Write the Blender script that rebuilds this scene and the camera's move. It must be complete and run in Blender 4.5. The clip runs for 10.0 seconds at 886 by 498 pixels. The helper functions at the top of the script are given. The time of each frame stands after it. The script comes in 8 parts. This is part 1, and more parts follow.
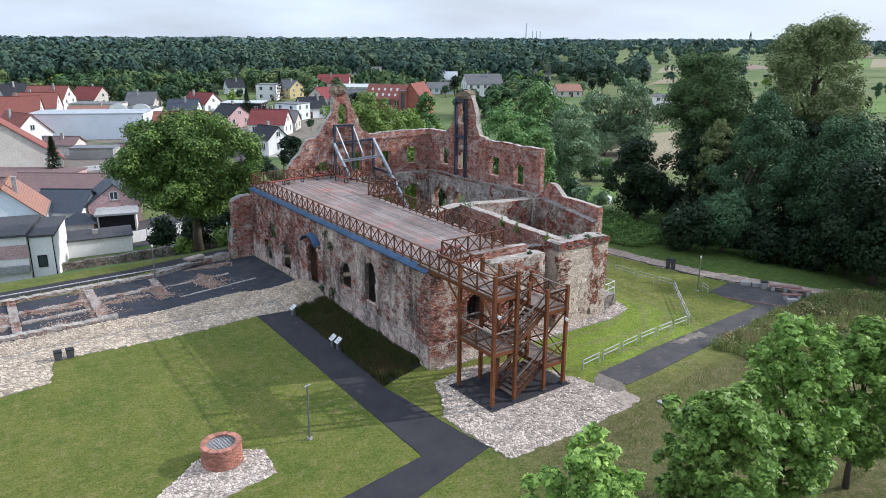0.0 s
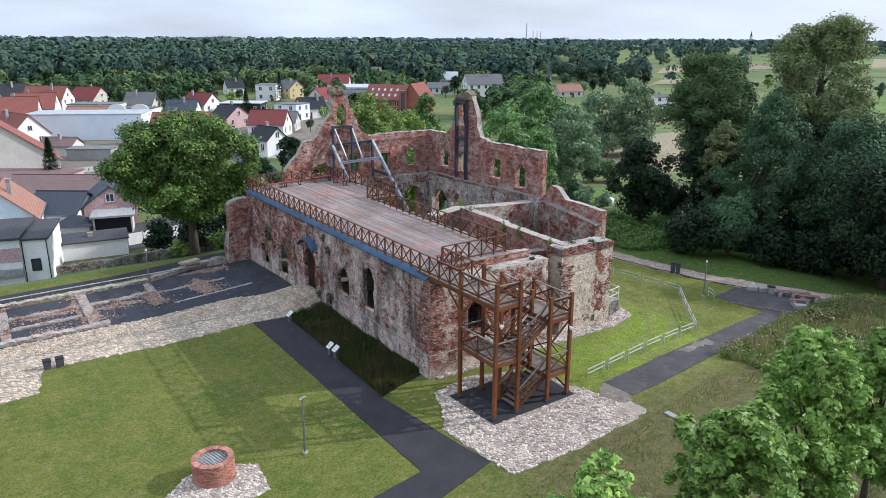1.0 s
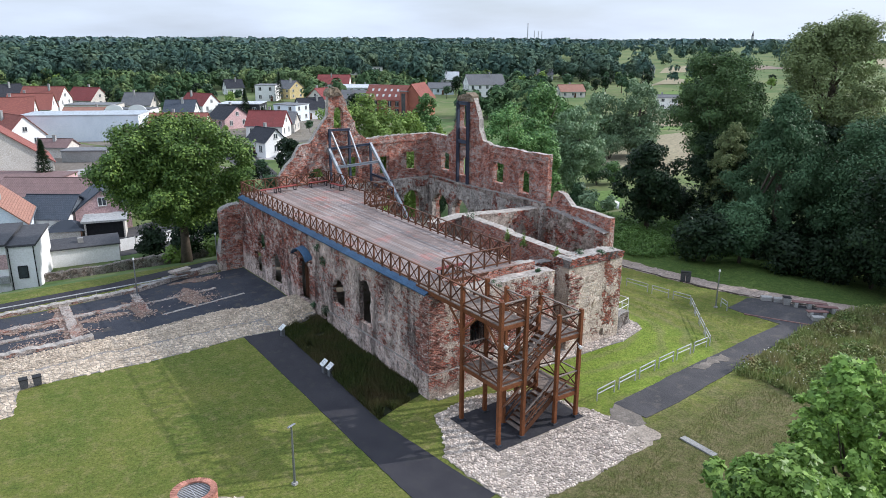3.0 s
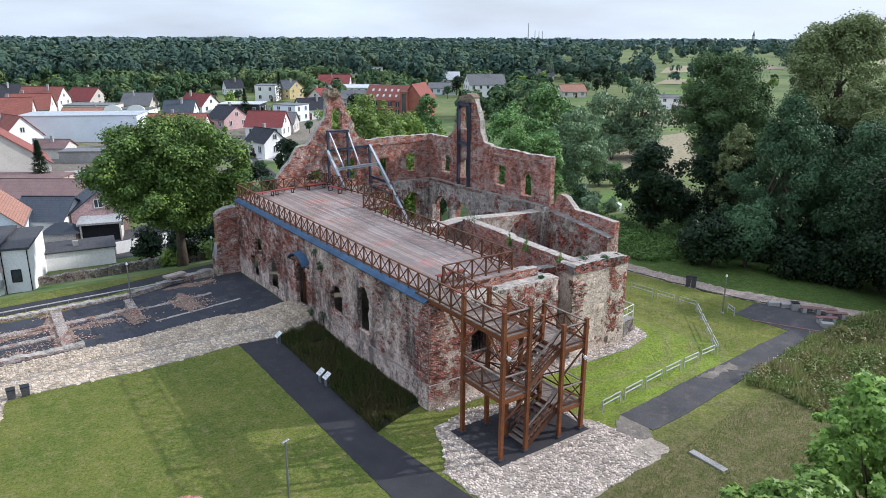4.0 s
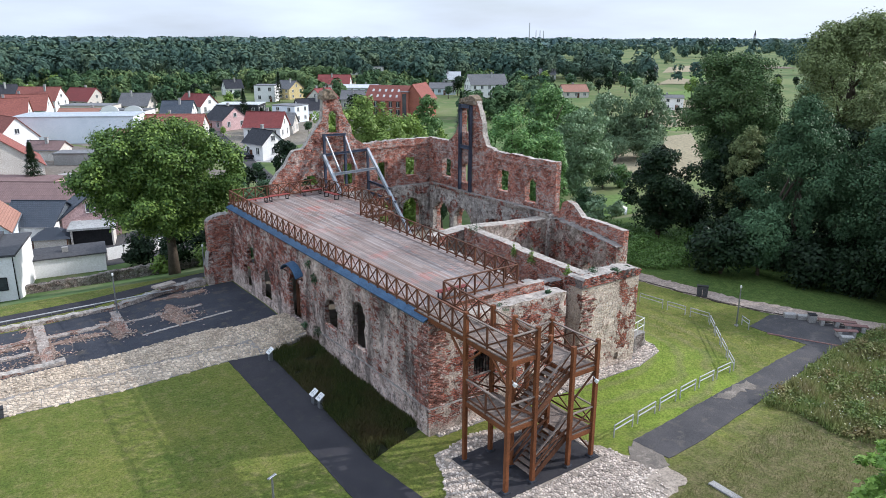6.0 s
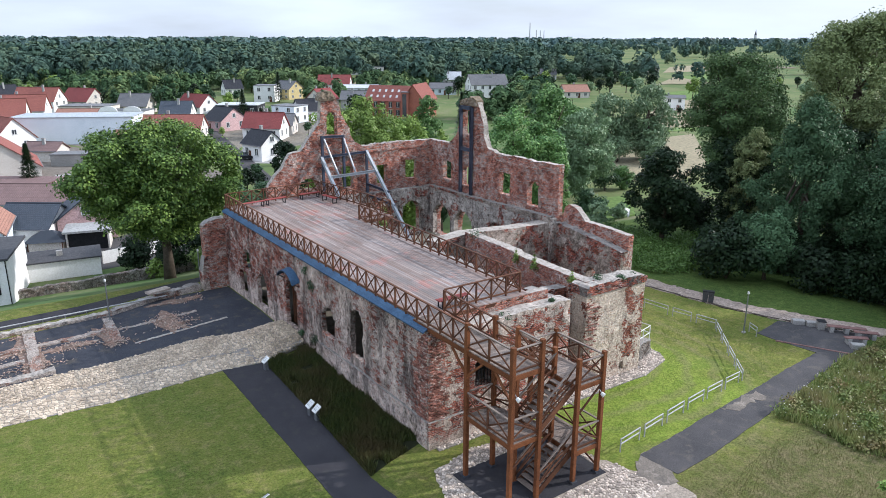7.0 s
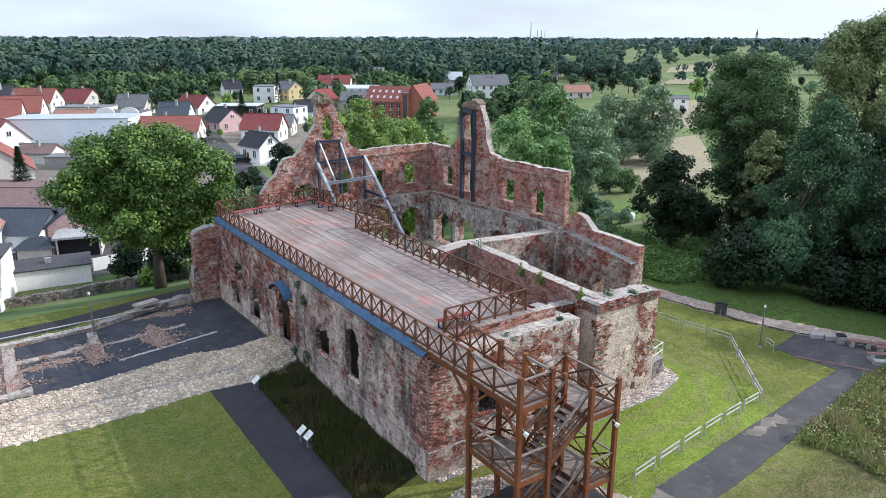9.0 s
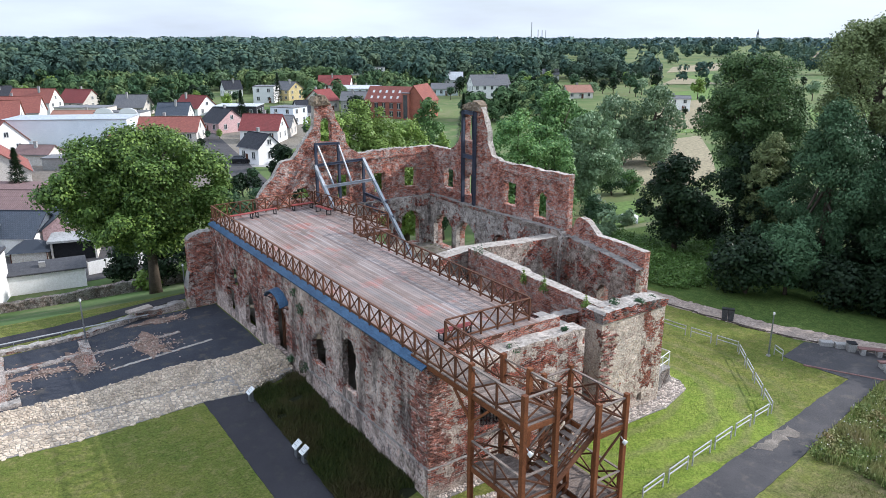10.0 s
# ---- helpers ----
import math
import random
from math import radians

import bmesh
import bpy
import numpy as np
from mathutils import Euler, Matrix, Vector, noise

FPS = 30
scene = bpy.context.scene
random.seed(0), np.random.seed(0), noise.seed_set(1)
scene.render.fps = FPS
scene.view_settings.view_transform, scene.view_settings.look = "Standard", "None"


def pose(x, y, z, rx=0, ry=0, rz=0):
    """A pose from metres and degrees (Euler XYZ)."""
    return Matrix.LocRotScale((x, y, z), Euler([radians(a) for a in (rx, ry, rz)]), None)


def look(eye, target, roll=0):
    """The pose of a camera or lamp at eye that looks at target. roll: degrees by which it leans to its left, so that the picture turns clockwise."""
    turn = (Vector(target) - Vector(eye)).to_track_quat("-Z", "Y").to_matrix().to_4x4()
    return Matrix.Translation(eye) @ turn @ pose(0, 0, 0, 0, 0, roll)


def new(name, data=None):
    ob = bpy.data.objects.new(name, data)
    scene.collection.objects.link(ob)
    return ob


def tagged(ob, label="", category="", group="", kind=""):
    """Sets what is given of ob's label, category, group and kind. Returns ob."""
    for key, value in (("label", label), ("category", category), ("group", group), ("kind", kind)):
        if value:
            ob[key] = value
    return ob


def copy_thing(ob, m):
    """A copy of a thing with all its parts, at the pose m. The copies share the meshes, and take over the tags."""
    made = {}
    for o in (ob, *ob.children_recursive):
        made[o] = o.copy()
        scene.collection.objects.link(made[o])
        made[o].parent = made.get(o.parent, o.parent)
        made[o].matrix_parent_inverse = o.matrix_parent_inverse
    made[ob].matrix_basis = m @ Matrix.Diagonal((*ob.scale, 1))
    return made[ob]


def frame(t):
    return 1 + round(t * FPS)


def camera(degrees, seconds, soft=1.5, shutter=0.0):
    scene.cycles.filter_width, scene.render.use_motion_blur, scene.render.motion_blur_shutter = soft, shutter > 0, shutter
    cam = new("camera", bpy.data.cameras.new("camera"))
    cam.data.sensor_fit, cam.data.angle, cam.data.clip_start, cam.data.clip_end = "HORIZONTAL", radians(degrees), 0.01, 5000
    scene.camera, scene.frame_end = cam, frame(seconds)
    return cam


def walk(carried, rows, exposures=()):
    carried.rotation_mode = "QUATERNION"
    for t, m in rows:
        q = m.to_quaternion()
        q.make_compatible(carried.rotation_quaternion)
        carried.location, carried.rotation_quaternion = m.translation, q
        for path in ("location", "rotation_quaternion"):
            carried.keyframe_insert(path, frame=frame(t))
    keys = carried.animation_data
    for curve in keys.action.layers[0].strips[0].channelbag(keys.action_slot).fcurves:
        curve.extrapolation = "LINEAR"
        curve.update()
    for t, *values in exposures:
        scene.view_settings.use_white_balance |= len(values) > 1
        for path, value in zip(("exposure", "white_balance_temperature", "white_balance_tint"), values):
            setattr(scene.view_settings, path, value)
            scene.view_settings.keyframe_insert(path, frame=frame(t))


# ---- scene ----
cam = camera(63.43, 10.0, soft=0.5)
PATH = [
    (0.0, -22.537, -34.0, 19.8, 73.548, -0.247, -34.658),
    (2.5, -20.618, -31.279, 19.735, 73.556, -0.229, -34.564),
    (5.0, -18.712, -28.58, 19.7, 73.529, -0.194, -34.445),
    (7.5, -16.867, -25.907, 19.733, 73.509, -0.145, -34.376),
    (10.0, -14.995, -23.229, 19.773, 73.5, -0.082, -34.265),
]
walk(cam, [(r[0], pose(*r[1:])) for r in PATH], exposures=[(0.0, 0.08), (5.5, 0.15), (7.0, 0.22), (10.0, 0.26)])

scene.view_settings.use_white_balance = True
scene.view_settings.white_balance_temperature = 5880
scene.view_settings.white_balance_tint = 14

# ---- sky and sun ----
SUN = Vector((1.77, -0.65, 1.0)).normalized()
world = bpy.data.worlds.new("sky")
scene.world = world
world.use_nodes = True
wn = world.node_tree
sky = wn.nodes.new("ShaderNodeTexSky")
sky.sky_type, sky.sun_disc = "NISHITA", False
sky.sun_elevation = math.asin(SUN.z)
sky.sun_rotation = math.atan2(SUN.x, SUN.y)
sky.air_density, sky.dust_density, sky.ozone_density = 1.0, 1.4, 1.5
# a thin, broken veil of cloud over the blue
co = wn.nodes.new("ShaderNodeTexCoord")
mp = wn.nodes.new("ShaderNodeMapping")
mp.inputs["Scale"].default_value = (1.0, 1.0, 5.0)
nz = wn.nodes.new("ShaderNodeTexNoise")
nz.inputs["Scale"].default_value, nz.inputs["Detail"].default_value = 2.6, 8
rp = wn.nodes.new("ShaderNodeValToRGB")
rp.color_ramp.elements[0].position, rp.color_ramp.elements[1].position = 0.35, 0.72
rp.color_ramp.elements[0].color, rp.color_ramp.elements[1].color = (0.55, 0.55, 0.55, 1), (1.0, 1.0, 1.0, 1)
mx = wn.nodes.new("ShaderNodeMix")
mx.data_type = "RGBA"
# cloud is brighter overhead than at the horizon, as a veiled sky is
up = wn.nodes.new("ShaderNodeSeparateXYZ")
gain = wn.nodes.new("ShaderNodeMapRange")
gain.inputs["To Min"].default_value, gain.inputs["To Max"].default_value = 1.0, 1.75
cloud = wn.nodes.new("ShaderNodeVectorMath")
cloud.operation = "SCALE"
cloud.inputs[0].default_value = (9.3, 10.3, 11.3)
wn.links.new(co.outputs["Generated"], up.inputs[0])
wn.links.new(up.outputs[2], gain.inputs[0])
wn.links.new(gain.outputs[0], cloud.inputs["Scale"])
wn.links.new(cloud.outputs[0], mx.inputs["B"])
wn.links.new(co.outputs["Generated"], mp.inputs[0])
wn.links.new(mp.outputs[0], nz.inputs["Vector"])
wn.links.new(nz.outputs["Fac"], rp.inputs[0])
wn.links.new(rp.outputs[0], mx.inputs["Factor"])
wn.links.new(sky.outputs[0], mx.inputs["A"])
wn.links.new(mx.outputs["Result"], wn.nodes["Background"].inputs[0])
wn.nodes["Background"].inputs[1].default_value = 0.09
sun = new("sun", bpy.data.lights.new("sun", "SUN"))
sun.data.energy, sun.data.angle, sun.data.color = 3.8, radians(0.6), (1.0, 0.94, 0.84)
sun.matrix_world = look(SUN * 100, (0, 0, 0))


# ---- materials ----
def mat(name, rough=0.85, metal=0.0):
    m = bpy.data.materials.new(name)
    m.use_nodes = True
    b = m.node_tree.nodes["Principled BSDF"]
    b.inputs["Roughness"].default_value, b.inputs["Metallic"].default_value = rough, metal
    b.inputs["Specular IOR Level"].default_value = 0.12
    return m, m.node_tree, b


def nd(nt, kind, ins=None, **props):
    n = nt.nodes.new("ShaderNode" + kind)
    for k, v in props.items():
        if k == "operation":
            n.operation = v
        elif k == "blend":
            n.data_type, n.blend_type = "RGBA", v
    for k, v in (ins or {}).items():
        if hasattr(v, "is_output"):
            nt.links.new(v, n.inputs[k])
        else:
            n.inputs[k].default_value = v
    return n


def rgba(c):
    return (c[0], c[1], c[2], 1.0)


def noise_of(nt, vec, scale, detail=4, rough=0.55):
    return nd(nt, "TexNoise", {"Vector": vec, "Scale": scale, "Detail": detail, "Roughness": rough}).outputs["Fac"]


def step(nt, value, lo, hi):
    r = nd(nt, "MapRange", {"Value": value, "From Min": lo, "From Max": hi})
    r.clamp = True
    return r.outputs[0]


def blend(nt, fac, a, b, kind="MIX"):
    n = nd(nt, "Mix", blend=kind)
    for k, v in (("Factor", fac), ("A", a), ("B", b)):
        if hasattr(v, "is_output"):
            nt.links.new(v, n.inputs[k])
        else:
            n.inputs[k].default_value = v if k == "Factor" else rgba(v)
    return n.outputs["Result"]


def math_of(nt, op, a, b):
    n = nd(nt, "Math", operation=op)
    for i, v in enumerate((a, b)):
        if hasattr(v, "is_output"):
            nt.links.new(v, n.inputs[i])
        else:
            n.inputs[i].default_value = v
    return n.outputs[0]


def place_of(nt):
    return nd(nt, "NewGeometry").outputs["Position"]


def bump_to(nt, b, height, dist, strength=1.0):
    n = nd(nt, "Bump", {"Height": height, "Distance": dist, "Strength": strength})
    nt.links.new(n.outputs[0], b.inputs["Normal"])


def surface(name, c0, c1, big=0.5, fine=9.0, rough=0.85, metal=0.0, bump=0.01, rand=0.0, c2=None):
    """A plain surface: two tones at a large scale, fine grain, an optional third tone in patches, variation from piece to piece."""
    m, nt, b = mat(name, rough, metal)
    p = place_of(nt)
    c = blend(nt, step(nt, noise_of(nt, p, big, 5), 0.32, 0.68), c0, c1)
    if c2:
        c = blend(nt, step(nt, noise_of(nt, p, big * 2.7, 6, 0.65), 0.54, 0.66), c, c2)
    g = noise_of(nt, p, fine, 3, 0.7)
    c = blend(nt, 0.85, c, blend(nt, step(nt, g, 0.28, 0.72), (0.26, 0.26, 0.26), (0.74, 0.74, 0.74)), "OVERLAY")
    if rand:
        r = nd(nt, "ObjectInfo").outputs["Random"]
        i = nd(nt, "NewGeometry").outputs["Random Per Island"]
        k = math_of(nt, "FRACT", math_of(nt, "ADD", r, i), 0.0)
        h = nd(nt, "HueSaturation", {"Color": c, "Value": nd(nt, "MapRange", {"Value": k, "To Min": 1 - rand, "To Max": 1 + rand}).outputs[0]})
        c = h.outputs[0]
    nt.links.new(c, b.inputs["Base Color"])
    if bump:
        bump_to(nt, b, g, bump)
    return m


def masonry(name, bricks, plaster, cover, soot=0.35, low=-9.0, moss=0.0, scale=0.45, film=0.5, more=None):
    """Old brickwork in courses, each brick its own tone, with pale mortar, a film of old limewash, plaster left in patches, black weathering and moss.
    cover: the plaster's share; film: the limewash's share; low: plaster clings below this height; more: (y0, y1, gain) adds plaster along the wall."""
    m, nt, b = mat(name, 0.92)
    p = place_of(nt)
    uv = nd(nt, "UVMap").outputs[0]
    jig = nd(nt, "VectorMath", {0: nd(nt, "TexNoise", {"Vector": p, "Scale": 1.1, "Detail": 2}).outputs["Color"], "Scale": 0.06}, operation="SCALE")
    at = nd(nt, "VectorMath", {0: uv, 1: jig.outputs[0]}, operation="ADD").outputs[0]

    def courses(shift, low_c, high_c, joint, size):
        v = nd(nt, "VectorMath", {0: at, 1: shift}, operation="ADD").outputs[0]
        return nd(nt, "TexBrick", {"Vector": v, "Color1": rgba(low_c), "Color2": rgba(high_c), "Mortar": rgba(joint), "Scale": 1.0, "Mortar Size": size, "Mortar Smooth": 0.15, "Bias": 0.0, "Brick Width": 0.29, "Row Height": 0.10})

    zero, one = (0.0, 0.0, 0.0), (1.0, 1.0, 1.0)
    br = courses((0, 0, 0), bricks[0], bricks[2], (0.62, 0.55, 0.49), 0.016)
    pick = courses((0, 0, 0), zero, one, (0.5, 0.5, 0.5), 0.0).outputs["Color"]
    each = courses((8.41, 3.4, 0.0), zero, one, (0.5, 0.5, 0.5), 0.012).outputs["Color"]
    n1, n2, n3 = noise_of(nt, p, scale, 7, 0.62), noise_of(nt, p, scale * 4.0, 8, 0.72), noise_of(nt, p, 11.0, 5, 0.8)
    each = math_of(nt, "FRACT", math_of(nt, "MULTIPLY", math_of(nt, "ADD", each, pick), 3.7), 0.0)
    c = blend(nt, step(nt, each, 0.62, 0.75), br.outputs["Color"], bricks[1])
    c = blend(nt, math_of(nt, "MULTIPLY", step(nt, noise_of(nt, p, 0.9, 5, 0.7), 0.50, 0.62), 0.65), c, bricks[1])
    # eroded joints
    c = blend(nt, math_of(nt, "MULTIPLY", br.outputs["Fac"], step(nt, noise_of(nt, p, 1.6, 5, 0.7), 0.46, 0.56)), c, (0.05, 0.036, 0.032))
    # limewash left on single bricks and in smears along the courses
    flat = nd(nt, "VectorMath", {0: p, 1: (1.0, 1.0, 2.6)}, operation="MULTIPLY").outputs[0]
    smear = noise_of(nt, flat, 1.5, 7, 0.72)
    wash = math_of(nt, "ADD", smear, math_of(nt, "ADD", math_of(nt, "MULTIPLY", math_of(nt, "SUBTRACT", each, 0.5), 0.16), math_of(nt, "MULTIPLY", math_of(nt, "SUBTRACT", n1, 0.5), 0.55)))
    if more:
        wash = math_of(nt, "ADD", wash, math_of(nt, "MULTIPLY", step(nt, nd(nt, "SeparateXYZ", {0: p}).outputs[1], more[0], more[1]), more[2] * 1.3))
    lim = 0.66 - 0.24 * film
    pale = tuple(0.62 * v + 0.05 for v in plaster[0])
    c = blend(nt, math_of(nt, "MULTIPLY", step(nt, wash, lim, lim + 0.03), 0.85), c, pale)
    # plaster in patches, gone brick by brick at its edge
    pl = math_of(nt, "ADD", math_of(nt, "SUBTRACT", math_of(nt, "MULTIPLY", n1, 1.15), 0.30), math_of(nt, "MULTIPLY", n2, 0.45))
    pl = math_of(nt, "ADD", pl, math_of(nt, "MULTIPLY", math_of(nt, "SUBTRACT", each, 0.5), 0.06))
    if more:
        pl = math_of(nt, "ADD", pl, math_of(nt, "MULTIPLY", step(nt, nd(nt, "SeparateXYZ", {0: p}).outputs[1], more[0], more[1]), more[2]))
    edge = 0.5 + (0.5 - cover) * 0.36
    z = nd(nt, "SeparateXYZ", {0: p}).outputs[2]
    clings = step(nt, math_of(nt, "ADD", z, math_of(nt, "MULTIPLY", n2, 2.4)), low + 1.6, low + 1.2)
    mask = math_of(nt, "MAXIMUM", step(nt, pl, edge - 0.006, edge + 0.010), math_of(nt, "MULTIPLY", clings, 0.95))
    tone = blend(nt, step(nt, noise_of(nt, p, 1.7, 7, 0.75), 0.40, 0.60), plaster[0], plaster[1])
    tone = blend(nt, step(nt, noise_of(nt, p, 5.0, 6, 0.8), 0.56, 0.62), tone, tuple(v * 0.5 for v in plaster[1]))
    c = blend(nt, mask, c, tone)
    # black weathering that runs down the wall
    down = nd(nt, "VectorMath", {0: p, 1: (1, 1, 0.3)}, operation="MULTIPLY").outputs[0]
    st = noise_of(nt, down, 0.8, 8, 0.72)
    c = blend(nt, math_of(nt, "MULTIPLY", step(nt, st, 0.50, 0.60), soot), c, (0.035, 0.03, 0.03))
    c = blend(nt, math_of(nt, "MULTIPLY", step(nt, noise_of(nt, p, 3.4, 6, 0.8), 0.58, 0.64), min(1.0, soot * 1.7)), c, (0.045, 0.035, 0.032))
    if moss:
        c = blend(nt, math_of(nt, "MULTIPLY", step(nt, noise_of(nt, p, 0.8, 7, 0.7), 0.56, 0.64), moss), c, (0.06, 0.075, 0.03))
    c = blend(nt, 0.95, c, blend(nt, step(nt, n3, 0.32, 0.68), (0.10, 0.10, 0.10), (0.88, 0.88, 0.88)), "OVERLAY")
    nt.links.new(c, b.inputs["Base Color"])
    joints = math_of(nt, "MULTIPLY", br.outputs["Fac"], math_of(nt, "SUBTRACT", 1.0, mask))
    h = math_of(nt, "ADD", math_of(nt, "MULTIPLY", mask, 0.6), math_of(nt, "SUBTRACT", math_of(nt, "MULTIPLY", n2, 1.2), math_of(nt, "MULTIPLY", joints, 0.6)))
    h = math_of(nt, "ADD", h, math_of(nt, "MULTIPLY", each, 0.35))
    bump_to(nt, b, math_of(nt, "ADD", h, math_of(nt, "MULTIPLY", noise_of(nt, p, 2.2, 8, 0.8), 2.2)), 0.09)
    return m


RED = ((0.50, 0.145, 0.09), (0.125, 0.042, 0.034), (0.32, 0.10, 0.07))
M_WEST = masonry("weathered brick and plaster", RED, ((0.84, 0.69, 0.61), (0.47, 0.355, 0.30)), 0.25, 0.66, low=1.2, moss=0.25, scale=0.5, film=0.52, more=(15.2, 13.8, 0.075))
M_SOUTH = masonry("brick with pale plaster", RED, ((0.74, 0.63, 0.54), (0.48, 0.385, 0.325)), 0.42, 0.30, low=0.2, moss=0.1, film=0.45)
M_BAY = masonry("cream plaster on brick", ((0.44, 0.13, 0.072), (0.22, 0.07, 0.045), (0.34, 0.115, 0.07)), ((0.76, 0.645, 0.53), (0.57, 0.465, 0.375)), 0.67, 0.16, low=0.2, scale=0.36, film=0.5)
M_BRICK = masonry("red ruin brick", ((0.64, 0.25, 0.165), (0.30, 0.112, 0.085), (0.50, 0.195, 0.135)), ((0.76, 0.61, 0.53), (0.56, 0.41, 0.35)), 0.10, 0.17, moss=0.05, scale=0.7, film=0.54)
M_BARE = masonry("grey plastered rubble", RED, ((0.54, 0.465, 0.40), (0.28, 0.225, 0.185)), 0.54, 0.48, moss=0.3, film=0.5)
M_ARCADE = masonry("stained white plaster", RED, ((0.70, 0.645, 0.58), (0.38, 0.325, 0.285)), 0.78, 0.66, moss=0.15, scale=0.6, film=0.6)
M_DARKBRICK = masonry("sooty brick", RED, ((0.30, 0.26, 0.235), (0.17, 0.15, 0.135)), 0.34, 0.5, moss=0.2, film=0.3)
M_RUBBLE = surface("lime mortar capping", (0.34, 0.315, 0.285), (0.21, 0.19, 0.175), 0.8, 9, 0.95, bump=0.03, c2=(0.12, 0.11, 0.10))
M_COPING = surface("pale coping", (0.47, 0.425, 0.375), (0.30, 0.265, 0.23), 1.2, 7, 0.9, bump=0.03, c2=(0.19, 0.165, 0.14))
M_WOOD = surface("red-brown stained timber", (0.20, 0.075, 0.032), (0.13, 0.05, 0.024), 1.4, 22, 0.6, bump=0.004, rand=0.2)
M_WOODDARK = surface("dark stained timber", (0.135, 0.060, 0.034), (0.085, 0.040, 0.025), 1.4, 22, 0.65, bump=0.004, rand=0.25)
M_WOODGREY = surface("weathered grey timber", (0.25, 0.205, 0.175), (0.17, 0.135, 0.115), 1.2, 25, 0.8, bump=0.004, rand=0.25)
M_ASPHALT = surface("dark asphalt", (0.036, 0.035, 0.040), (0.050, 0.048, 0.053), 0.5, 30, 0.95, bump=0.006, c2=(0.052, 0.050, 0.050))
# lighter copy of the asphalt: sunlight on the bay-side path is in its colour
M_PATH = surface("sun-lightened asphalt", (0.088, 0.083, 0.084), (0.064, 0.062, 0.064), 0.5, 30, 0.95, bump=0.006, c2=(0.105, 0.096, 0.088))
M_SLATE = surface("dark gravel fill", (0.042, 0.045, 0.056), (0.060, 0.063, 0.074), 0.35, 26, 0.95, bump=0.02, c2=(0.085, 0.078, 0.072))
M_STONE = surface("pale limestone", (0.58, 0.50, 0.43), (0.42, 0.355, 0.30), 1.6, 11, 0.9, bump=0.02, rand=0.42)
M_COBBLE = surface("worn fieldstone", (0.56, 0.465, 0.355), (0.41, 0.33, 0.245), 0.7, 9, 0.95, bump=0.025, rand=0.30, c2=(0.33, 0.265, 0.195))
M_LANESTONE = surface("brown lane stone", (0.40, 0.325, 0.275), (0.29, 0.235, 0.195), 0.6, 9, 0.95, bump=0.02, rand=0.2)
M_LANE = surface("pale lane rubble", (0.37, 0.30, 0.25), (0.26, 0.21, 0.17), 0.9, 6, 0.95, bump=0.06, c2=(0.20, 0.155, 0.125))
M_RUT = surface("dark damp earth", (0.05, 0.04, 0.032), (0.075, 0.06, 0.048), 1.2, 14, 0.95, bump=0.03)
M_BED = surface("sandy mortar bed", (0.30, 0.275, 0.25), (0.21, 0.19, 0.17), 0.6, 18, 0.95, bump=0.02, c2=(0.14, 0.13, 0.115))
M_EARTH = surface("trodden earth", (0.25, 0.22, 0.185), (0.17, 0.15, 0.12), 0.8, 20, 0.95, bump=0.02, c2=(0.12, 0.12, 0.06))
M_DUST = surface("sandy dust on asphalt", (0.215, 0.185, 0.155), (0.135, 0.12, 0.105), 1.1, 20, 0.95, bump=0.01, c2=(0.26, 0.225, 0.19))
M_CONCRETE = surface("grey concrete", (0.36, 0.35, 0.33), (0.27, 0.26, 0.25), 0.9, 18, 0.85, bump=0.006, rand=0.1)
M_STEEL = surface("galvanised steel", (0.30, 0.31, 0.32), (0.23, 0.24, 0.25), 2.0, 30, 0.42, 0.7, bump=0.0)
M_GALV = surface("bright galvanised tube", (0.46, 0.46, 0.46), (0.36, 0.36, 0.37), 2.0, 30, 0.55, 0.2, bump=0.0)
M_STRUT = surface("grey painted steel", (0.42, 0.44, 0.46), (0.33, 0.35, 0.37), 2.0, 20, 0.5, 0.2, bump=0.0)
M_DARKSTEEL = surface("dark blue-grey steel", (0.095, 0.11, 0.15), (0.07, 0.082, 0.115), 2.0, 20, 0.5, 0.4, bump=0.0)
M_BLUE = surface("blue sheet metal", (0.065, 0.125, 0.21), (0.045, 0.085, 0.15), 1.0, 12, 0.42, 0.2, bump=0.0, rand=0.1)
M_BLACK = surface("black painted metal", (0.02, 0.02, 0.022), (0.03, 0.03, 0.032), 3, 30, 0.5, 0.2, bump=0.0)
M_REDDULL = surface("faded reddish slats", (0.23, 0.13, 0.115), (0.18, 0.105, 0.095), 2, 20, 0.7, bump=0.003, rand=0.12)
M_GRIT = surface("pale crushed stone", (0.40, 0.34, 0.28), (0.29, 0.245, 0.20), 1.3, 9, 0.95, bump=0.04, c2=(0.22, 0.185, 0.15))
M_REDPAINT = surface("red painted slats", (0.30, 0.07, 0.06), (0.22, 0.055, 0.05), 2, 20, 0.6, bump=0.003, rand=0.12)
M_WHITE = surface("white painted metal", (0.72, 0.72, 0.70), (0.6, 0.6, 0.58), 2, 20, 0.5, bump=0.0)


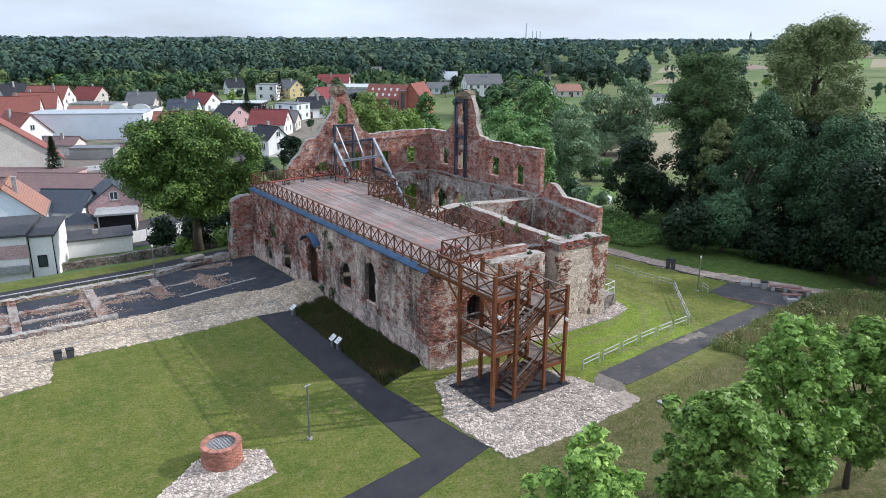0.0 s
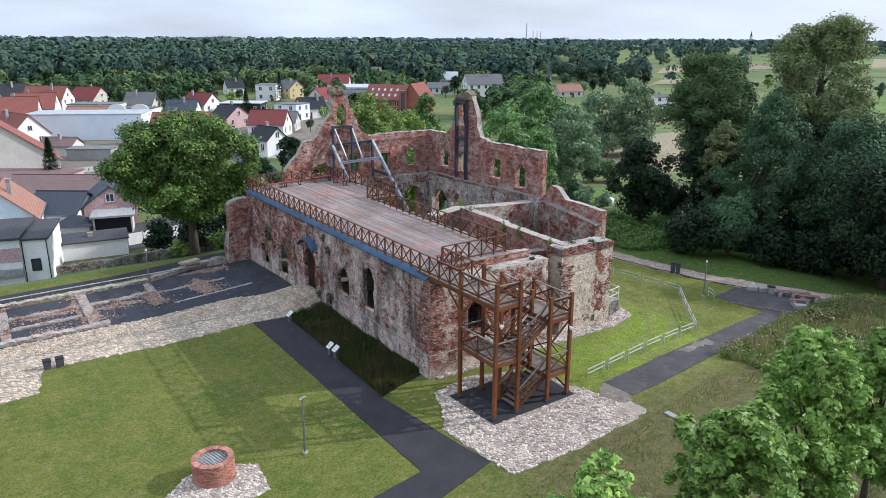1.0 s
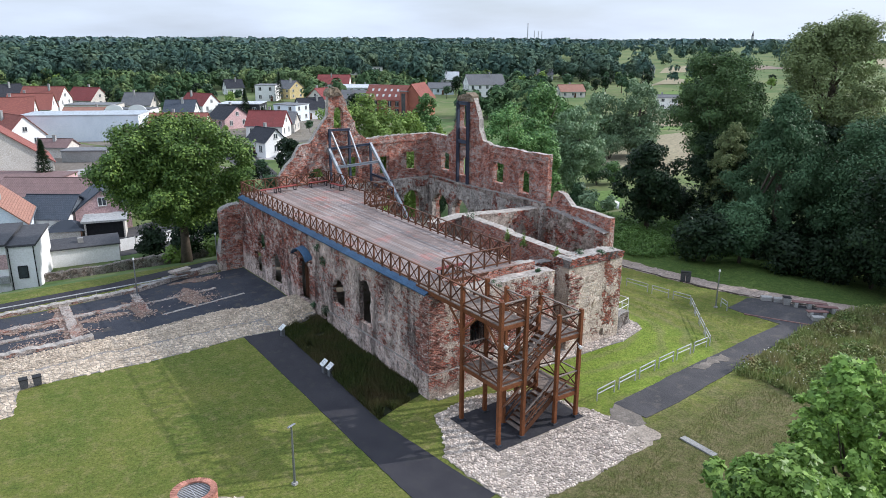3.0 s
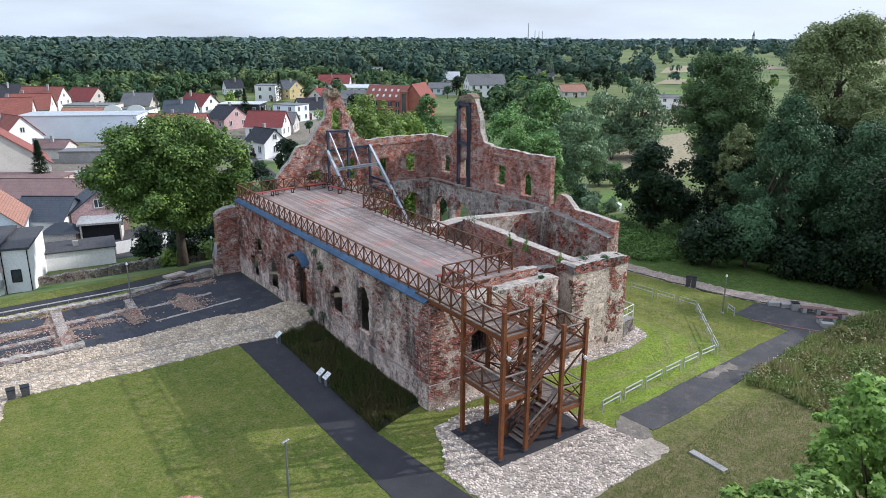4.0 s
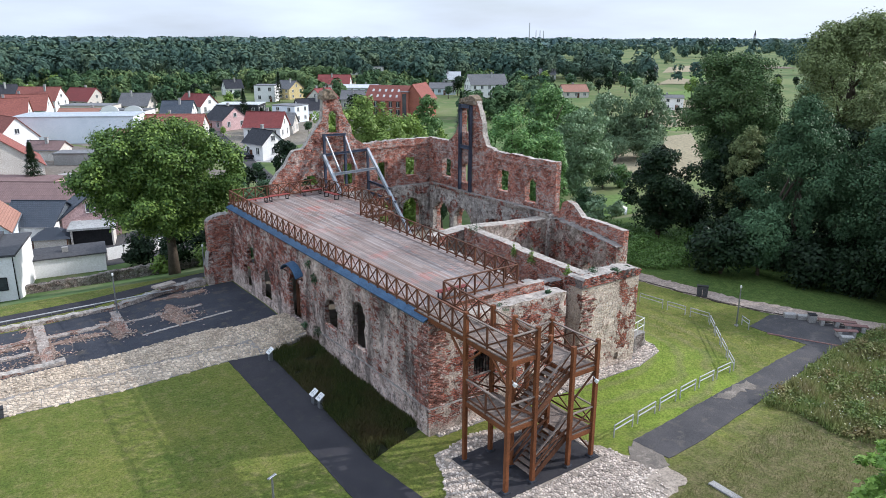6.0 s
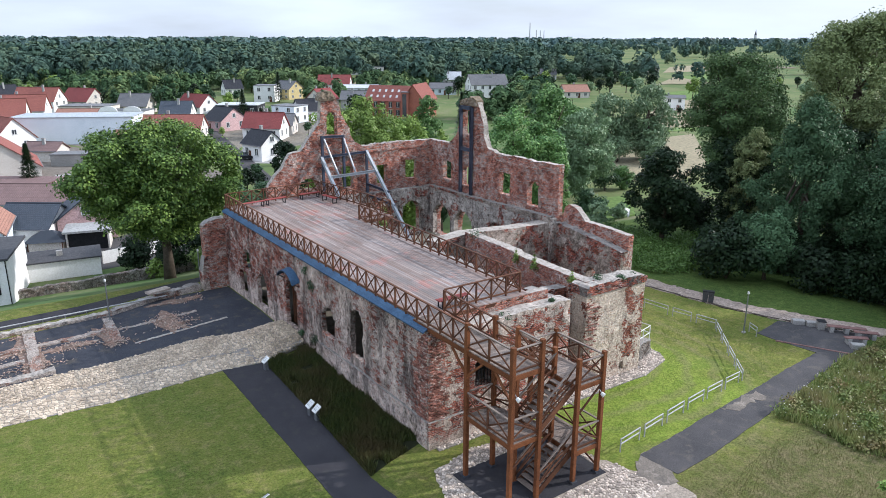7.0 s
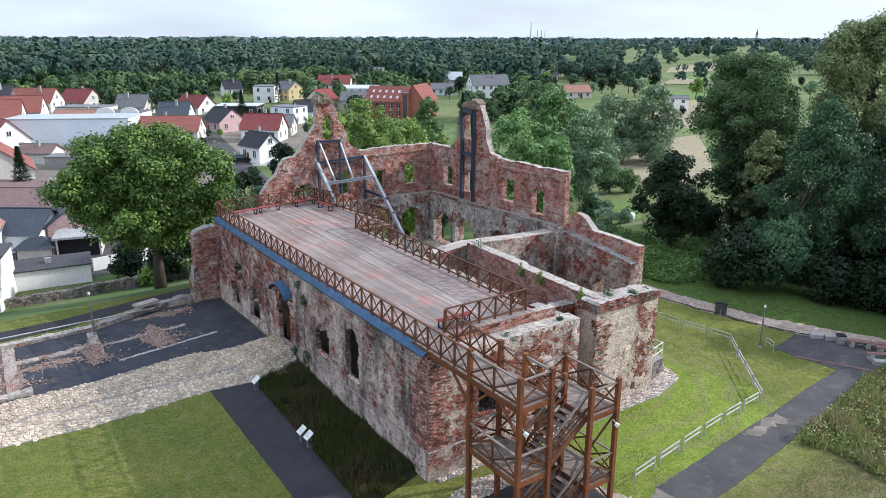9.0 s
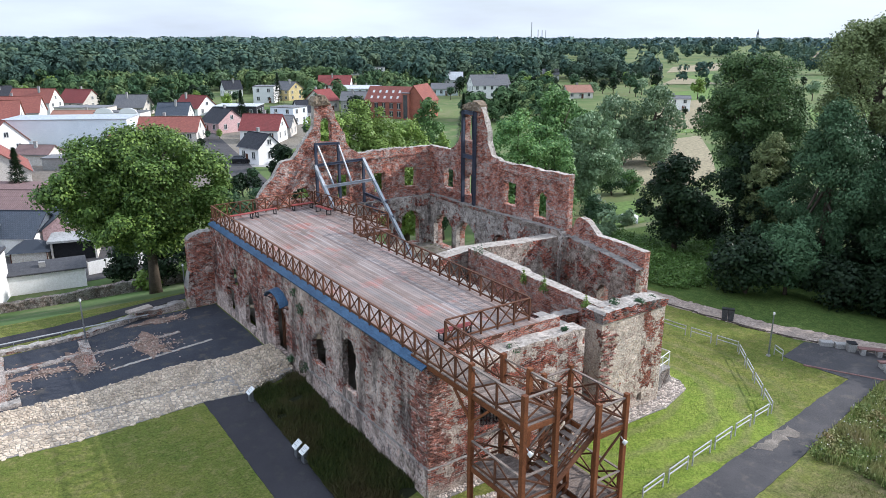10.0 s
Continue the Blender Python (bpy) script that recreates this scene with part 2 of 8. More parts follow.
# ---- building tools ----
class Geo:
    """Points and faces of one mesh, with places for its courses."""

    def __init__(self):
        self.v, self.f, self.uv, self.mi = [], [], [], []

    def add(self, pts, faces, uv=None, mi=0):
        k = len(self.v)
        self.v += [tuple(p) for p in pts]
        self.f += [tuple(k + i for i in f) for f in faces]
        self.mi += [mi] * len(faces)
        return self

    def box(self, x0, y0, z0, x1, y1, z1, m=None):
        pts = [Vector((x, y, z)) for z in (z0, z1) for y in (y0, y1) for x in (x0, x1)]
        if m:
            pts = [m @ p for p in pts]
        return self.add(pts, [(0, 2, 3, 1), (4, 5, 7, 6), (0, 1, 5, 4), (2, 6, 7, 3), (0, 4, 6, 2), (1, 3, 7, 5)])

    def beam(self, p, q, w, h=None, ch=0.15, up=(0, 0, 1)):
        """A timber or bar from p to q, w wide and h high, with chamfered edges."""
        h = h or w
        p, q = Vector(p), Vector(q)
        d = (q - p).normalized()
        up = Vector(up)
        if abs(d.dot(up)) > 0.95:
            up = Vector((0, 1, 0))
        s = d.cross(up).normalized()
        u = s.cross(d)
        c = min(w, h) * ch
        prof = [(w / 2 - c, h / 2), (w / 2, h / 2 - c), (w / 2, -h / 2 + c), (w / 2 - c, -h / 2), (-w / 2 + c, -h / 2), (-w / 2, -h / 2 + c), (-w / 2, h / 2 - c), (-w / 2 + c, h / 2)]
        pts = [e + s * a + u * b for e in (p, q) for a, b in prof]
        return self.add(pts, [tuple(range(8)), tuple(range(15, 7, -1))] + [(i, 8 + i, 8 + (i + 1) % 8, (i + 1) % 8) for i in range(8)])

    def tube(self, pts, r, n=8, cap=True):
        """A round bar along the points; r one radius or one for each point."""
        pts = [Vector(p) for p in pts]
        rs = r if isinstance(r, (list, tuple)) else [r] * len(pts)
        k, ring = len(self.v), []
        for i, p in enumerate(pts):
            d = (pts[min(i + 1, len(pts) - 1)] - pts[max(i - 1, 0)]).normalized()
            a = d.cross(Vector((0, 0, 1)) if abs(d.z) < 0.9 else Vector((1, 0, 0))).normalized()
            b = d.cross(a)
            ring += [p + (a * math.cos(t) + b * math.sin(t)) * rs[i] for t in (2 * math.pi * j / n for j in range(n))]
        faces = [(i * n + j, i * n + (j + 1) % n, (i + 1) * n + (j + 1) % n, (i + 1) * n + j) for i in range(len(pts) - 1) for j in range(n)]
        if cap:
            faces += [tuple(range(n - 1, -1, -1)), tuple((len(pts) - 1) * n + j for j in range(n))]
        return self.add(ring, faces)

    def slab(self, poly, z0, z1):
        """A flat piece with the outline poly (x, y) from z0 to z1."""
        n = len(poly)
        return self.add([(x, y, z0) for x, y in poly] + [(x, y, z1) for x, y in poly], [tuple(range(n - 1, -1, -1)), tuple(range(n, 2 * n))] + [(i, (i + 1) % n, n + (i + 1) % n, n + i) for i in range(n)])

    def mesh(self, name, *materials, smooth=False):
        me = bpy.data.meshes.new(name)
        me.from_pydata(self.v, [], self.f)
        if self.uv:
            layer = me.uv_layers.new(name="UVMap")
            layer.data.foreach_set("uv", np.array(self.uv, np.float32).ravel())
        for m in materials:
            me.materials.append(m)
        if any(self.mi):
            me.polygons.foreach_set("material_index", self.mi)
        if smooth:
            me.polygons.foreach_set("use_smooth", [True] * len(me.polygons))
        me.update()
        return me

    def made(self, name, *materials, parent=None, label="", at=None, smooth=False):
        ob = new(name, self.mesh(name, *materials, smooth=smooth))
        if at is not None:
            ob.matrix_world = at
        if parent:
            ob.parent = parent
        return tagged(ob, label) if label else ob


def thing(name, label, category, m=None, group="", kind=""):
    """An Empty at the base of a thing, to carry its parts."""
    ob = new(name)
    ob.empty_display_size = 0.2
    if m is not None:
        ob.matrix_basis = m
    return tagged(ob, label, category, group, kind)


def soft(x, a, b):
    t = min(1.0, max(0.0, (x - a) / (b - a)))
    return t * t * (3 - 2 * t)


def land(x, y):
    """The height of the ground."""
    z = -1.15 * soft(x, 12, 32) - 1.9 * soft(x, 36, 56) - 5.5 * soft(y, 31, 56) - 2.4 * soft(x, 60, 110)
    z -= 0.3 * soft(y, 22, 31) * (1 - soft(x, 0, 4))
    z = max(z, -5.5)
    z += 0.05 * noise.noise((x * 0.12, y * 0.12, 0)) * (1 - soft(math.hypot(x, y), 60, 200))
    return z


def line_at(points, s):
    """The height at s of a line through (s, height) points."""
    for (a, za), (b, zb) in zip(points, points[1:]):
        if s <= b:
            return za + (zb - za) * min(1, max(0, (s - a) / (b - a)))
    return points[-1][1]


def wall(name, p0, p1, thick, top, openings, material, base=-0.4, label="", cell=0.24, rough=0.045, ragged=0.10, category="wall", parent=None, cap=None, kind="structure"):
    """A ruined wall from p0 to p1, its face on the right of that way and its body to the left. top: a height or (s, height) points;
    openings: (s0, s1, z0, z1, arched) right through it; the brickwork is uneven, the top ragged."""
    p0, p1 = Vector((*p0, 0)), Vector((*p1, 0))
    long = (p1 - p0).length
    d = (p1 - p0) / long
    side = Vector((-d.y, d.x, 0))
    tops = top if isinstance(top, (list, tuple)) else [(0, top), (long, top)]
    high = max(z for _, z in tops)
    ss = set(round(i * long / round(long / cell), 4) for i in range(round(long / cell) + 1))
    zs = set(round(base + i * cell, 4) for i in range(int((high - base) / cell) + 2))
    for s0, s1, z0, z1, arched in openings:
        ss |= {s0, s1}
        zs |= {z0, z1}
        if arched:
            r = (s1 - s0) / 2
            ss |= {round(s0 + (s1 - s0) * i / 8, 4) for i in range(9)}
            zs |= {round(z1 - r * (1 - math.sin(math.pi / 2 * i / 5)), 4) for i in range(6)}
    for s, _ in tops:
        ss.add(round(min(long, max(0, s)), 4))

    def thin(vals, must):
        out = []
        for v in sorted(vals):
            if out and v - out[-1] < 0.05:
                if v in must:
                    out[-1] = v
                continue
            out.append(v)
        return out

    must_s = {s for o in openings for s in o[:2]} | {0.0, round(long, 4)}
    must_z = {z for o in openings for z in o[2:4]}
    ss, zs = thin(ss, must_s), thin(zs, must_z)

    def crest(s):
        return line_at(tops, s) + ragged * (noise.noise((s * 1.7 + p0.x, p0.y, high)) + 0.6 * noise.noise((s * 5.1, p0.x, high)))

    heights = [crest(s) for s in ss]

    def hollow(s, z):
        for s0, s1, z0, z1, arched in openings:
            if s0 < s < s1 and z0 < z < z1:
                if not arched:
                    return True
                r, m = (s1 - s0) / 2, (s0 + s1) / 2
                rise = min(r, z1 - z0)
                if z < z1 - rise or ((s - m) / r) ** 2 + ((z - z1 + rise) / rise) ** 2 < 1:
                    return True
        return False

    ns, nz = len(ss) - 1, len(zs) - 1
    solid = [[False] * nz for _ in range(ns)]
    for i in range(ns):
        for j in range(nz):
            if zs[j] < max(heights[i], heights[i + 1]) - 0.02 and not hollow((ss[i] + ss[i + 1]) / 2, (zs[j] + zs[j + 1]) / 2):
                solid[i][j] = True
    g, known = Geo(), {}

    def pt(i, j, back):
        key = (i, j, back)
        if key not in known:
            s, z = ss[i], min(zs[j], heights[i])
            p = p0 + d * s + side * (thick if back else 0)
            q = p * 1.9 + Vector((0, 0, z * 1.9))
            push = rough * (noise.noise(q) + 0.7 * noise.noise(q * 3.3))
            along = rough * 0.8 * noise.noise(q * 2.1 + Vector((7, 3, 1)))
            if j == 0:
                push = along = 0
            p = p + side * push + d * (along if 0 < i < ns else 0) + Vector((0, 0, z + rough * 0.7 * noise.noise(q * 2.7 + Vector((1, 9, 4))) * (j > 0)))
            known[key] = len(g.v)
            g.v.append(tuple(p))
        return known[key]

    def face(keys, uvs, mi=0):
        idx = [pt(*k) for k in keys]
        g.f.append(tuple(idx))
        g.uv.extend(uvs)
        g.mi.append(mi)

    ci = 1 if cap else 0
    for i in range(ns):
        for j in range(nz):
            if not solid[i][j]:
                continue
            a, b, c, e = ss[i], ss[i + 1], zs[j], zs[j + 1]
            c0, e0, e1 = c, min(e, heights[i]), min(e, heights[i + 1])
            face([(i, j, 0), (i + 1, j, 0), (i + 1, j + 1, 0), (i, j + 1, 0)], [(a, c0), (b, c0), (b, e1), (a, e0)])
            face([(i, j, 1), (i, j + 1, 1), (i + 1, j + 1, 1), (i + 1, j, 1)], [(a, c0), (a, e0), (b, e1), (b, c0)])
            if i == 0 or not solid[i - 1][j]:
                face([(i, j, 1), (i, j, 0), (i, j + 1, 0), (i, j + 1, 1)], [(thick, c0), (0, c0), (0, e0), (thick, e0)])
            if i == ns - 1 or not solid[i + 1][j]:
                face([(i + 1, j, 0), (i + 1, j, 1), (i + 1, j + 1, 1), (i + 1, j + 1, 0)], [(0, c0), (thick, c0), (thick, e1), (0, e1)])
            if j == nz - 1 or not solid[i][j + 1]:
                over = zs[j + 1] >= min(heights[i], heights[i + 1]) - 0.3
                face([(i, j + 1, 0), (i + 1, j + 1, 0), (i + 1, j + 1, 1), (i, j + 1, 1)], [(a, 0), (b, 0), (b, thick), (a, thick)], ci if over else 0)
            if j > 0 and not solid[i][j - 1]:
                face([(i, j, 1), (i + 1, j, 1), (i + 1, j, 0), (i, j, 0)], [(a, thick), (b, thick), (b, 0), (a, 0)])
    ob = g.made(name, material, *([cap] if cap else []), parent=parent)
    return tagged(ob, label, category, kind=kind) if not parent else ob


def sheet(name, poly, material, lift, label, category, cell=1.0, kind="structure", bumpy=0.0):
    """A thin paved or planted piece of ground with the outline poly, laid on the land."""
    bm = bmesh.new()
    low = [bm.verts.new((x, y, 0)) for x, y in poly]
    bm.faces.new(low)
    xs, ys = [p[0] for p in poly], [p[1] for p in poly]
    for axis, lo, hi in ((0, min(xs), max(xs)), (1, min(ys), max(ys))):
        k = math.ceil(lo / cell) * cell
        while k < hi:
            co, no = [0, 0, 0], [0, 0, 0]
            co[axis], no[axis] = k + 0.013, 1
            bmesh.ops.bisect_plane(bm, geom=bm.verts[:] + bm.edges[:] + bm.faces[:], plane_co=co, plane_no=no, dist=1e-5)
            k += cell
    rim = {v for e in bm.edges if len(e.link_faces) == 1 for v in e.verts}
    for v in bm.verts:
        v.co.z = land(v.co.x, v.co.y) + lift + (bumpy * noise.noise(v.co * 0.9) if v not in rim else 0)
    low = bmesh.ops.extrude_face_region(bm, geom=bm.faces[:])
    for v in low["geom"]:
        if isinstance(v, bmesh.types.BMVert):
            v.co.z -= 0.25
    bmesh.ops.recalc_face_normals(bm, faces=bm.faces)
    me = bpy.data.meshes.new(name)
    bm.to_mesh(me)
    bm.free()
    me.materials.append(material)
    return tagged(new(name, me), label, category, kind=kind)


def inside(poly, x, y):
    hit = False
    for (ax, ay), (bx, by) in zip(poly, poly[1:] + poly[:1]):
        if (ay > y) != (by > y) and x < (bx - ax) * (y - ay) / (by - ay) + ax:
            hit = not hit
    return hit


def stones(poly, size, rng, high=0.07, level=None, gap=0.02, jig=0.38, inset=0.72, tilt=0.12):
    """Irregular stones fitted together inside poly: their outlines, tops and heights, one Geo each, with its middle."""
    xs, ys = [p[0] for p in poly], [p[1] for p in poly]
    x0, y0 = min(xs) - size, min(ys) - size
    nx, ny = int((max(xs) - x0) / size) + 2, int((max(ys) - y0) / size) + 2
    seed = {(i, j): (x0 + (i + 0.5 + rng.uniform(-jig, jig)) * size, y0 + (j + 0.5 + rng.uniform(-jig, jig)) * size) for i in range(nx) for j in range(ny)}
    out = []
    for (i, j), (cx, cy) in seed.items():
        if not inside(poly, cx, cy):
            continue
        ring = [(cx - size, cy - size), (cx + size, cy - size), (cx + size, cy + size), (cx - size, cy + size)]
        for di in (-2, -1, 0, 1, 2):
            for dj in (-2, -1, 0, 1, 2):
                o = seed.get((i + di, j + dj))
                if (di or dj) and o:
                    nx_, ny_ = o[0] - cx, o[1] - cy
                    ln = math.hypot(nx_, ny_)
                    lim = ln / 2 - gap / 2
                    nx_, ny_ = nx_ / ln, ny_ / ln
                    cut = []
                    for a, b in zip(ring, ring[1:] + ring[:1]):
                        da, db = (a[0] - cx) * nx_ + (a[1] - cy) * ny_ - lim, (b[0] - cx) * nx_ + (b[1] - cy) * ny_ - lim
                        if da <= 0:
                            cut.append(a)
                        if da * db < 0:
                            t = da / (da - db)
                            cut.append((a[0] + (b[0] - a[0]) * t, a[1] + (b[1] - a[1]) * t))
                    ring = cut
        if len(ring) < 3:
            continue
        z = (level(cx, cy) if level else land(cx, cy)) + 0.01
        h = high * rng.uniform(0.45, 1.3)
        tx, ty = rng.uniform(-tilt, tilt), rng.uniform(-tilt, tilt)
        n = len(ring)
        pts = [(x - cx, y - cy, -0.08) for x, y in ring]
        pts += [((x - cx) * 0.97, (y - cy) * 0.97, h * 0.55 + tx * (x - cx)) for x, y in ring]
        pts += [((x - cx) * inset, (y - cy) * inset, h + tx * (x - cx) + ty * (y - cy)) for x, y in ring]
        g = Geo().add(pts, [tuple(range(2 * n, 3 * n))] + [(k * n + a, k * n + (a + 1) % n, (k + 1) * n + (a + 1) % n, (k + 1) * n + a) for k in (0, 1) for a in range(n)])
        out.append((g, (cx, cy, z)))
    return out


def lay(laid, name, parent, material, near, most):
    """The stones nearest to a place as parts, one by one; the others joined into one piece."""
    laid.sort(key=lambda s: (s[1][0] - near[0]) ** 2 + (s[1][1] - near[1]) ** 2)
    for g, at in laid[:most]:
        g.made(name, material, parent=parent, at=Matrix.Translation(at))
    rest = Geo()
    for g, at in laid[most:]:
        rest.add([(x + at[0], y + at[1], z + at[2]) for x, y, z in g.v], g.f)
    if rest.f:
        tagged(rest.made(name + "_bedding", material, parent=parent), kind="stuff")


# ---- ground ----
def lawn_material():
    m, nt, b = mat("mown lawn", 0.95)
    p = place_of(nt)
    n1, n2, n3 = noise_of(nt, p, 0.22, 6, 0.6), noise_of(nt, p, 1.6, 6, 0.7), noise_of(nt, p, 7, 6, 0.85)
    c = blend(nt, step(nt, n1, 0.35, 0.65), (0.092, 0.124, 0.024), (0.150, 0.160, 0.036))
    c = blend(nt, math_of(nt, "MULTIPLY", step(nt, n2, 0.49, 0.66), 0.75), c, (0.20, 0.18, 0.07))
    c = blend(nt, math_of(nt, "MULTIPLY", step(nt, n2, 0.46, 0.3), 0.6), c, (0.066, 0.10, 0.024))
    xyz = nd(nt, "SeparateXYZ", {0: p}).outputs
    wob = math_of(nt, "MULTIPLY", math_of(nt, "SUBTRACT", n1, 0.5), 9.0)
    # poor, dry turf on the lane side
    dry = math_of(nt, "MULTIPLY", step(nt, math_of(nt, "ADD", xyz[1], wob), -7.0, -10.5), step(nt, math_of(nt, "ADD", xyz[0], wob), -6.0, 0.0))
    c = blend(nt, math_of(nt, "MULTIPLY", dry, 0.9), c, blend(nt, step(nt, n2, 0.4, 0.62), (0.085, 0.092, 0.03), (0.155, 0.13, 0.068)))
    # well-watered turf round the bay
    lush = math_of(nt, "MULTIPLY", step(nt, math_of(nt, "ADD", xyz[0], wob), 6.0, 9.0), math_of(nt, "MULTIPLY", step(nt, math_of(nt, "ADD", xyz[1], wob), -7.5, -5.5), step(nt, math_of(nt, "ADD", xyz[0], wob), 22.0, 18.5)))
    c = blend(nt, math_of(nt, "MULTIPLY", lush, 0.9), c, blend(nt, step(nt, n2, 0.35, 0.6), (0.140, 0.205, 0.028), (0.21, 0.265, 0.045)))
    # rank grass on the river side of the lane, darkened to imitate tree shade
    rank = step(nt, math_of(nt, "ADD", xyz[0], math_of(nt, "MULTIPLY", wob, 0.2)), 32.4, 33.4)
    c = blend(nt, math_of(nt, "MULTIPLY", rank, 0.9), c, blend(nt, step(nt, n2, 0.38, 0.6), (0.042, 0.078, 0.018), (0.07, 0.11, 0.026)))
    # mower tracks that follow the fence round the bay
    far = nd(nt, "VectorMath", {0: p, 1: (13.5, 4.0, 0.0)}, operation="DISTANCE").outputs["Value"]
    turn = math_of(nt, "SINE", math_of(nt, "ADD", math_of(nt, "MULTIPLY", far, 3.6), wob), 0.0)
    track = math_of(nt, "MULTIPLY", step(nt, turn, 0.2, 1.0), math_of(nt, "MULTIPLY", step(nt, xyz[0], 7.0, 11.0), step(nt, far, 15.0, 11.0)))
    c = blend(nt, math_of(nt, "MULTIPLY", track, math_of(nt, "MULTIPLY", n2, 0.9)), c, (0.19, 0.17, 0.085))
    c = blend(nt, 1.0, c, blend(nt, step(nt, n3, 0.28, 0.72), (0.13, 0.13, 0.13), (0.86, 0.86, 0.86)), "OVERLAY")
    nt.links.new(c, b.inputs["Base Color"])
    bump_to(nt, b, n3, 0.05)
    return m


def country_material():
    """Far land: meadows, stubble and bare plots under the woods."""
    m, nt, b = mat("meadow land", 0.95)
    p = place_of(nt)
    n1, n2 = noise_of(nt, p, 0.012, 5, 0.6), noise_of(nt, p, 0.15, 6, 0.7)
    c = blend(nt, step(nt, n1, 0.42, 0.58), (0.085, 0.135, 0.045), (0.15, 0.18, 0.07))
    c = blend(nt, step(nt, n2, 0.5, 0.7), c, (0.21, 0.195, 0.11))
    c = blend(nt, 0.8, c, blend(nt, noise_of(nt, p, 2.5, 4, 0.7), (0.3, 0.3, 0.3), (0.7, 0.7, 0.7)), "OVERLAY")
    nt.links.new(c, b.inputs["Base Color"])
    return m


M_LAWN = lawn_material()
M_LAND = country_material()


def spread(lo, hi, fine):
    vals = list(np.arange(lo, hi + 0.01, fine))
    a, b, k = lo, hi, fine
    while a > -4600:
        k *= 1.35
        a, b = a - k, b + k
        vals = [a] + vals + [b]
    return vals


gx, gy = spread(-46, 70, 2.0), spread(-36, 64, 2.0)
g = Geo()
g.v = [(x, y, land(x, y)) for y in gy for x in gx]
nx = len(gx)
g.f = [(j * nx + i, j * nx + i + 1, (j + 1) * nx + i + 1, (j + 1) * nx + i) for j in range(len(gy) - 1) for i in range(nx - 1)]
g.mi = [0 if -90 < gx[i] < 58 and -80 < gy[j] < 36 else 1 for j in range(len(gy) - 1) for i in range(nx - 1)]
tagged(g.made("ground", M_LAWN, M_LAND, smooth=True), "mown green lawn running out into meadows and fields", "ground", kind="structure")

def worn(poly, seed, amount=0.22):
    """The same outline with a wandering edge."""
    rng = random.Random(seed)
    out = []
    for (ax, ay), (bx, by) in zip(poly, poly[1:] + poly[:1]):
        n = max(1, int(math.hypot(bx - ax, by - ay) / 0.35))
        out += [(ax + (bx - ax) * i / n + rng.uniform(-amount, amount), ay + (by - ay) * i / n + rng.uniform(-amount, amount)) for i in range(n)]
    return out


sheet("pavement", worn([(-5.7, 14.3), (-5.7, -8.0), (-10.6, -8.8), (-24, -11.0), (-24, -13.4), (-7.8, -10.7), (-2.45, -9.2), (-2.75, -7.6), (-3.55, -0.7), (-3.35, 6), (-3.2, 13.9)], 3, 0.025), M_ASPHALT, 0.03, "dark asphalt footpath beside the lawn", "path")
sheet("pavement", worn([(8.3, -6.4), (11.9, -6.1), (16.1, -5.6), (20.5, -5.0), (24.8, -4.2), (29.6, -3.6), (29.3, -0.8), (29.3, 0.7), (33.0, 1.3), (34.1, -0.2), (34.8, -1.9), (36.1, -4.1), (33.1, -5.0), (30.7, -4.9), (28.1, -5.4), (24.9, -6.0), (20.5, -6.9), (17.4, -7.5), (14.1, -8.0), (11.5, -8.35), (8.5, -8.5)], 3, 0.025), M_PATH, 0.03, "dark asphalt footpath widening to a resting place", "path")
sheet("pavement", worn([(-40, 29.6), (-21, 29.6), (-11, 30.2), (-2, 33.0), (6, 35.2), (6, 37.4), (-3, 34.6), (-11, 32.2), (-21, 31.6), (-40, 31.6)], 3, 0.025), M_ASPHALT, 0.03, "narrow asphalt path along the old wall", "path")
sheet("pavement", worn([(-9.5, -22.5), (60, -27), (60, -31), (-9.5, -26.5)], 3, 0.025), M_ASPHALT, 0.03, "asphalt lane behind the trees", "path")

sheet("earth_patch", worn([(6.7, -7.4), (8.6, -6.1), (9.2, -7.2), (8.1, -8.9), (7.2, -8.6)], 1), M_DUST, 0.025, "trodden earth at the end of the path", "earth")
sheet("earth_patch", worn([(15.6, -5.8), (17.5, -5.6), (19.8, -5.2), (19.6, -6.1), (17.8, -6.2), (16.6, -6.6)], 2), M_DUST, 0.045, "worn sandy patch on the asphalt", "earth")
sheet("tower_pad", [(-0.3, -2.6), (-0.2, -6.6), (5.8, -6.5), (5.8, -2.6)], M_ASPHALT, 0.05, "dark asphalt pad under the stair tower", "pad")
sheet("gravel_floor", [(-24, 18.5), (-15.5, 18.5), (-5.1, 18.9), (-0.1, 17.4), (-0.1, 30.2), (-6, 30.2), (-9.3, 28.6), (-16, 27.9), (-24, 27.9)], M_SLATE, 0.012, "dark gravel filling the old rooms", "gravel")
margin = sheet("gravel_strip", [(0.3, -0.6), (9.2, -0.7), (10.8, -0.7), (15.6, -0.6), (18.6, 0.4), (19.3, 1.4), (19.2, 2.6), (18.2, 3.0), (16, 0.9), (10, 0.9), (0.3, 0.3)], M_BED, 0.04, "pale gravel margin at the foot of the wall", "gravel")


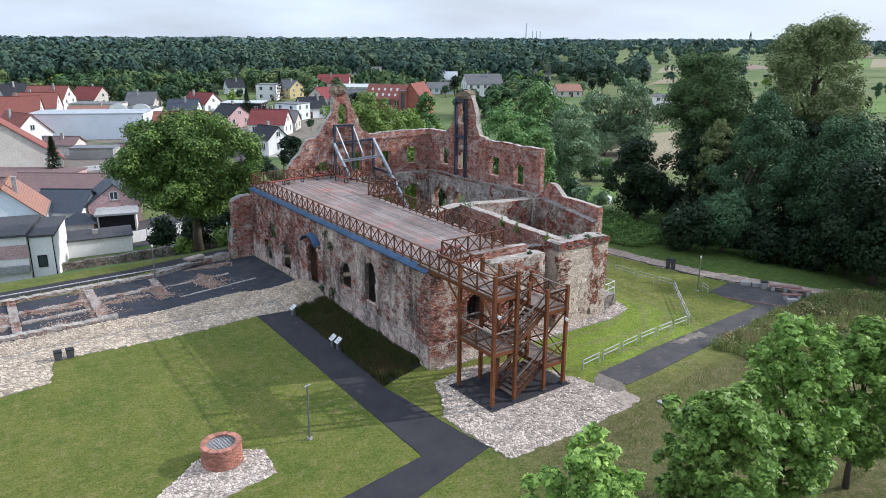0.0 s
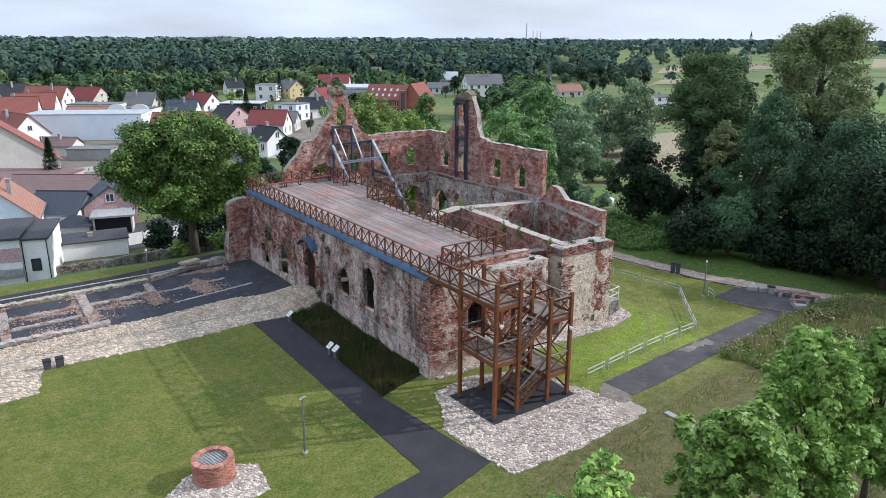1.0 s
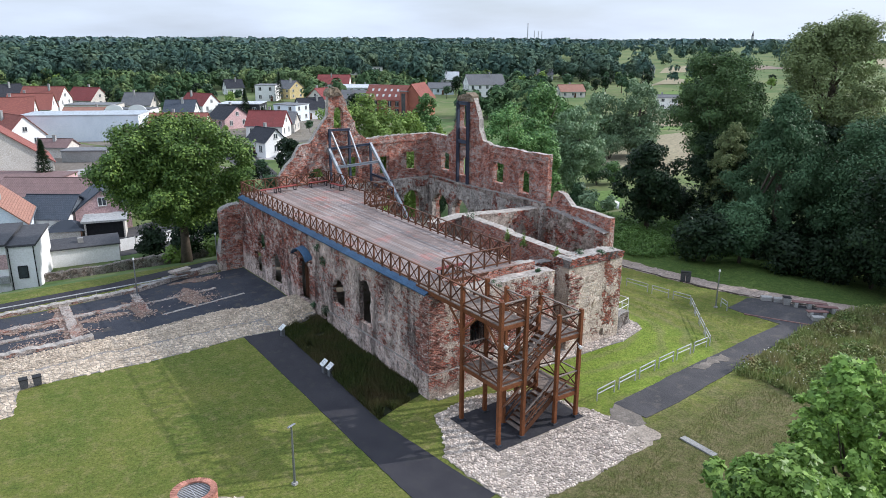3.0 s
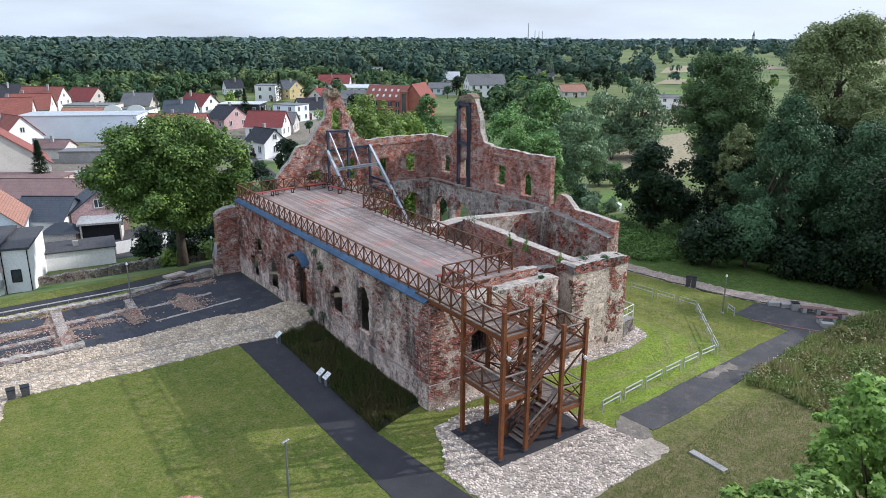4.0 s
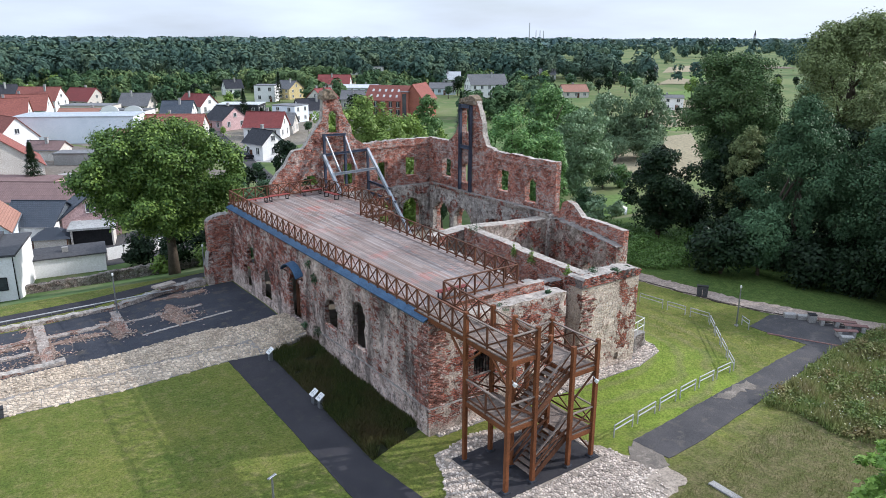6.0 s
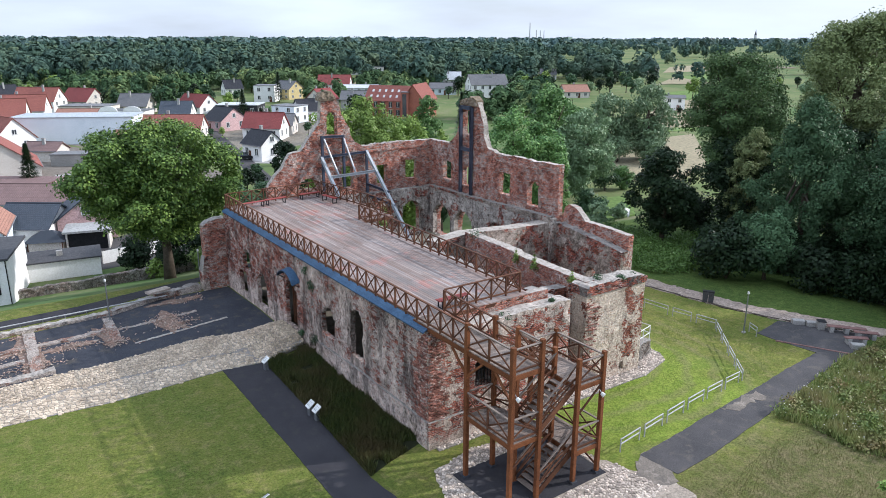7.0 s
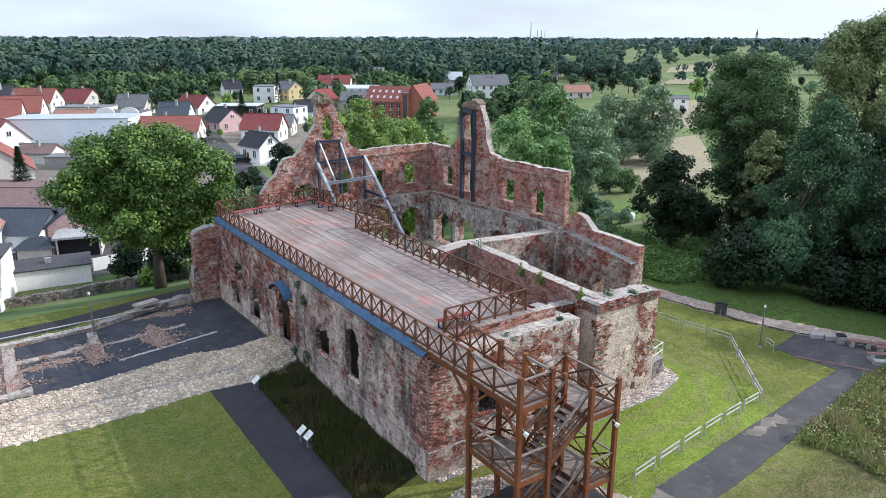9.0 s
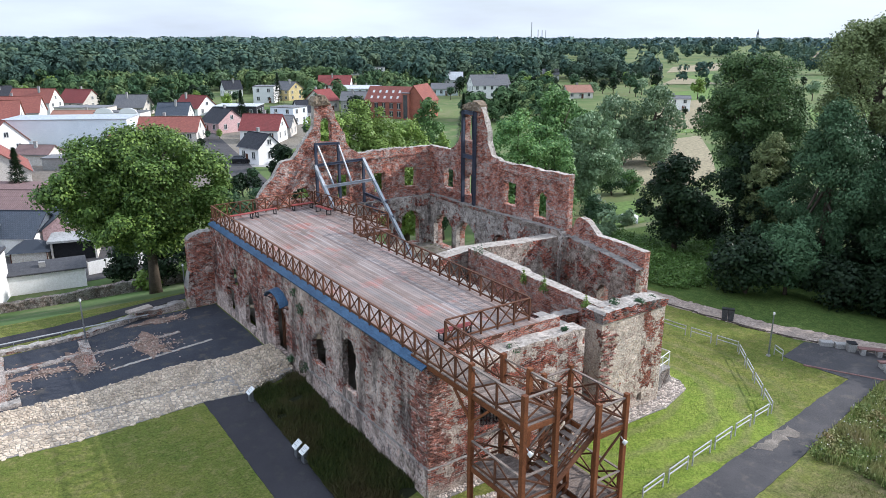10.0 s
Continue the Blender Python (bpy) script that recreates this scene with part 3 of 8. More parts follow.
# ---- the ruined palace ----
# west front, seen along its whole length
front = wall("wall_west", (0, 30.2), (0, 0), 0.30, [(0, 6.2), (30.2, 6.25)],
     [(30.2 - 27.1, 30.2 - 25.6, 0.3, 2.15, False), (30.2 - 26.1, 30.2 - 24.55, 2.5, 4.1, True), (30.2 - 23.3, 30.2 - 21.3, 0.45, 2.95, True),
      (30.2 - 17.75, 30.2 - 15.85, 0.75, 4.1, True), (30.2 - 14.05, 30.2 - 13.05, 0.3, 1.35, True), (30.2 - 11.95, 30.2 - 10.15, 2.05, 3.95, True), (30.2 - 8.05, 30.2 - 6.6, 2.0, 5.0, True)],
     M_WEST, label="long brick wall with flaking plaster and arched openings", rough=0.06, cap=M_RUBBLE)
end_wall = wall("wall_south", (0, 0), (9.4, 0), 0.9, [(0, 6.2), (2.0, 6.2), (2.2, 6.0), (9.4, 5.95)], [(2.9, 4.25, 2.35, 4.2, True), (6.3, 7.3, 0.1, 1.5, False)], M_SOUTH,
     label="brick end wall of the hall with pale plaster", rough=0.06, ragged=0.05, cap=M_COPING)
wall("wall_pilaster", (0.02, -0.12), (0.95, -0.12), 0.13, [(0, 6.05), (0.93, 6.0)], [], M_BRICK, label="red brick corner pilaster of the hall", rough=0.03, ragged=0.04, cap=M_RUBBLE)
wall("wall_plinth", (-0.13, 12.8), (-0.13, -0.1), 0.14, [(0, 1.2), (5, 1.45), (12.9, 1.5)], [], M_WEST, label="plastered plinth along the foot of the wall", rough=0.03, ragged=0.05, cap=M_RUBBLE)
wall("wall_plinth", (-0.1, -0.27), (9.3, -0.27), 0.14, [(0, 1.5), (9.4, 1.4)], [(6.4, 7.4, 0.1, 1.5, False)], M_SOUTH, label="plastered plinth along the foot of the end wall", rough=0.03, ragged=0.05, cap=M_RUBBLE)
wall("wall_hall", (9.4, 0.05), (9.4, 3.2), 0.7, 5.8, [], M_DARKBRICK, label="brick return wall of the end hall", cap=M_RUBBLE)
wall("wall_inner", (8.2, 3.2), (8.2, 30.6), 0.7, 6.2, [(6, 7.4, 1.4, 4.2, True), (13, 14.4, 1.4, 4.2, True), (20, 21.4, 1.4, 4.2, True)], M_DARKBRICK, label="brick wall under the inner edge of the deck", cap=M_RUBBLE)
wall("wall_step", (2.0, 1.0), (8.6, 1.0), 0.45, 6.42, [], M_BRICK, base=5.6, label="low red brick kerb under the cross railing", ragged=0.04, rough=0.02, cap=M_COPING)
wall("wall_stub", (-1.7, 30.3), (0.1, 30.3), 0.9, [(0, 5.0), (0.2, 5.35), (0.9, 5.5), (1.8, 5.65)], [], M_BRICK, base=-0.8, label="broken stub of red brick wall at the corner", ragged=0.14, rough=0.10, cap=M_RUBBLE)
wall("wall_stub_foot", (-2.05, 30.25), (-1.55, 30.25), 1.0, [(0, 1.2), (0.25, 2.3), (0.5, 2.6)], [], M_SOUTH, base=-0.8, label="spreading foot of the broken wall stub", ragged=0.2, rough=0.1, cap=M_RUBBLE)
# north gable wall
GABLE_N = [(0, 7.4), (0.7, 8.3), (1.4, 8.95), (2.15, 10.05), (3.15, 10.2), (3.9, 11.15), (4.35, 11.65), (4.7, 12.2), (5.1, 12.8), (5.2, 14.0), (5.25, 14.8), (5.5, 15.0), (6.25, 15.0), (6.75, 14.5), (6.95, 14.1), (7.15, 13.2), (7.5, 12.6), (7.9, 11.9), (8.0, 11.3), (8.4, 10.65), (9.15, 10.2), (11.4, 10.3), (17.0, 10.25)]
wall("wall_north", (4.35, 31.4), (21.35, 31.4), 0.6, GABLE_N,
     [(5.7, 6.7, 11.4, 13.35, True), (10.6, 11.65, 6.5, 8.3, False), (13.7, 15.0, 6.7, 8.5, False), (6.95, 8.15, 6.5, 8.5, False), (2.8, 4.7, 6.8, 7.75, True),
      (13.05, 15.2, 1.4, 4.6, True), (10.4, 12.0, 1.4, 4.5, True), (7.0, 8.6, 1.4, 4.4, True)], M_BRICK, base=-0.6, label="ruined red brick gable wall with window holes", rough=0.075, ragged=0.10, cap=M_COPING)
GABLE_E = [(0, 10.3), (3.3, 10.3), (3.7, 10.6), (4.45, 11.2), (4.9, 12.3), (5.05, 13.8), (5.3, 14.0), (6.2, 14.3), (7.6, 14.3), (7.85, 13.8), (8.2, 13.1), (8.5, 12.4), (8.55, 11.6), (9.05, 10.6), (10.2, 10.25), (18.1, 10.3)]
wall("wall_east", (20.8, 31.4), (20.8, 13.3), 0.5, GABLE_E,
     [(5.5, 6.95, 11.4, 13.5, False), (5.5, 7.0, 6.75, 8.7, True), (10.8, 12.25, 6.9, 8.75, False), (14.5, 15.8, 6.6, 8.6, True), (2.3, 3.7, 6.85, 8.6, False),
      (1.3, 4.15, 1.3, 4.4, True), (4.85, 7.6, 1.3, 4.4, True)], M_BRICK, base=-2.4, label="ruined red brick side wall with a gable pier", rough=0.075, ragged=0.09, cap=M_COPING)
wall("wall_band", (13.6, 31.31), (20.6, 31.31), 0.12, [(0, 9.78), (7.0, 9.76)], [], M_BRICK, base=9.6, label="projecting brick band under the wall head", rough=0.02, ragged=0.03, cap=M_COPING)
wall("wall_band", (20.71, 21.0), (20.71, 13.45), 0.12, [(0, 9.72), (7.5, 9.76)], [], M_BRICK, base=9.55, label="projecting brick band under the wall head", rough=0.02, ragged=0.03, cap=M_COPING)
wall("wall_ledge", (20.28, 30.6), (20.28, 13.6), 0.5, [(0, 6.02), (8, 6.05), (17, 6.3)], [], M_BARE, base=5.8, label="worn ledge above the arcade", rough=0.05, ragged=0.06, cap=M_RUBBLE)
M_CROWN = surface("brown mossy rubble", (0.24, 0.185, 0.13), (0.16, 0.125, 0.09), 1.6, 8, 0.95, bump=0.05, c2=(0.30, 0.27, 0.23))
wall("gable_crown", (9.4, 31.22), (10.9, 31.22), 0.85, [(0, 14.75), (0.25, 15.1), (0.75, 15.3), (1.2, 15.05), (1.5, 14.6)], [], M_CROWN, base=14.4, label="brown rubble crown of the broken gable", rough=0.16, ragged=0.15, cell=0.16)
wall("gable_crown", (20.62, 26.15), (20.62, 23.8), 0.8, [(0, 14.2), (0.5, 14.5), (1.6, 14.75), (2.3, 14.6), (2.7, 14.2)], [], M_CROWN, base=13.95, label="brown rubble crown of the broken gable", rough=0.16, ragged=0.15, cell=0.16)
# the thicker lower storey, with a dirty ledge on top
wall("wall_north_low", (9.0, 30.95), (20.4, 30.95), 0.44, [(0, 5.9), (11.4, 5.85)], [(8.4, 10.55, 1.4, 4.6, True), (5.75, 7.35, 1.4, 4.5, True), (2.35, 3.95, 1.4, 4.4, True)], M_ARCADE, base=0, label="plastered arcade of the lower storey", cap=M_RUBBLE)
wall("wall_east_low", (20.35, 31.35), (20.35, 13.3), 0.44, [(0, 5.85), (8, 5.9), (18.05, 6.2)], [(1.25, 4.1, 1.3, 4.4, True), (4.8, 7.55, 1.3, 4.4, True), (10, 11.8, 1.5, 4.4, True)], M_ARCADE, base=0, label="grey plastered arcade under the brick wall", cap=M_RUBBLE)
# south-east rooms
wall("wall_middle", (11.4, 12.6), (11.4, 0.9), 0.7, [(0, 6.65), (5.3, 6.55), (5.5, 6.42), (11.7, 6.3)], [(6.0, 7.0, 0.5, 2.8, True)], M_BRICK, label="thick brick wall with a pale mortar top", ragged=0.02, rough=0.018, cap=M_COPING)
wall("wall_cross", (8.9, 12.4), (20.4, 13.7), 1.1, [(0, 6.3), (3, 6.45), (8, 6.0), (11.6, 5.8)], [(5.6, 7.0, 0.8, 3.6, True)], M_BARE, label="grey plastered cross wall with a worn top", ragged=0.03, rough=0.03, cap=M_COPING)
wall("wall_room", (20.4, 13.8), (20.4, 6.3), 0.7, [(0, 6.0), (4, 5.7), (7.5, 5.2)], [(4.2, 5.2, 1.2, 3.4, True)], M_BARE, base=-1.5, label="worn inner leaf of the outer wall", rough=0.08, cap=M_RUBBLE)
wall("wall_parapet", (21.1, 13.5), (21.1, 6.3), 0.5, [(0, 6.1), (0.55, 6.6), (0.6, 7.15), (1.1, 7.42), (1.9, 7.32), (2.4, 6.9), (3.0, 6.42), (5.0, 6.45), (7.2, 6.3)], [(3.9, 4.9, 1.2, 3.4, True)], M_BRICK, base=-1.8, label="red brick parapet with a curved shoulder", rough=0.05, ragged=0.05, cap=M_COPING)
bay_wall = wall("wall_bay", (11.0, 0.35), (15.9, 0.35), 1.1, [(0, 5.8), (4.9, 5.85)], [(3.15, 3.5, 0.25, 0.85, True)], M_BAY, base=-0.9, label="projecting bay with cream plaster over brick", rough=0.07, ragged=0.14, cap=M_RUBBLE)
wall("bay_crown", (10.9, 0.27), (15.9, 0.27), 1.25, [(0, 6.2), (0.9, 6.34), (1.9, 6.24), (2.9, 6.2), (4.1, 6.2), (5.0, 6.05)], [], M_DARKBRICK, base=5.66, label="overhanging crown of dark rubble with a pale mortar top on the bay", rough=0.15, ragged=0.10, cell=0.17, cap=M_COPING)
wall("wall_bay_side", (11.05, 1.9), (11.05, 0.4), 0.5, [(0, 6.0), (1.5, 5.9)], [], M_SOUTH, base=-0.6, label="side of the plastered bay", rough=0.08, cap=M_RUBBLE)
wall("wall_bay_east", (15.9, 0.4), (15.9, 6.5), 0.9, [(0, 5.6), (1.2, 5.0), (1.9, 3.8), (6.1, 3.0)], [], M_BAY, base=-1.2, label="outer side wall of the bay", rough=0.07, cap=M_RUBBLE)
wall("wall_room_south", (15.9, 6.3), (21.6, 6.3), 0.8, [(0, 3.0), (4.4, 3.1), (5.0, 4.4), (5.7, 5.4)], [], M_BAY, base=-1.8, label="outer wall of the back room", rough=0.07, cap=M_RUBBLE)
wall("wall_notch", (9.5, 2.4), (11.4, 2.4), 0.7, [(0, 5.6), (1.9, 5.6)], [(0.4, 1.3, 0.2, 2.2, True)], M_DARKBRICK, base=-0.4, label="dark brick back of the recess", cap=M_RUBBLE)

floor = Geo().box(0.9, 0.9, -0.3, 8.2, 30.9, 0.35)
tagged(floor.made("floor", M_EARTH), "earth floor of the roofed hall", "floor", kind="structure")
g = Geo()
for i in range(46):
    for j in range(120):
        x, y = 8.8 + i * 0.26, 0.9 + j * 0.26
        g.v.append((x, y, 1.25 + 0.35 * noise.noise((x * 0.5, y * 0.5, 3)) + 0.12 * noise.noise((x * 2.1, y * 2.1, 5))))
g.f = [(a, a + 120, a + 121, a + 1) for i in range(45) for j in range(119) for a in [i * 120 + j] if g.v[a][0] < 15.7 or g.v[a][1] > 6.9]
tagged(g.made("courtyard_floor", M_EARTH, smooth=True), "rubble and weeds on the courtyard floor", "floor", kind="structure")

# deck over the hall
deck = thing("deck", "weathered plank deck over the roofless hall", "deck", kind="structure")
Geo().box(0.25, 1.0, 6.2, 7.3, 30.8, 6.38).made("deck_base", M_WOODDARK, parent=deck)
Geo().box(7.3, 20.2, 6.2, 10.1, 30.8, 6.38).made("deck_base", M_WOODDARK, parent=deck)


def plank_material():
    m, nt, b = mat("bleached deck boards", 0.75)
    p = place_of(nt)
    st = nd(nt, "VectorMath", {0: p, 1: (1.0, 0.06, 1.0)}, operation="MULTIPLY").outputs[0]
    c = blend(nt, step(nt, noise_of(nt, p, 0.3, 5), 0.35, 0.65), (0.30, 0.24, 0.215), (0.215, 0.168, 0.15))
    c = blend(nt, step(nt, noise_of(nt, st, 9, 4, 0.7), 0.58, 0.8), c, (0.46, 0.40, 0.37))
    c = blend(nt, math_of(nt, "MULTIPLY", step(nt, noise_of(nt, p, 0.42, 6, 0.65), 0.55, 0.64), 0.48), c, (0.40, 0.17, 0.145))
    r = nd(nt, "ObjectInfo").outputs["Random"]
    c = nd(nt, "HueSaturation", {"Color": c, "Value": nd(nt, "MapRange", {"Value": r, "To Min": 0.78, "To Max": 1.2}).outputs[0], "Saturation": nd(nt, "MapRange", {"Value": math_of(nt, "FRACT", math_of(nt, "MULTIPLY", r, 7.3), 0.0), "To Min": 0.6, "To Max": 1.25}).outputs[0]}).outputs[0]
    c = blend(nt, 0.6, c, blend(nt, noise_of(nt, st, 40, 3, 0.7), (0.3, 0.3, 0.3), (0.7, 0.7, 0.7)), "OVERLAY")
    nt.links.new(c, b.inputs["Base Color"])
    bump_to(nt, b, noise_of(nt, st, 40, 3, 0.7), 0.003)
    return m


M_PLANK = plank_material()

# blue metal flashing along the wall head
flash = thing("flashing", "blue sheet metal flashing along the wall head", "flashing", kind="structure")
for i in range(15):
    y0, y1 = 0.05 + i * 1.99, 0.05 + (i + 1) * 1.99 - 0.012
    g = Geo()
    prof = [(-0.20, 6.18), (-0.20, 6.25), (-0.02, 6.36), (0.22, 6.44), (0.22, 6.39), (-0.03, 6.30), (-0.17, 6.21)]
    n = len(prof)
    g.add([(x, y, z) for y in (y0, y1) for x, z in prof], [(a, (a + 1) % n, n + (a + 1) % n, n + a) for a in range(n)] + [tuple(range(n - 1, -1, -1)), tuple(range(n, 2 * n))])
    g.made("sheet", M_BLUE, parent=flash)


# ---- railings ----
def railing(p, q, label, high=1.16, post_w=0.09, step_w=1.02, material=M_WOODDARK, skip_ends=False):
    """A timber railing with crossed braces between its posts, from p to q (points on the deck)."""
    p, q = Vector(p), Vector(q)
    rail = thing("railing", label, "railing", Matrix.Translation(p), group="deck railings")
    r = q - p
    n = max(1, round(r.xy.length / step_w))
    up = Vector((0, 0, 1))
    for i in range(n + 1):
        if skip_ends and i in (0, n):
            continue
        a = r * (i / n)
        Geo().beam(a, a + up * (high - 0.04), post_w).made("post", material, parent=rail)
    Geo().beam(up * high, r + up * high, 0.12, 0.05).made("top_rail", material, parent=rail)
    Geo().beam(up * 0.16, r + up * 0.16, 0.06, 0.09).made("bottom_rail", material, parent=rail)
    side = Vector((-r.y, r.x, 0)).normalized() * 0.018
    for i in range(n):
        a, b = r * (i / n), r * ((i + 1) / n)
        e = r.normalized() * 0.05
        Geo().beam(a + e + up * 0.2 + side, b - e + up * (high - 0.05) + side, 0.035, 0.07).made("brace", material, parent=rail)
        Geo().beam(a + e + up * (high - 0.05) - side, b - e + up * 0.2 - side, 0.035, 0.07).made("brace", material, parent=rail)
    return rail


D = 6.46
RAILS = [((0.14, 29.75, D), (0.14, -2.95, D)), ((0.3, 29.8, D), (8.65, 30.45, D)), ((8.78, 30.35, D), (10.0, 20.5, D)), ((9.95, 20.38, D), (7.35, 20.6, D)),
         ((7.26, 20.5, D), (6.97, 1.5, D)), ((6.9, 1.38, D), (1.95, 1.37, D)), ((1.85, 1.3, D), (1.67, -2.95, D))]
for p, q in RAILS:
    railing(p, q, "dark brown timber railing with crossed braces on the deck")

rng = random.Random(4)
for x0, x1, y0, y1, cuts in ((0.27, 7.29, 1.0, 30.75, 7), (7.31, 10.05, 20.25, 30.75, 2)):
    n = round((x1 - x0) / 0.18)
    w = (x1 - x0) / n
    for i in range(n):
        ends = [y0] + [y0 + (y1 - y0) * (k + (0.5 if i % 2 else 0.15) * rng.uniform(0.5, 1.2)) / cuts for k in range(1, cuts)] + [y1]
        for a, b in zip(ends, ends[1:]):
            Geo().beam((0, 0, 0), (0, b - a - 0.012, 0), w - 0.012, 0.045, 0.1).made("plank", M_PLANK, parent=deck, at=Matrix.Translation((x0 + (i + 0.5) * w, a, 6.4375 + rng.uniform(-0.003, 0.004))))


# ---- stair tower ----
tower = thing("stair_tower", "red-brown timber stair tower on a dark asphalt pad", "stair tower", Matrix.Translation((0.1, -6.2, 0.04)))
inv = Matrix.Translation((-0.1, 6.2, -0.04))


def piece(name, g, material, label=""):
    g.v = [tuple(inv @ Vector(v)) for v in g.v]
    return g.made(name, material, parent=tower, label=label)


POSTS = [(0.1, -3.07, 7.75), (1.67, -3.07, 7.75), (0.1, -6.2, 7.75), (1.67, -6.2, 7.75), (1.67, -4.65, 7.75), (3.9, -4.65, 6.25), (3.9, -6.2, 6.25), (5.45, -6.2, 6.25), (5.45, -3.07, 6.25), (3.9, -3.07, 6.25)]
for x, y, z in POSTS:
    post = piece("post", Geo().beam((x, y, 0.12), (x, y, z), 0.2, 0.2, 0.08), M_WOOD)
    shoe = Geo().box(x - 0.17, y - 0.17, -0.02, x + 0.17, y + 0.17, 0.14)
    shoe.v = [tuple(inv @ Vector(v)) for v in shoe.v]
    shoe.made("footing", M_SLATE, parent=post, label="dark grey concrete footing")


def landing(x0, x1, y0, y1, z):
    """A planked landing on edge beams; its boards run across."""
    for a, b in (((x0, y0), (x1, y0)), ((x0, y1), (x1, y1)), ((x0, y0), (x0, y1)), ((x1, y0), (x1, y1))):
        piece("edge_beam", Geo().beam((*a, z - 0.16), (*b, z - 0.16), 0.08, 0.22, 0.08), M_WOOD)
    n = round(abs(y1 - y0) / 0.16)
    for i in range(n):
        y = y0 + (y1 - y0) * (i + 0.5) / n
        piece("board", Geo().beam((x0, y, z - 0.025), (x1, y, z - 0.025), abs(y1 - y0) / n - 0.012, 0.04, 0.1), M_WOODGREY)


def panel(p, q, z0, z1, high=1.12):
    """A braced panel between two posts, its foot at z0 and z1."""
    a, b = Vector((*p, z0)), Vector((*q, z1))
    up, r = Vector((0, 0, 1)), Vector((*q, z1)) - Vector((*p, z0))
    piece("top_rail", Geo().beam(a + up * high, b + up * high, 0.11, 0.055), M_WOODGREY)
    piece("bottom_rail", Geo().beam(a + up * 0.14, b + up * 0.14, 0.05, 0.09), M_WOODDARK)
    n = 2 if r.length > 2.4 else 1
    for i in range(n):
        u, v = a + r * (i / n), a + r * ((i + 1) / n)
        if i:
            piece("stud", Geo().beam(u, u + up * high, 0.09), M_WOODDARK)
        s = Vector((-r.y, r.x, 0)).normalized() * 0.02
        piece("brace", Geo().beam(u + up * 0.18 + s, v + up * (high - 0.05) + s, 0.04, 0.075), M_WOODDARK)
        piece("brace", Geo().beam(u + up * (high - 0.05) - s, v + up * 0.18 - s, 0.04, 0.075), M_WOODDARK)


def flight(xa, za, xb, zb, y0, y1):
    """Steps from (xa, za) up to (xb, zb) between two stringers, with sloping rails."""
    for y in (y0 + 0.07, y1 - 0.07):
        piece("stringer", Geo().beam((xa, y, za - 0.1), (xb, y, zb - 0.1), 0.07, 0.27, 0.08), M_WOODDARK)
    n = 9
    for i in range(1, n):
        x, z = xa + (xb - xa) * (i - 0.2) / n, za + (zb - za) * i / n
        piece("tread", Geo().beam((x, y0 + 0.1, z), (x, y1 - 0.1, z), 0.27, 0.045, 0.1), M_WOODGREY)
    up = Vector((0, 0, 1))
    for y in (y0 + 0.03, y1 - 0.03):
        a, b = Vector((xa, y, za)), Vector((xb, y, zb))
        piece("handrail", Geo().beam(a + up * 1.05, b + up * 1.05, 0.09, 0.06), M_WOODGREY)
        piece("mid_rail", Geo().beam(a + up * 0.35, b + up * 0.35, 0.04, 0.08), M_WOODDARK)
        piece("brace", Geo().beam(a + up * 0.35, b + up * 1.0, 0.04, 0.07), M_WOODDARK)
        piece("brace", Geo().beam(a + up * 1.0, b + up * 0.35, 0.04, 0.07), M_WOODDARK)


LV = (0.06, 1.65, 3.3, 4.95, 6.5)
landing(0.1, 1.67, -6.2, 1.35, LV[4])
landing(0.1, 1.67, -6.2, -3.07, LV[2])
landing(3.9, 5.45, -6.2, -3.07, LV[3])
landing(3.9, 5.45, -6.2, -3.07, LV[1])
flight(1.67, LV[0], 3.9, LV[1], -6.1, -4.7)
flight(1.67, LV[2], 3.9, LV[1], -4.6, -3.15)
flight(1.67, LV[2], 3.9, LV[3], -6.1, -4.7)
flight(1.67, LV[4], 3.9, LV[3], -4.6, -3.15)
for z in (LV[4], LV[2]):
    panel((0.1, -3.07), (0.1, -6.2), z, z)
    panel((0.1, -6.2), (1.67, -6.2), z, z)
panel((1.67, -6.2), (1.67, -4.65), LV[4], LV[4])
panel((0.1, -3.07), (1.67, -3.07), LV[2], LV[2])
for z in (LV[3], LV[1]):
    panel((3.9, -6.2), (5.45, -6.2), z, z)
    panel((5.45, -6.2), (5.45, -3.07), z, z)
    panel((5.45, -3.07), (3.9, -3.07), z, z)
for a, b in (((0.1, -3.07, 5.2), (0.1, -4.2, 6.2)), ((1.67, -3.07, 5.2), (1.67, -1.9, 6.2)), ((0.1, -3.07, 5.2), (0.1, -1.9, 6.2)), ((0.1, -6.2, 5.2), (0.1, -5.1, 6.2))):
    piece("knee_brace", Geo().beam(a, b, 0.1), M_WOOD)
for a, b in (((0.1, -6.2, 2.0), (1.67, -6.2, 3.1)), ((3.9, -6.2, 3.4), (5.45, -6.2, 4.7)), ((5.45, -6.2, 0.4), (5.45, -3.07, 1.5)), ((1.67, -3.07, 3.6), (3.9, -3.07, 4.8))):
    piece("knee_brace", Geo().beam(a, b, 0.06, 0.1), M_WOODDARK)
for x, y, z in ((0.22, -6.35, 5.55), (5.25, -6.35, 4.3)):
    lamp = piece("spotlight", Geo().tube([(x, y - 0.02, z - 0.03), (x + 0.03, y - 0.16, z - 0.1)], [0.085, 0.11], 12), M_WHITE, "small white spotlight")
    piece("lamp_arm", Geo().tube([(x, y - 0.02, z), (x, y + 0.14, z + 0.12)], 0.02, 6), M_STEEL)


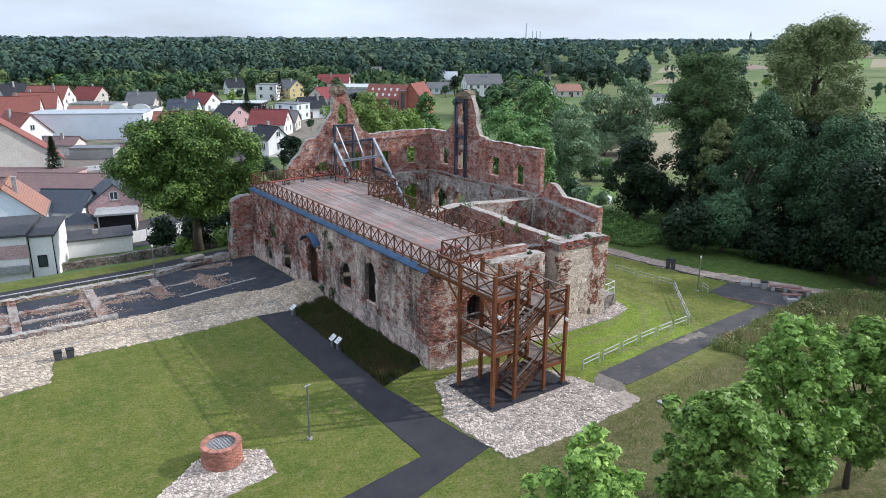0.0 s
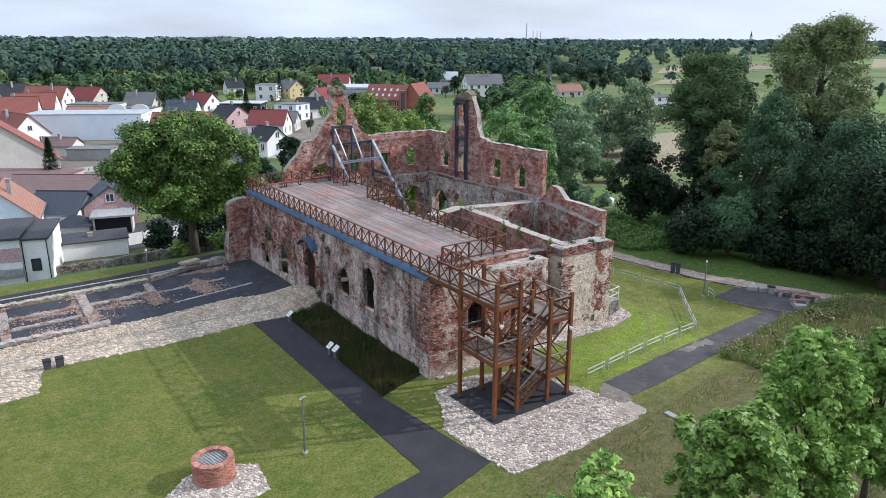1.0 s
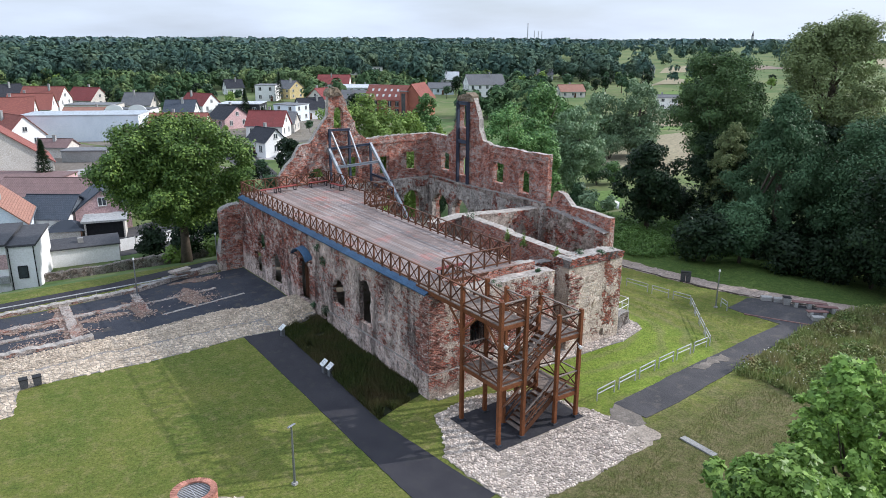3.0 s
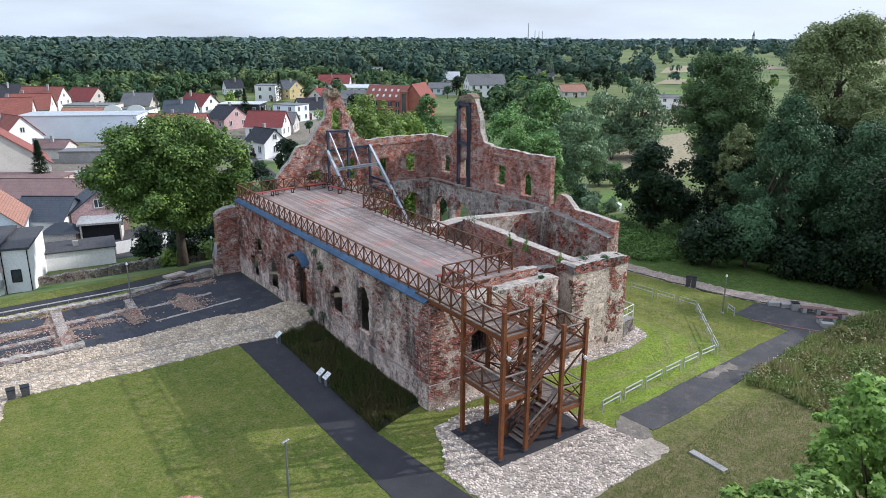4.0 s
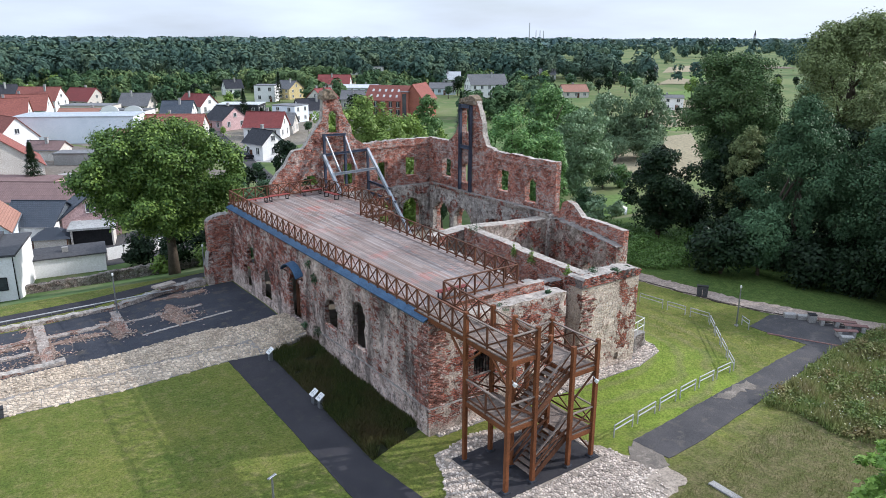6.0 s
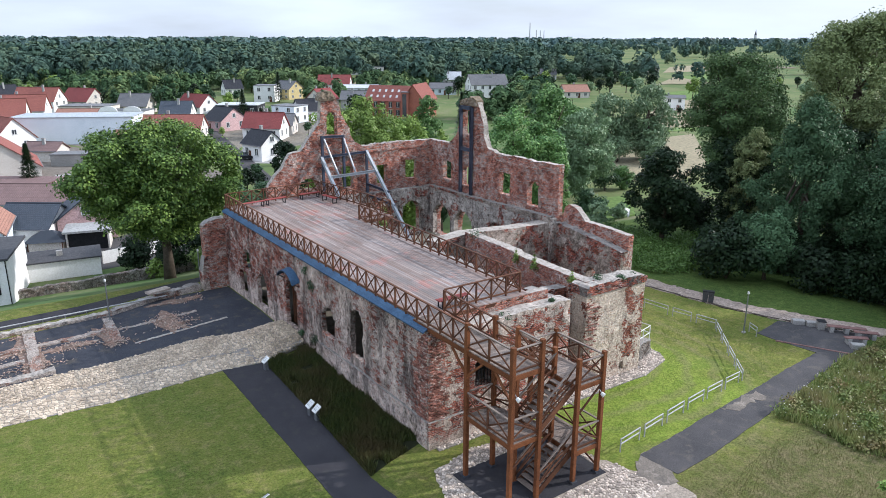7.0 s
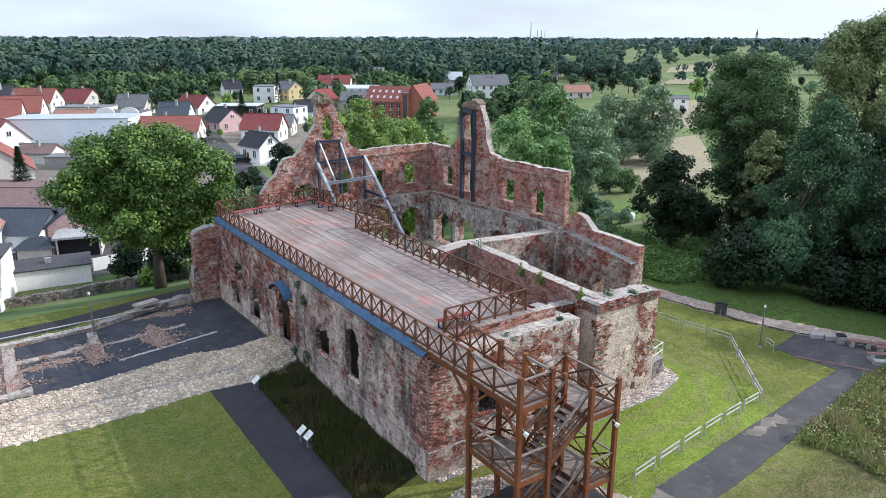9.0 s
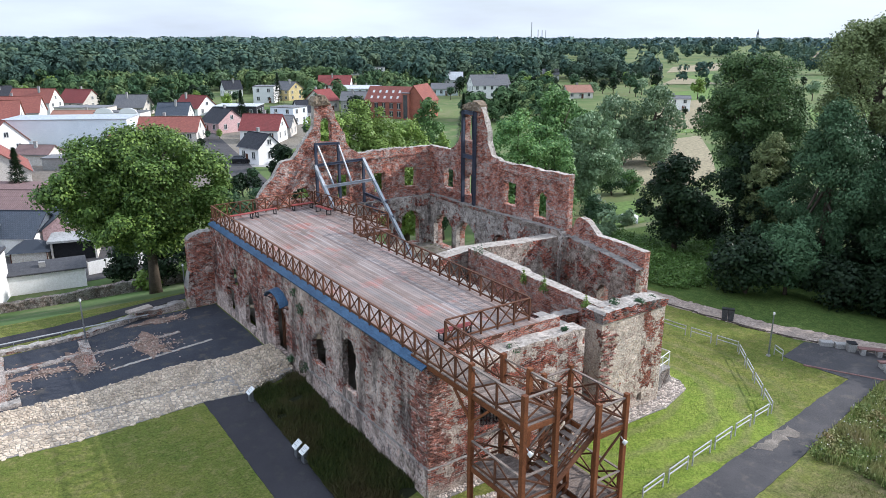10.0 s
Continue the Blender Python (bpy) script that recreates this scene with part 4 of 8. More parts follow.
# ---- steel shoring at the gables ----
shore = thing("steel_shoring", "grey steel struts propping the brick gable", "steel frame", Matrix.Translation((9.4, 31.3, 6.5)))
inv2 = Matrix.Translation((-9.4, -31.3, -6.5))


def steel(name, p, q, w, h, material, parent, inverse, flange=True):
    """An H-section bar from p to q."""
    g = Geo()
    p, q = Vector(p), Vector(q)
    d = (q - p).normalized()
    up = Vector((0, 0, 1)) if abs(d.z) < 0.9 else Vector((0, 1, 0))
    s = d.cross(up).normalized()
    u = s.cross(d)
    g.beam(p, q, w * 0.25, h * 0.8, 0.02, u)
    for k in (-1, 1):
        g.beam(p + u * k * h * 0.44, q + u * k * h * 0.44, w, h * 0.14, 0.05, u)
    g.v = [tuple(inverse @ Vector(v)) for v in g.v]
    return g.made(name, material, parent=parent)


S1, S1F, S2, S2F = (9.3, 31.15, 9.55), (9.3, 27.75, 6.45), (13.75, 31.15, 9.75), (13.9, 21.9, 1.3)
for a, b in ((S1, S1F), (S2, S2F)):
    steel("strut", a, b, 0.24, 0.26, M_STRUT, shore, inv2)
steel("cross_beam", (9.3, 29.45, 8.05), (13.8, 29.45, 8.2), 0.2, 0.22, M_STRUT, shore, inv2)
for a, b in (((9.6, 31.2, 11.25), (10.1, 29.5, 8.2)), ((11.5, 31.2, 11.2), (11.75, 29.5, 8.25))):
    steel("thin_strut", a, b, 0.12, 0.12, M_STRUT, shore, inv2)
for a, b in (((9.45, 31.2, 6.5), (9.45, 31.2, 11.4)), ((11.5, 31.2, 6.5), (11.5, 31.2, 11.35)), ((13.8, 31.2, 5.9), (13.8, 31.2, 9.85)), ((9.4, 31.15, 11.3), (11.6, 31.15, 11.25)), ((9.2, 31.1, 9.55), (13.9, 31.1, 9.7)),
             ((13.85, 31.1, 6.7), (13.85, 27.4, 6.6)), ((13.85, 31.1, 5.7), (13.85, 26.3, 5.55))):
    steel("wall_bar", a, b, 0.2, 0.2, M_DARKSTEEL, shore, inv2)

clamp = thing("steel_shoring", "dark blue steel posts clamped to the gable pier", "steel frame", Matrix.Translation((20.5, 25.2, 5.5)))
inv3 = Matrix.Translation((-20.5, -25.2, -5.5))
for x in (20.62, 21.72):
    for y in (26.0, 24.4):
        steel("steel_post", (x, y, 5.5 if x < 21 else 5.9), (x, y, 13.85), 0.26, 0.2, M_DARKSTEEL, clamp, inv3)
for z in (13.75, 10.1, 5.7):
    steel("cross_bar", (20.6, 25.9, z), (20.6, 24.5, z), 0.22, 0.3, M_DARKSTEEL, clamp, inv3)


# ---- benches on the deck ----
def bench(long):
    b = thing("bench", "backless bench with red slats on black legs", "bench", group="deck benches")
    for i in range(3):
        Geo().beam((-long / 2, (i - 1) * 0.14, 0.45), (long / 2, (i - 1) * 0.14, 0.45), 0.125, 0.04, 0.12).made("slat", M_REDPAINT, parent=b)
    for x in (-long / 2 + 0.18, long / 2 - 0.18):
        g = Geo().beam((x, -0.19, 0), (x, -0.19, 0.43), 0.06).beam((x, 0.19, 0), (x, 0.19, 0.43), 0.06).beam((x, -0.19, 0.03), (x, 0.19, 0.03), 0.06).beam((x, -0.19, 0.40), (x, 0.19, 0.40), 0.06)
        g.made("leg", M_BLACK, parent=b)
    return b


first = bench(1.9)
first.matrix_basis = pose(2.1, 28.75, 6.46, 0, 0, 8)
for x, y, a in ((4.1, 29.1, 8), (7.3, 29.5, 3), (8.1, 27.3, -83), (2.75, 1.8, 0)):
    copy_thing(first, pose(x, y, 6.46, 0, 0, a))

# ---- canopy over the west door ----
can = thing("door_canopy", "arched canopy of blue sheet metal over the west door", "canopy", Matrix.Translation((0, 16.5, 4.4)))
arc = []
for i in range(13):
    t = math.pi * (0.12 + 0.76 * i / 12)
    arc.append((-1.3 * math.cos(t) / math.cos(math.pi * 0.12), 0.8 * (math.sin(t) - 0.37) / 0.63))
g = Geo()
for k, (x, dz) in enumerate(((0.05, 0.0), (-0.55, -0.14))):
    g.v += [(x, y, z * 0.8 + dz) for y, z in arc] + [(x, y, z * 0.8 + dz - 0.05) for y, z in arc]
n = 13
g.f = [(i, i + 1, 26 + i + 1, 26 + i) for i in range(12)] + [(13 + i + 1, 13 + i, 39 + i, 39 + i + 1) for i in range(12)] + [(26 + i, 26 + i + 1, 39 + i + 1, 39 + i) for i in range(12)] + [(0, 26, 39, 13), (12, 25, 51, 38)]
g.mi = [0] * len(g.f)
g.made("canopy_sheet", M_BLUE, parent=can)
for y in (-1.2, 1.2):
    Geo().beam((0.02, y, -0.4), (-0.48, y, -0.08), 0.05).made("bracket", M_BLACK, parent=can)
door = thing("door", "weathered red-brown plank door in the west front", "door", Matrix.Translation((0.55, 16.65, 0.75)))
for i in range(7):
    Geo().beam((0, -0.84 + i * 0.28, 0), (0, -0.84 + i * 0.28, 2.4 + 0.5 * math.cos((i - 3) / 3 * 1.2)), 0.27, 0.05, 0.12).made("board", M_WOODDARK, parent=door)
for z in (0.5, 1.9):
    Geo().beam((-0.04, -0.95, z), (-0.04, 0.95, z), 0.04, 0.14).made("ledge", M_WOODDARK, parent=door)
grille = thing("window_grille", "dark vertical bars in the arched south window", "grille", Matrix.Translation((3.57, 0.35, 2.35)))
for i in range(7):
    Geo().tube([(-0.6 + i * 0.2, 0, 0), (-0.6 + i * 0.2, 0, 1.75 - 0.5 * abs(i - 3) / 3)], 0.02, 6).made("bar", M_BLACK, parent=grille)
Geo().beam((-0.66, 0, 0.9), (0.66, 0, 0.9), 0.03).made("tie_bar", M_BLACK, parent=grille)


# ---- information lecterns ----
def lectern(m, two):
    o = thing("information_board", "pale grey information lectern with a sloping panel beside the path", "sign", m, group="information boards")
    Geo().box(-0.16, -0.10, -0.02, 0.16, 0.10, 0.62).made("stand", M_STEEL, parent=o)
    panel_ = Geo().box(-0.22, -0.24, -0.02, 0.22, 0.24, 0.02, pose(0, 0.0, 0.66, 38, 0, 0)).made("panel", M_WHITE, parent=o, label="white panel with printed text")
    for k in range(3):
        Geo().box(-0.17, 0.10 - k * 0.08, 0.021, 0.12 - 0.08 * (k % 2), 0.12 - k * 0.08, 0.025, pose(0, 0.0, 0.66, 38, 0, 0)).made("text_bar", M_STEEL, parent=panel_)
    return o


lectern(pose(-3.45, 12.9, 0.03, 0, 0, -88), False)
lectern(pose(-3.5, 6.25, 0.03, 0, 0, -88), True)
lectern(pose(-3.42, 5.6, 0.03, 0, 0, -88), True)


# ---- lamps ----
def park_lamp(x, y, head, turn):
    z = land(x, y)
    o = thing("park_lamp", "slender galvanised lamp post with a small head on the grass", "lamp post", pose(x, y, z, 0, 0, turn), group="park lamps")
    Geo().box(-0.11, -0.11, -0.05, 0.11, 0.11, 0.12).made("base", M_CONCRETE, parent=o)
    Geo().tube([(0, 0, 0.1), (0, 0, 1.2), (0, 0, 3.0)], [0.06, 0.055, 0.04], 10).made("pole", M_STEEL, parent=o)
    if head:
        Geo().beam((-0.22, 0, 3.03), (0.22, 0, 3.03), 0.11, 0.05).made("head", M_STEEL, parent=o)
    else:
        Geo().tube([(0, 0, 3.0), (0, 0, 3.06), (0, 0, 3.2)], [0.05, 0.085, 0.06], 10).made("head", M_WHITE, parent=o)
    return o


park_lamp(-9.6, -3.42, True, 25)
park_lamp(-9.75, 27.3, False, 0)
park_lamp(28.5, 1.25, False, 0)
park_lamp(-1.9, 31.7, False, 0)


# ---- bins ----
def bin_(m, material, label, w=0.5, h=0.75):
    o = thing("litter_bin", label, "bin", m)
    g = Geo()
    for z, k in ((0, 0.42), (h, 0.5)):
        g.v += [(w * k * a, w * k * b, z) for a, b in ((-1, -1), (1, -1), (1, 1), (-1, 1))]
    g.f, g.mi = [(0, 1, 5, 4), (1, 2, 6, 5), (2, 3, 7, 6), (3, 0, 4, 7), (3, 2, 1, 0)], [0] * 5
    g.made("body", material, parent=o)
    Geo().beam((-w * 0.52, 0, h + 0.03), (w * 0.52, 0, h + 0.03), w * 1.06, 0.06, 0.2).made("lid", M_BLACK, parent=o)
    return o


M_BINGREY = surface("dark grey slatted board", (0.085, 0.085, 0.09), (0.06, 0.06, 0.065), 3, 25, 0.7, bump=0.003)
bin_(pose(-18.85, 14.2, 0.06), M_BINGREY, "dark grey litter bin on the edge of the cobbles", 0.46, 0.5)
bin_(pose(-18.15, 14.2, 0.06), M_BINGREY, "dark grey litter bin on the edge of the cobbles", 0.46, 0.5)
for k in range(2):
    bin_(pose(31.95 + k * 0.27, 7.1 - k * 0.36, land(31.5, 7), 0, 0, -53), M_BINGREY, "grey-brown slatted bin beside the cobbled lane", 0.44, 0.9)


# ---- steel barriers ----
def barrier(p, q):
    z = land(*p)
    o = thing("barrier", "low galvanised barrier with two rails in the grass", "barrier", Matrix.Translation((*p, z)), group="steel barriers")
    d = Vector((*q, land(*q))) - Vector((*p, z))
    for k in (0, 1):
        Geo().beam(d * k + Vector((0, 0, -0.1)), d * k + Vector((0, 0, 0.74)), 0.055).made("post", M_GALV, parent=o)
    for zz in (0.72, 0.45):
        Geo().beam(Vector((0, 0, zz)), d + Vector((0, 0, zz)), 0.055, 0.055).made("rail", M_GALV, parent=o)


LINE = [(7.7, -5.65), (20.4, -3.95), (23.8, -0.6), (27.3, 2.8), (26.6, 6.6), (26.2, 9.2), (25.6, 11.8)]
for (ax, ay), (bx, by) in zip(LINE, LINE[1:]):
    n = max(1, round(math.hypot(bx - ax, by - ay) / 2.15))
    for i in range(n):
        f0, f1 = i / n, (i + 0.78) / n
        barrier((ax + (bx - ax) * f0, ay + (by - ay) * f0), (ax + (bx - ax) * f1, ay + (by - ay) * f1))
barrier((28.6, 0.3), (29.1, 1.2))


# ---- resting place ----
def block_bench(x, y, a, top, label):
    o = thing("block_bench", label, "bench", pose(x, y, land(x, y) + 0.03, 0, 0, a), group="block benches")
    for k in (-0.5, 0.5):
        Geo().box(k - 0.14, -0.24, -0.03, k + 0.14, 0.24, 0.42).made("block", M_CONCRETE, parent=o)
    for i in range(3):
        Geo().beam((-0.8, (i - 1) * 0.16, 0.45), (0.8, (i - 1) * 0.16, 0.45), 0.145, 0.06, 0.15).made("slat", top, parent=o)


for x, y, a in ((34.6, -2.5, -48), (35.2, -3.3, -48), (35.1, -4.2, -48), (33.5, -4.3, -40)):
    block_bench(x, y, a, M_REDDULL, "concrete block bench with red slats")
for x, y in ((33.7, 0.1), (34.2, -0.7), (32.8, -4.75)):
    o = Geo()
    o.beam((-0.42, 0, 0.17), (0.42, 0, 0.17), 0.5, 0.38, 0.12)
    tagged(o.made("seat_block", M_CONCRETE, at=pose(x, y, land(x, y) + 0.01, 0, 0, -45)), "low pale concrete seat block on asphalt", "seat block", group="seat blocks")
bin_(pose(34.15, -1.4, land(34, -1.4) + 0.03, 0, 0, -45), M_CONCRETE, "square concrete bin with a dark lid", 0.55, 0.6)
kerb = thing("kerb", "thin reddish kerb across the asphalt", "kerb", kind="structure")
for i in range(9):
    a, b = Vector((29.1, -0.9, 0)).lerp(Vector((31.4, -5.0, 0)), i / 9), Vector((29.1, -0.9, 0)).lerp(Vector((31.4, -5.0, 0)), (i + 0.96) / 9)
    a.z, b.z = land(a.x, a.y) + 0.03, land(b.x, b.y) + 0.03
    Geo().beam(a, b, 0.16, 0.1).made("kerb_stone", M_REDDULL, parent=kerb)
tagged(Geo().beam((8.45, -10.9, 0.03), (8.4, -12.9, 0.02), 0.4, 0.14).made("concrete_slab", M_CONCRETE), "long pale concrete slab lying in the grass", "slab")

rail = thing("low_rail", "low galvanised pipe rail beside the asphalt path", "rail", Matrix.Translation((-23.0, 29.2, 0)))
for i in range(13):
    x0, x1 = -24.0 + i * 1.45, -24.0 + (i + 1) * 1.45 - 0.01
    za, zb = land(x0, 29.3), land(x1, 29.3)
    y0, y1 = 29.2 + 0.03 * i, 29.2 + 0.03 * (i + 1)
    Geo().tube([(x0 + 23, y0 - 29.2, za + 0.42), (x1 + 23, y1 - 29.2, zb + 0.42)], 0.05, 8).made("pipe", M_GALV, parent=rail)
    Geo().tube([(x0 + 23, y0 - 29.2, za - 0.1), (x0 + 23, y0 - 29.2, za + 0.42)], 0.035, 6).made("post", M_STEEL, parent=rail)
tagged(Geo().beam((-6.6, 29.5, 0.62), (-4.9, 30.0, 0.62), 0.7, 0.16, 0.1).made("stone_slab", M_STONE), "pale stone slab lying on the low wall", "slab")

# ---- terrace by the bay ----
M_RUB2 = masonry("rubble stone", ((0.26, 0.2, 0.17), (0.18, 0.15, 0.13), (0.24, 0.2, 0.17)), ((0.34, 0.31, 0.28), (0.2, 0.18, 0.16)), 0.6, 0.45)
wall("terrace", (16.0, 0.75), (18.6, 1.6), 2.2, [(0, 1.0), (2.7, 0.75)], [], M_RUB2, base=-1.2, label="rubble-faced terrace beside the bay", rough=0.12, cap=M_RUBBLE)
hand = thing("handrail", "white tubular handrail on the terrace", "handrail", Matrix.Translation((16.2, 0.9, 0.9)))
for z in (0.55, 1.05):
    Geo().tube([(0, 0, z), (2.2, 0.75, z - 0.2), (2.0, 2.4, z - 0.2)], 0.03, 8).made("rail", M_WHITE, parent=hand)
for x, y, z in ((0, 0, 0.05), (1.1, 0.37, -0.05), (2.2, 0.75, -0.15), (2.0, 2.4, -0.15)):
    Geo().tube([(x, y, z - 0.15), (x, y, z + 1.0)], 0.03, 8).made("post", M_WHITE, parent=hand)

# ---- the well ----
well = thing("well", "round red brick well with an iron grating", "well", Matrix.Translation((-13.93, -2.87, 0.02)))
inner = Geo()
n = 28
for r, z in ((0.90, -0.05), (0.90, 0.98), (0.70, 0.98), (0.70, 0.1), (0.0, 0.1)):
    inner.v += [(r * math.cos(2 * math.pi * i / n), r * math.sin(2 * math.pi * i / n), z) for i in range(n)]
inner.f = [(k * n + i, k * n + (i + 1) % n, (k + 1) * n + (i + 1) % n, (k + 1) * n + i) for k in range(4) for i in range(n)]
inner.mi = [0] * len(inner.f)
inner.made("mortar_core", M_BED, parent=well)
M_WELLBRICK = surface("well brick", (0.44, 0.21, 0.155), (0.36, 0.165, 0.12), 2, 25, 0.9, bump=0.006, rand=0.28)
brick_me = Geo().beam((-0.108, 0, 0), (0.108, 0, 0), 0.12, 0.066, 0.14).mesh("brick", M_WELLBRICK)
for c in range(12):
    for i in range(24):
        t = 2 * math.pi * (i + 0.5 * (c % 2)) / 24
        o = new("brick", brick_me)
        o.parent, o.matrix_basis = well, pose(0.9 * math.cos(t), 0.9 * math.sin(t), 0.04 + c * 0.078, 0, 0, math.degrees(t) + 90)
rim_me = Geo().beam((0, 0, 0), (0.29, 0, 0), 0.14, 0.07, 0.14).mesh("brick", M_WELLBRICK)
for i in range(36):
    t = 2 * math.pi * i / 36
    o = new("brick", rim_me)
    o.parent, o.matrix_basis = well, pose(0.68 * math.cos(t), 0.68 * math.sin(t), 1.0, 0, 0, math.degrees(t))
for i in range(11):
    y = -0.6 + i * 0.12
    w = math.sqrt(0.72 ** 2 - y * y)
    Geo().beam((-w, y, 0.9), (w, y, 0.9), 0.035).made("grate_bar", M_GALV, parent=well)
Geo().beam((0, -0.7, 0.87), (0, 0.7, 0.87), 0.04).made("grate_bar", M_GALV, parent=well)


# ---- leaves ----
def leaf_material(name, c0, c1, c2, big=0.35, thin=0.14, gloss=0.2):
    """Leaves: colour from leaf to leaf and from tree to tree, light shining through."""
    m, nt, b = mat(name, 0.46)
    b.inputs["Specular IOR Level"].default_value = gloss
    i = nd(nt, "NewGeometry").outputs["Random Per Island"]
    p = place_of(nt)
    c = blend(nt, i, c0, c1)
    c = blend(nt, step(nt, noise_of(nt, p, big, 3), 0.42, 0.7), c, c2)
    o = nd(nt, "ObjectInfo").outputs["Random"]
    c = nd(nt, "HueSaturation", {"Color": c, "Value": nd(nt, "MapRange", {"Value": o, "To Min": 0.8, "To Max": 1.2}).outputs[0]}).outputs[0]
    nt.links.new(c, b.inputs["Base Color"])
    tr = nd(nt, "BsdfTranslucent", {"Color": c})
    mix = nd(nt, "MixShader", {0: thin, 1: b.outputs[0], 2: tr.outputs[0]})
    nt.links.new(mix.outputs[0], nt.nodes["Material Output"].inputs["Surface"])
    return m


LEAF = {
    "maple": leaf_material("maple leaves", (0.06, 0.125, 0.025), (0.42, 0.60, 0.14), (0.23, 0.39, 0.08), thin=0.28),
    "bright": leaf_material("lime leaves", (0.11, 0.19, 0.035), (0.25, 0.35, 0.08), (0.175, 0.26, 0.055)),
    "mid": leaf_material("green leaves", (0.028, 0.066, 0.030), (0.082, 0.145, 0.066), (0.05, 0.10, 0.045), thin=0.10),
    # deep shade under the trees is put into this near-black leaf colour
    "dark": leaf_material("shade-darkened leaves", (0.008, 0.019, 0.009), (0.027, 0.048, 0.019), (0.014, 0.028, 0.012), thin=0.06, gloss=0.12),
    "lime": leaf_material("old lime leaves", (0.026, 0.064, 0.015), (0.225, 0.33, 0.07), (0.07, 0.13, 0.028), thin=0.12),
    "fresh": leaf_material("fresh green leaves", (0.062, 0.15, 0.046), (0.205, 0.34, 0.105), (0.13, 0.235, 0.072)),
    "grey": leaf_material("willow leaves", (0.11, 0.185, 0.095), (0.265, 0.36, 0.20), (0.18, 0.26, 0.135)),
    "olive": leaf_material("olive leaves", (0.10, 0.135, 0.055), (0.245, 0.285, 0.12), (0.165, 0.20, 0.085), thin=0.1, gloss=0.08),
    "oak": leaf_material("oak leaves", (0.052, 0.102, 0.040), (0.145, 0.22, 0.08), (0.092, 0.148, 0.056), thin=0.08, gloss=0.08),
    "willow": leaf_material("dark willow leaves", (0.044, 0.098, 0.048), (0.128, 0.21, 0.10), (0.08, 0.148, 0.07), thin=0.07, gloss=0.08),
}


def wood_material(name, tones, cell):
    """Far woods: every tree its own green, from near black to a dry yellow green, with leafy relief."""
    m, nt, b = mat(name, 0.85)
    p = place_of(nt)
    flat = nd(nt, "VectorMath", {0: p, 1: (1.0, 1.0, 0.0)}, operation="MULTIPLY").outputs[0]
    one = nd(nt, "TexVoronoi", {"Vector": flat, "Scale": 1.0 / cell}).outputs["Color"]
    pick = nd(nt, "SeparateXYZ", {0: one}).outputs
    c = blend(nt, pick[0], tones[0], tones[1])
    c = blend(nt, step(nt, pick[1], 0.70, 0.9), c, tones[2])
    c = blend(nt, math_of(nt, "MULTIPLY", step(nt, noise_of(nt, p, 0.012, 3), 0.5, 0.62), 0.45), c, tones[2])
    i = nd(nt, "NewGeometry").outputs["Random Per Island"]
    leafy = noise_of(nt, p, 9.0 / cell, 5, 0.75)
    v = math_of(nt, "MULTIPLY", nd(nt, "MapRange", {"Value": i, "To Min": 0.9, "To Max": 1.1}).outputs[0], nd(nt, "MapRange", {"Value": leafy, "From Min": 0.3, "From Max": 0.7, "To Min": 0.7, "To Max": 1.3}).outputs[0])
    c = nd(nt, "HueSaturation", {"Color": c, "Value": v}).outputs[0]
    nt.links.new(c, b.inputs["Base Color"])
    bump_to(nt, b, leafy, cell * 0.12)
    return m


# far woods: greens shifted towards blue to imitate distance haze
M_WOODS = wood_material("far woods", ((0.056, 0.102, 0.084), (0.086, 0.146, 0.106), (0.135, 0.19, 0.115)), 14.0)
M_GROVE = wood_material("mixed garden trees", ((0.044, 0.092, 0.048), (0.105, 0.175, 0.072), (0.19, 0.25, 0.098)), 8.0)
M_BARK = surface("grey-brown bark", (0.10, 0.08, 0.06), (0.06, 0.048, 0.038), 2, 14, 0.95, bump=0.03)


def np_mesh(name, verts, size, material):
    """A mesh of separate faces, each of size corners, from an array of corners."""
    me = bpy.data.meshes.new(name)
    n = len(verts)
    me.vertices.add(n)
    me.vertices.foreach_set("co", np.ascontiguousarray(verts, np.float32).ravel())
    me.loops.add(n)
    me.loops.foreach_set("vertex_index", np.arange(n, dtype=np.int32))
    me.polygons.add(n // size)
    me.polygons.foreach_set("loop_start", np.arange(0, n, size, dtype=np.int32))
    me.materials.append(material)
    me.update(calc_edges=True)
    return me


def unit(v):
    return v / np.maximum(np.linalg.norm(v, axis=-1, keepdims=True), 1e-6)


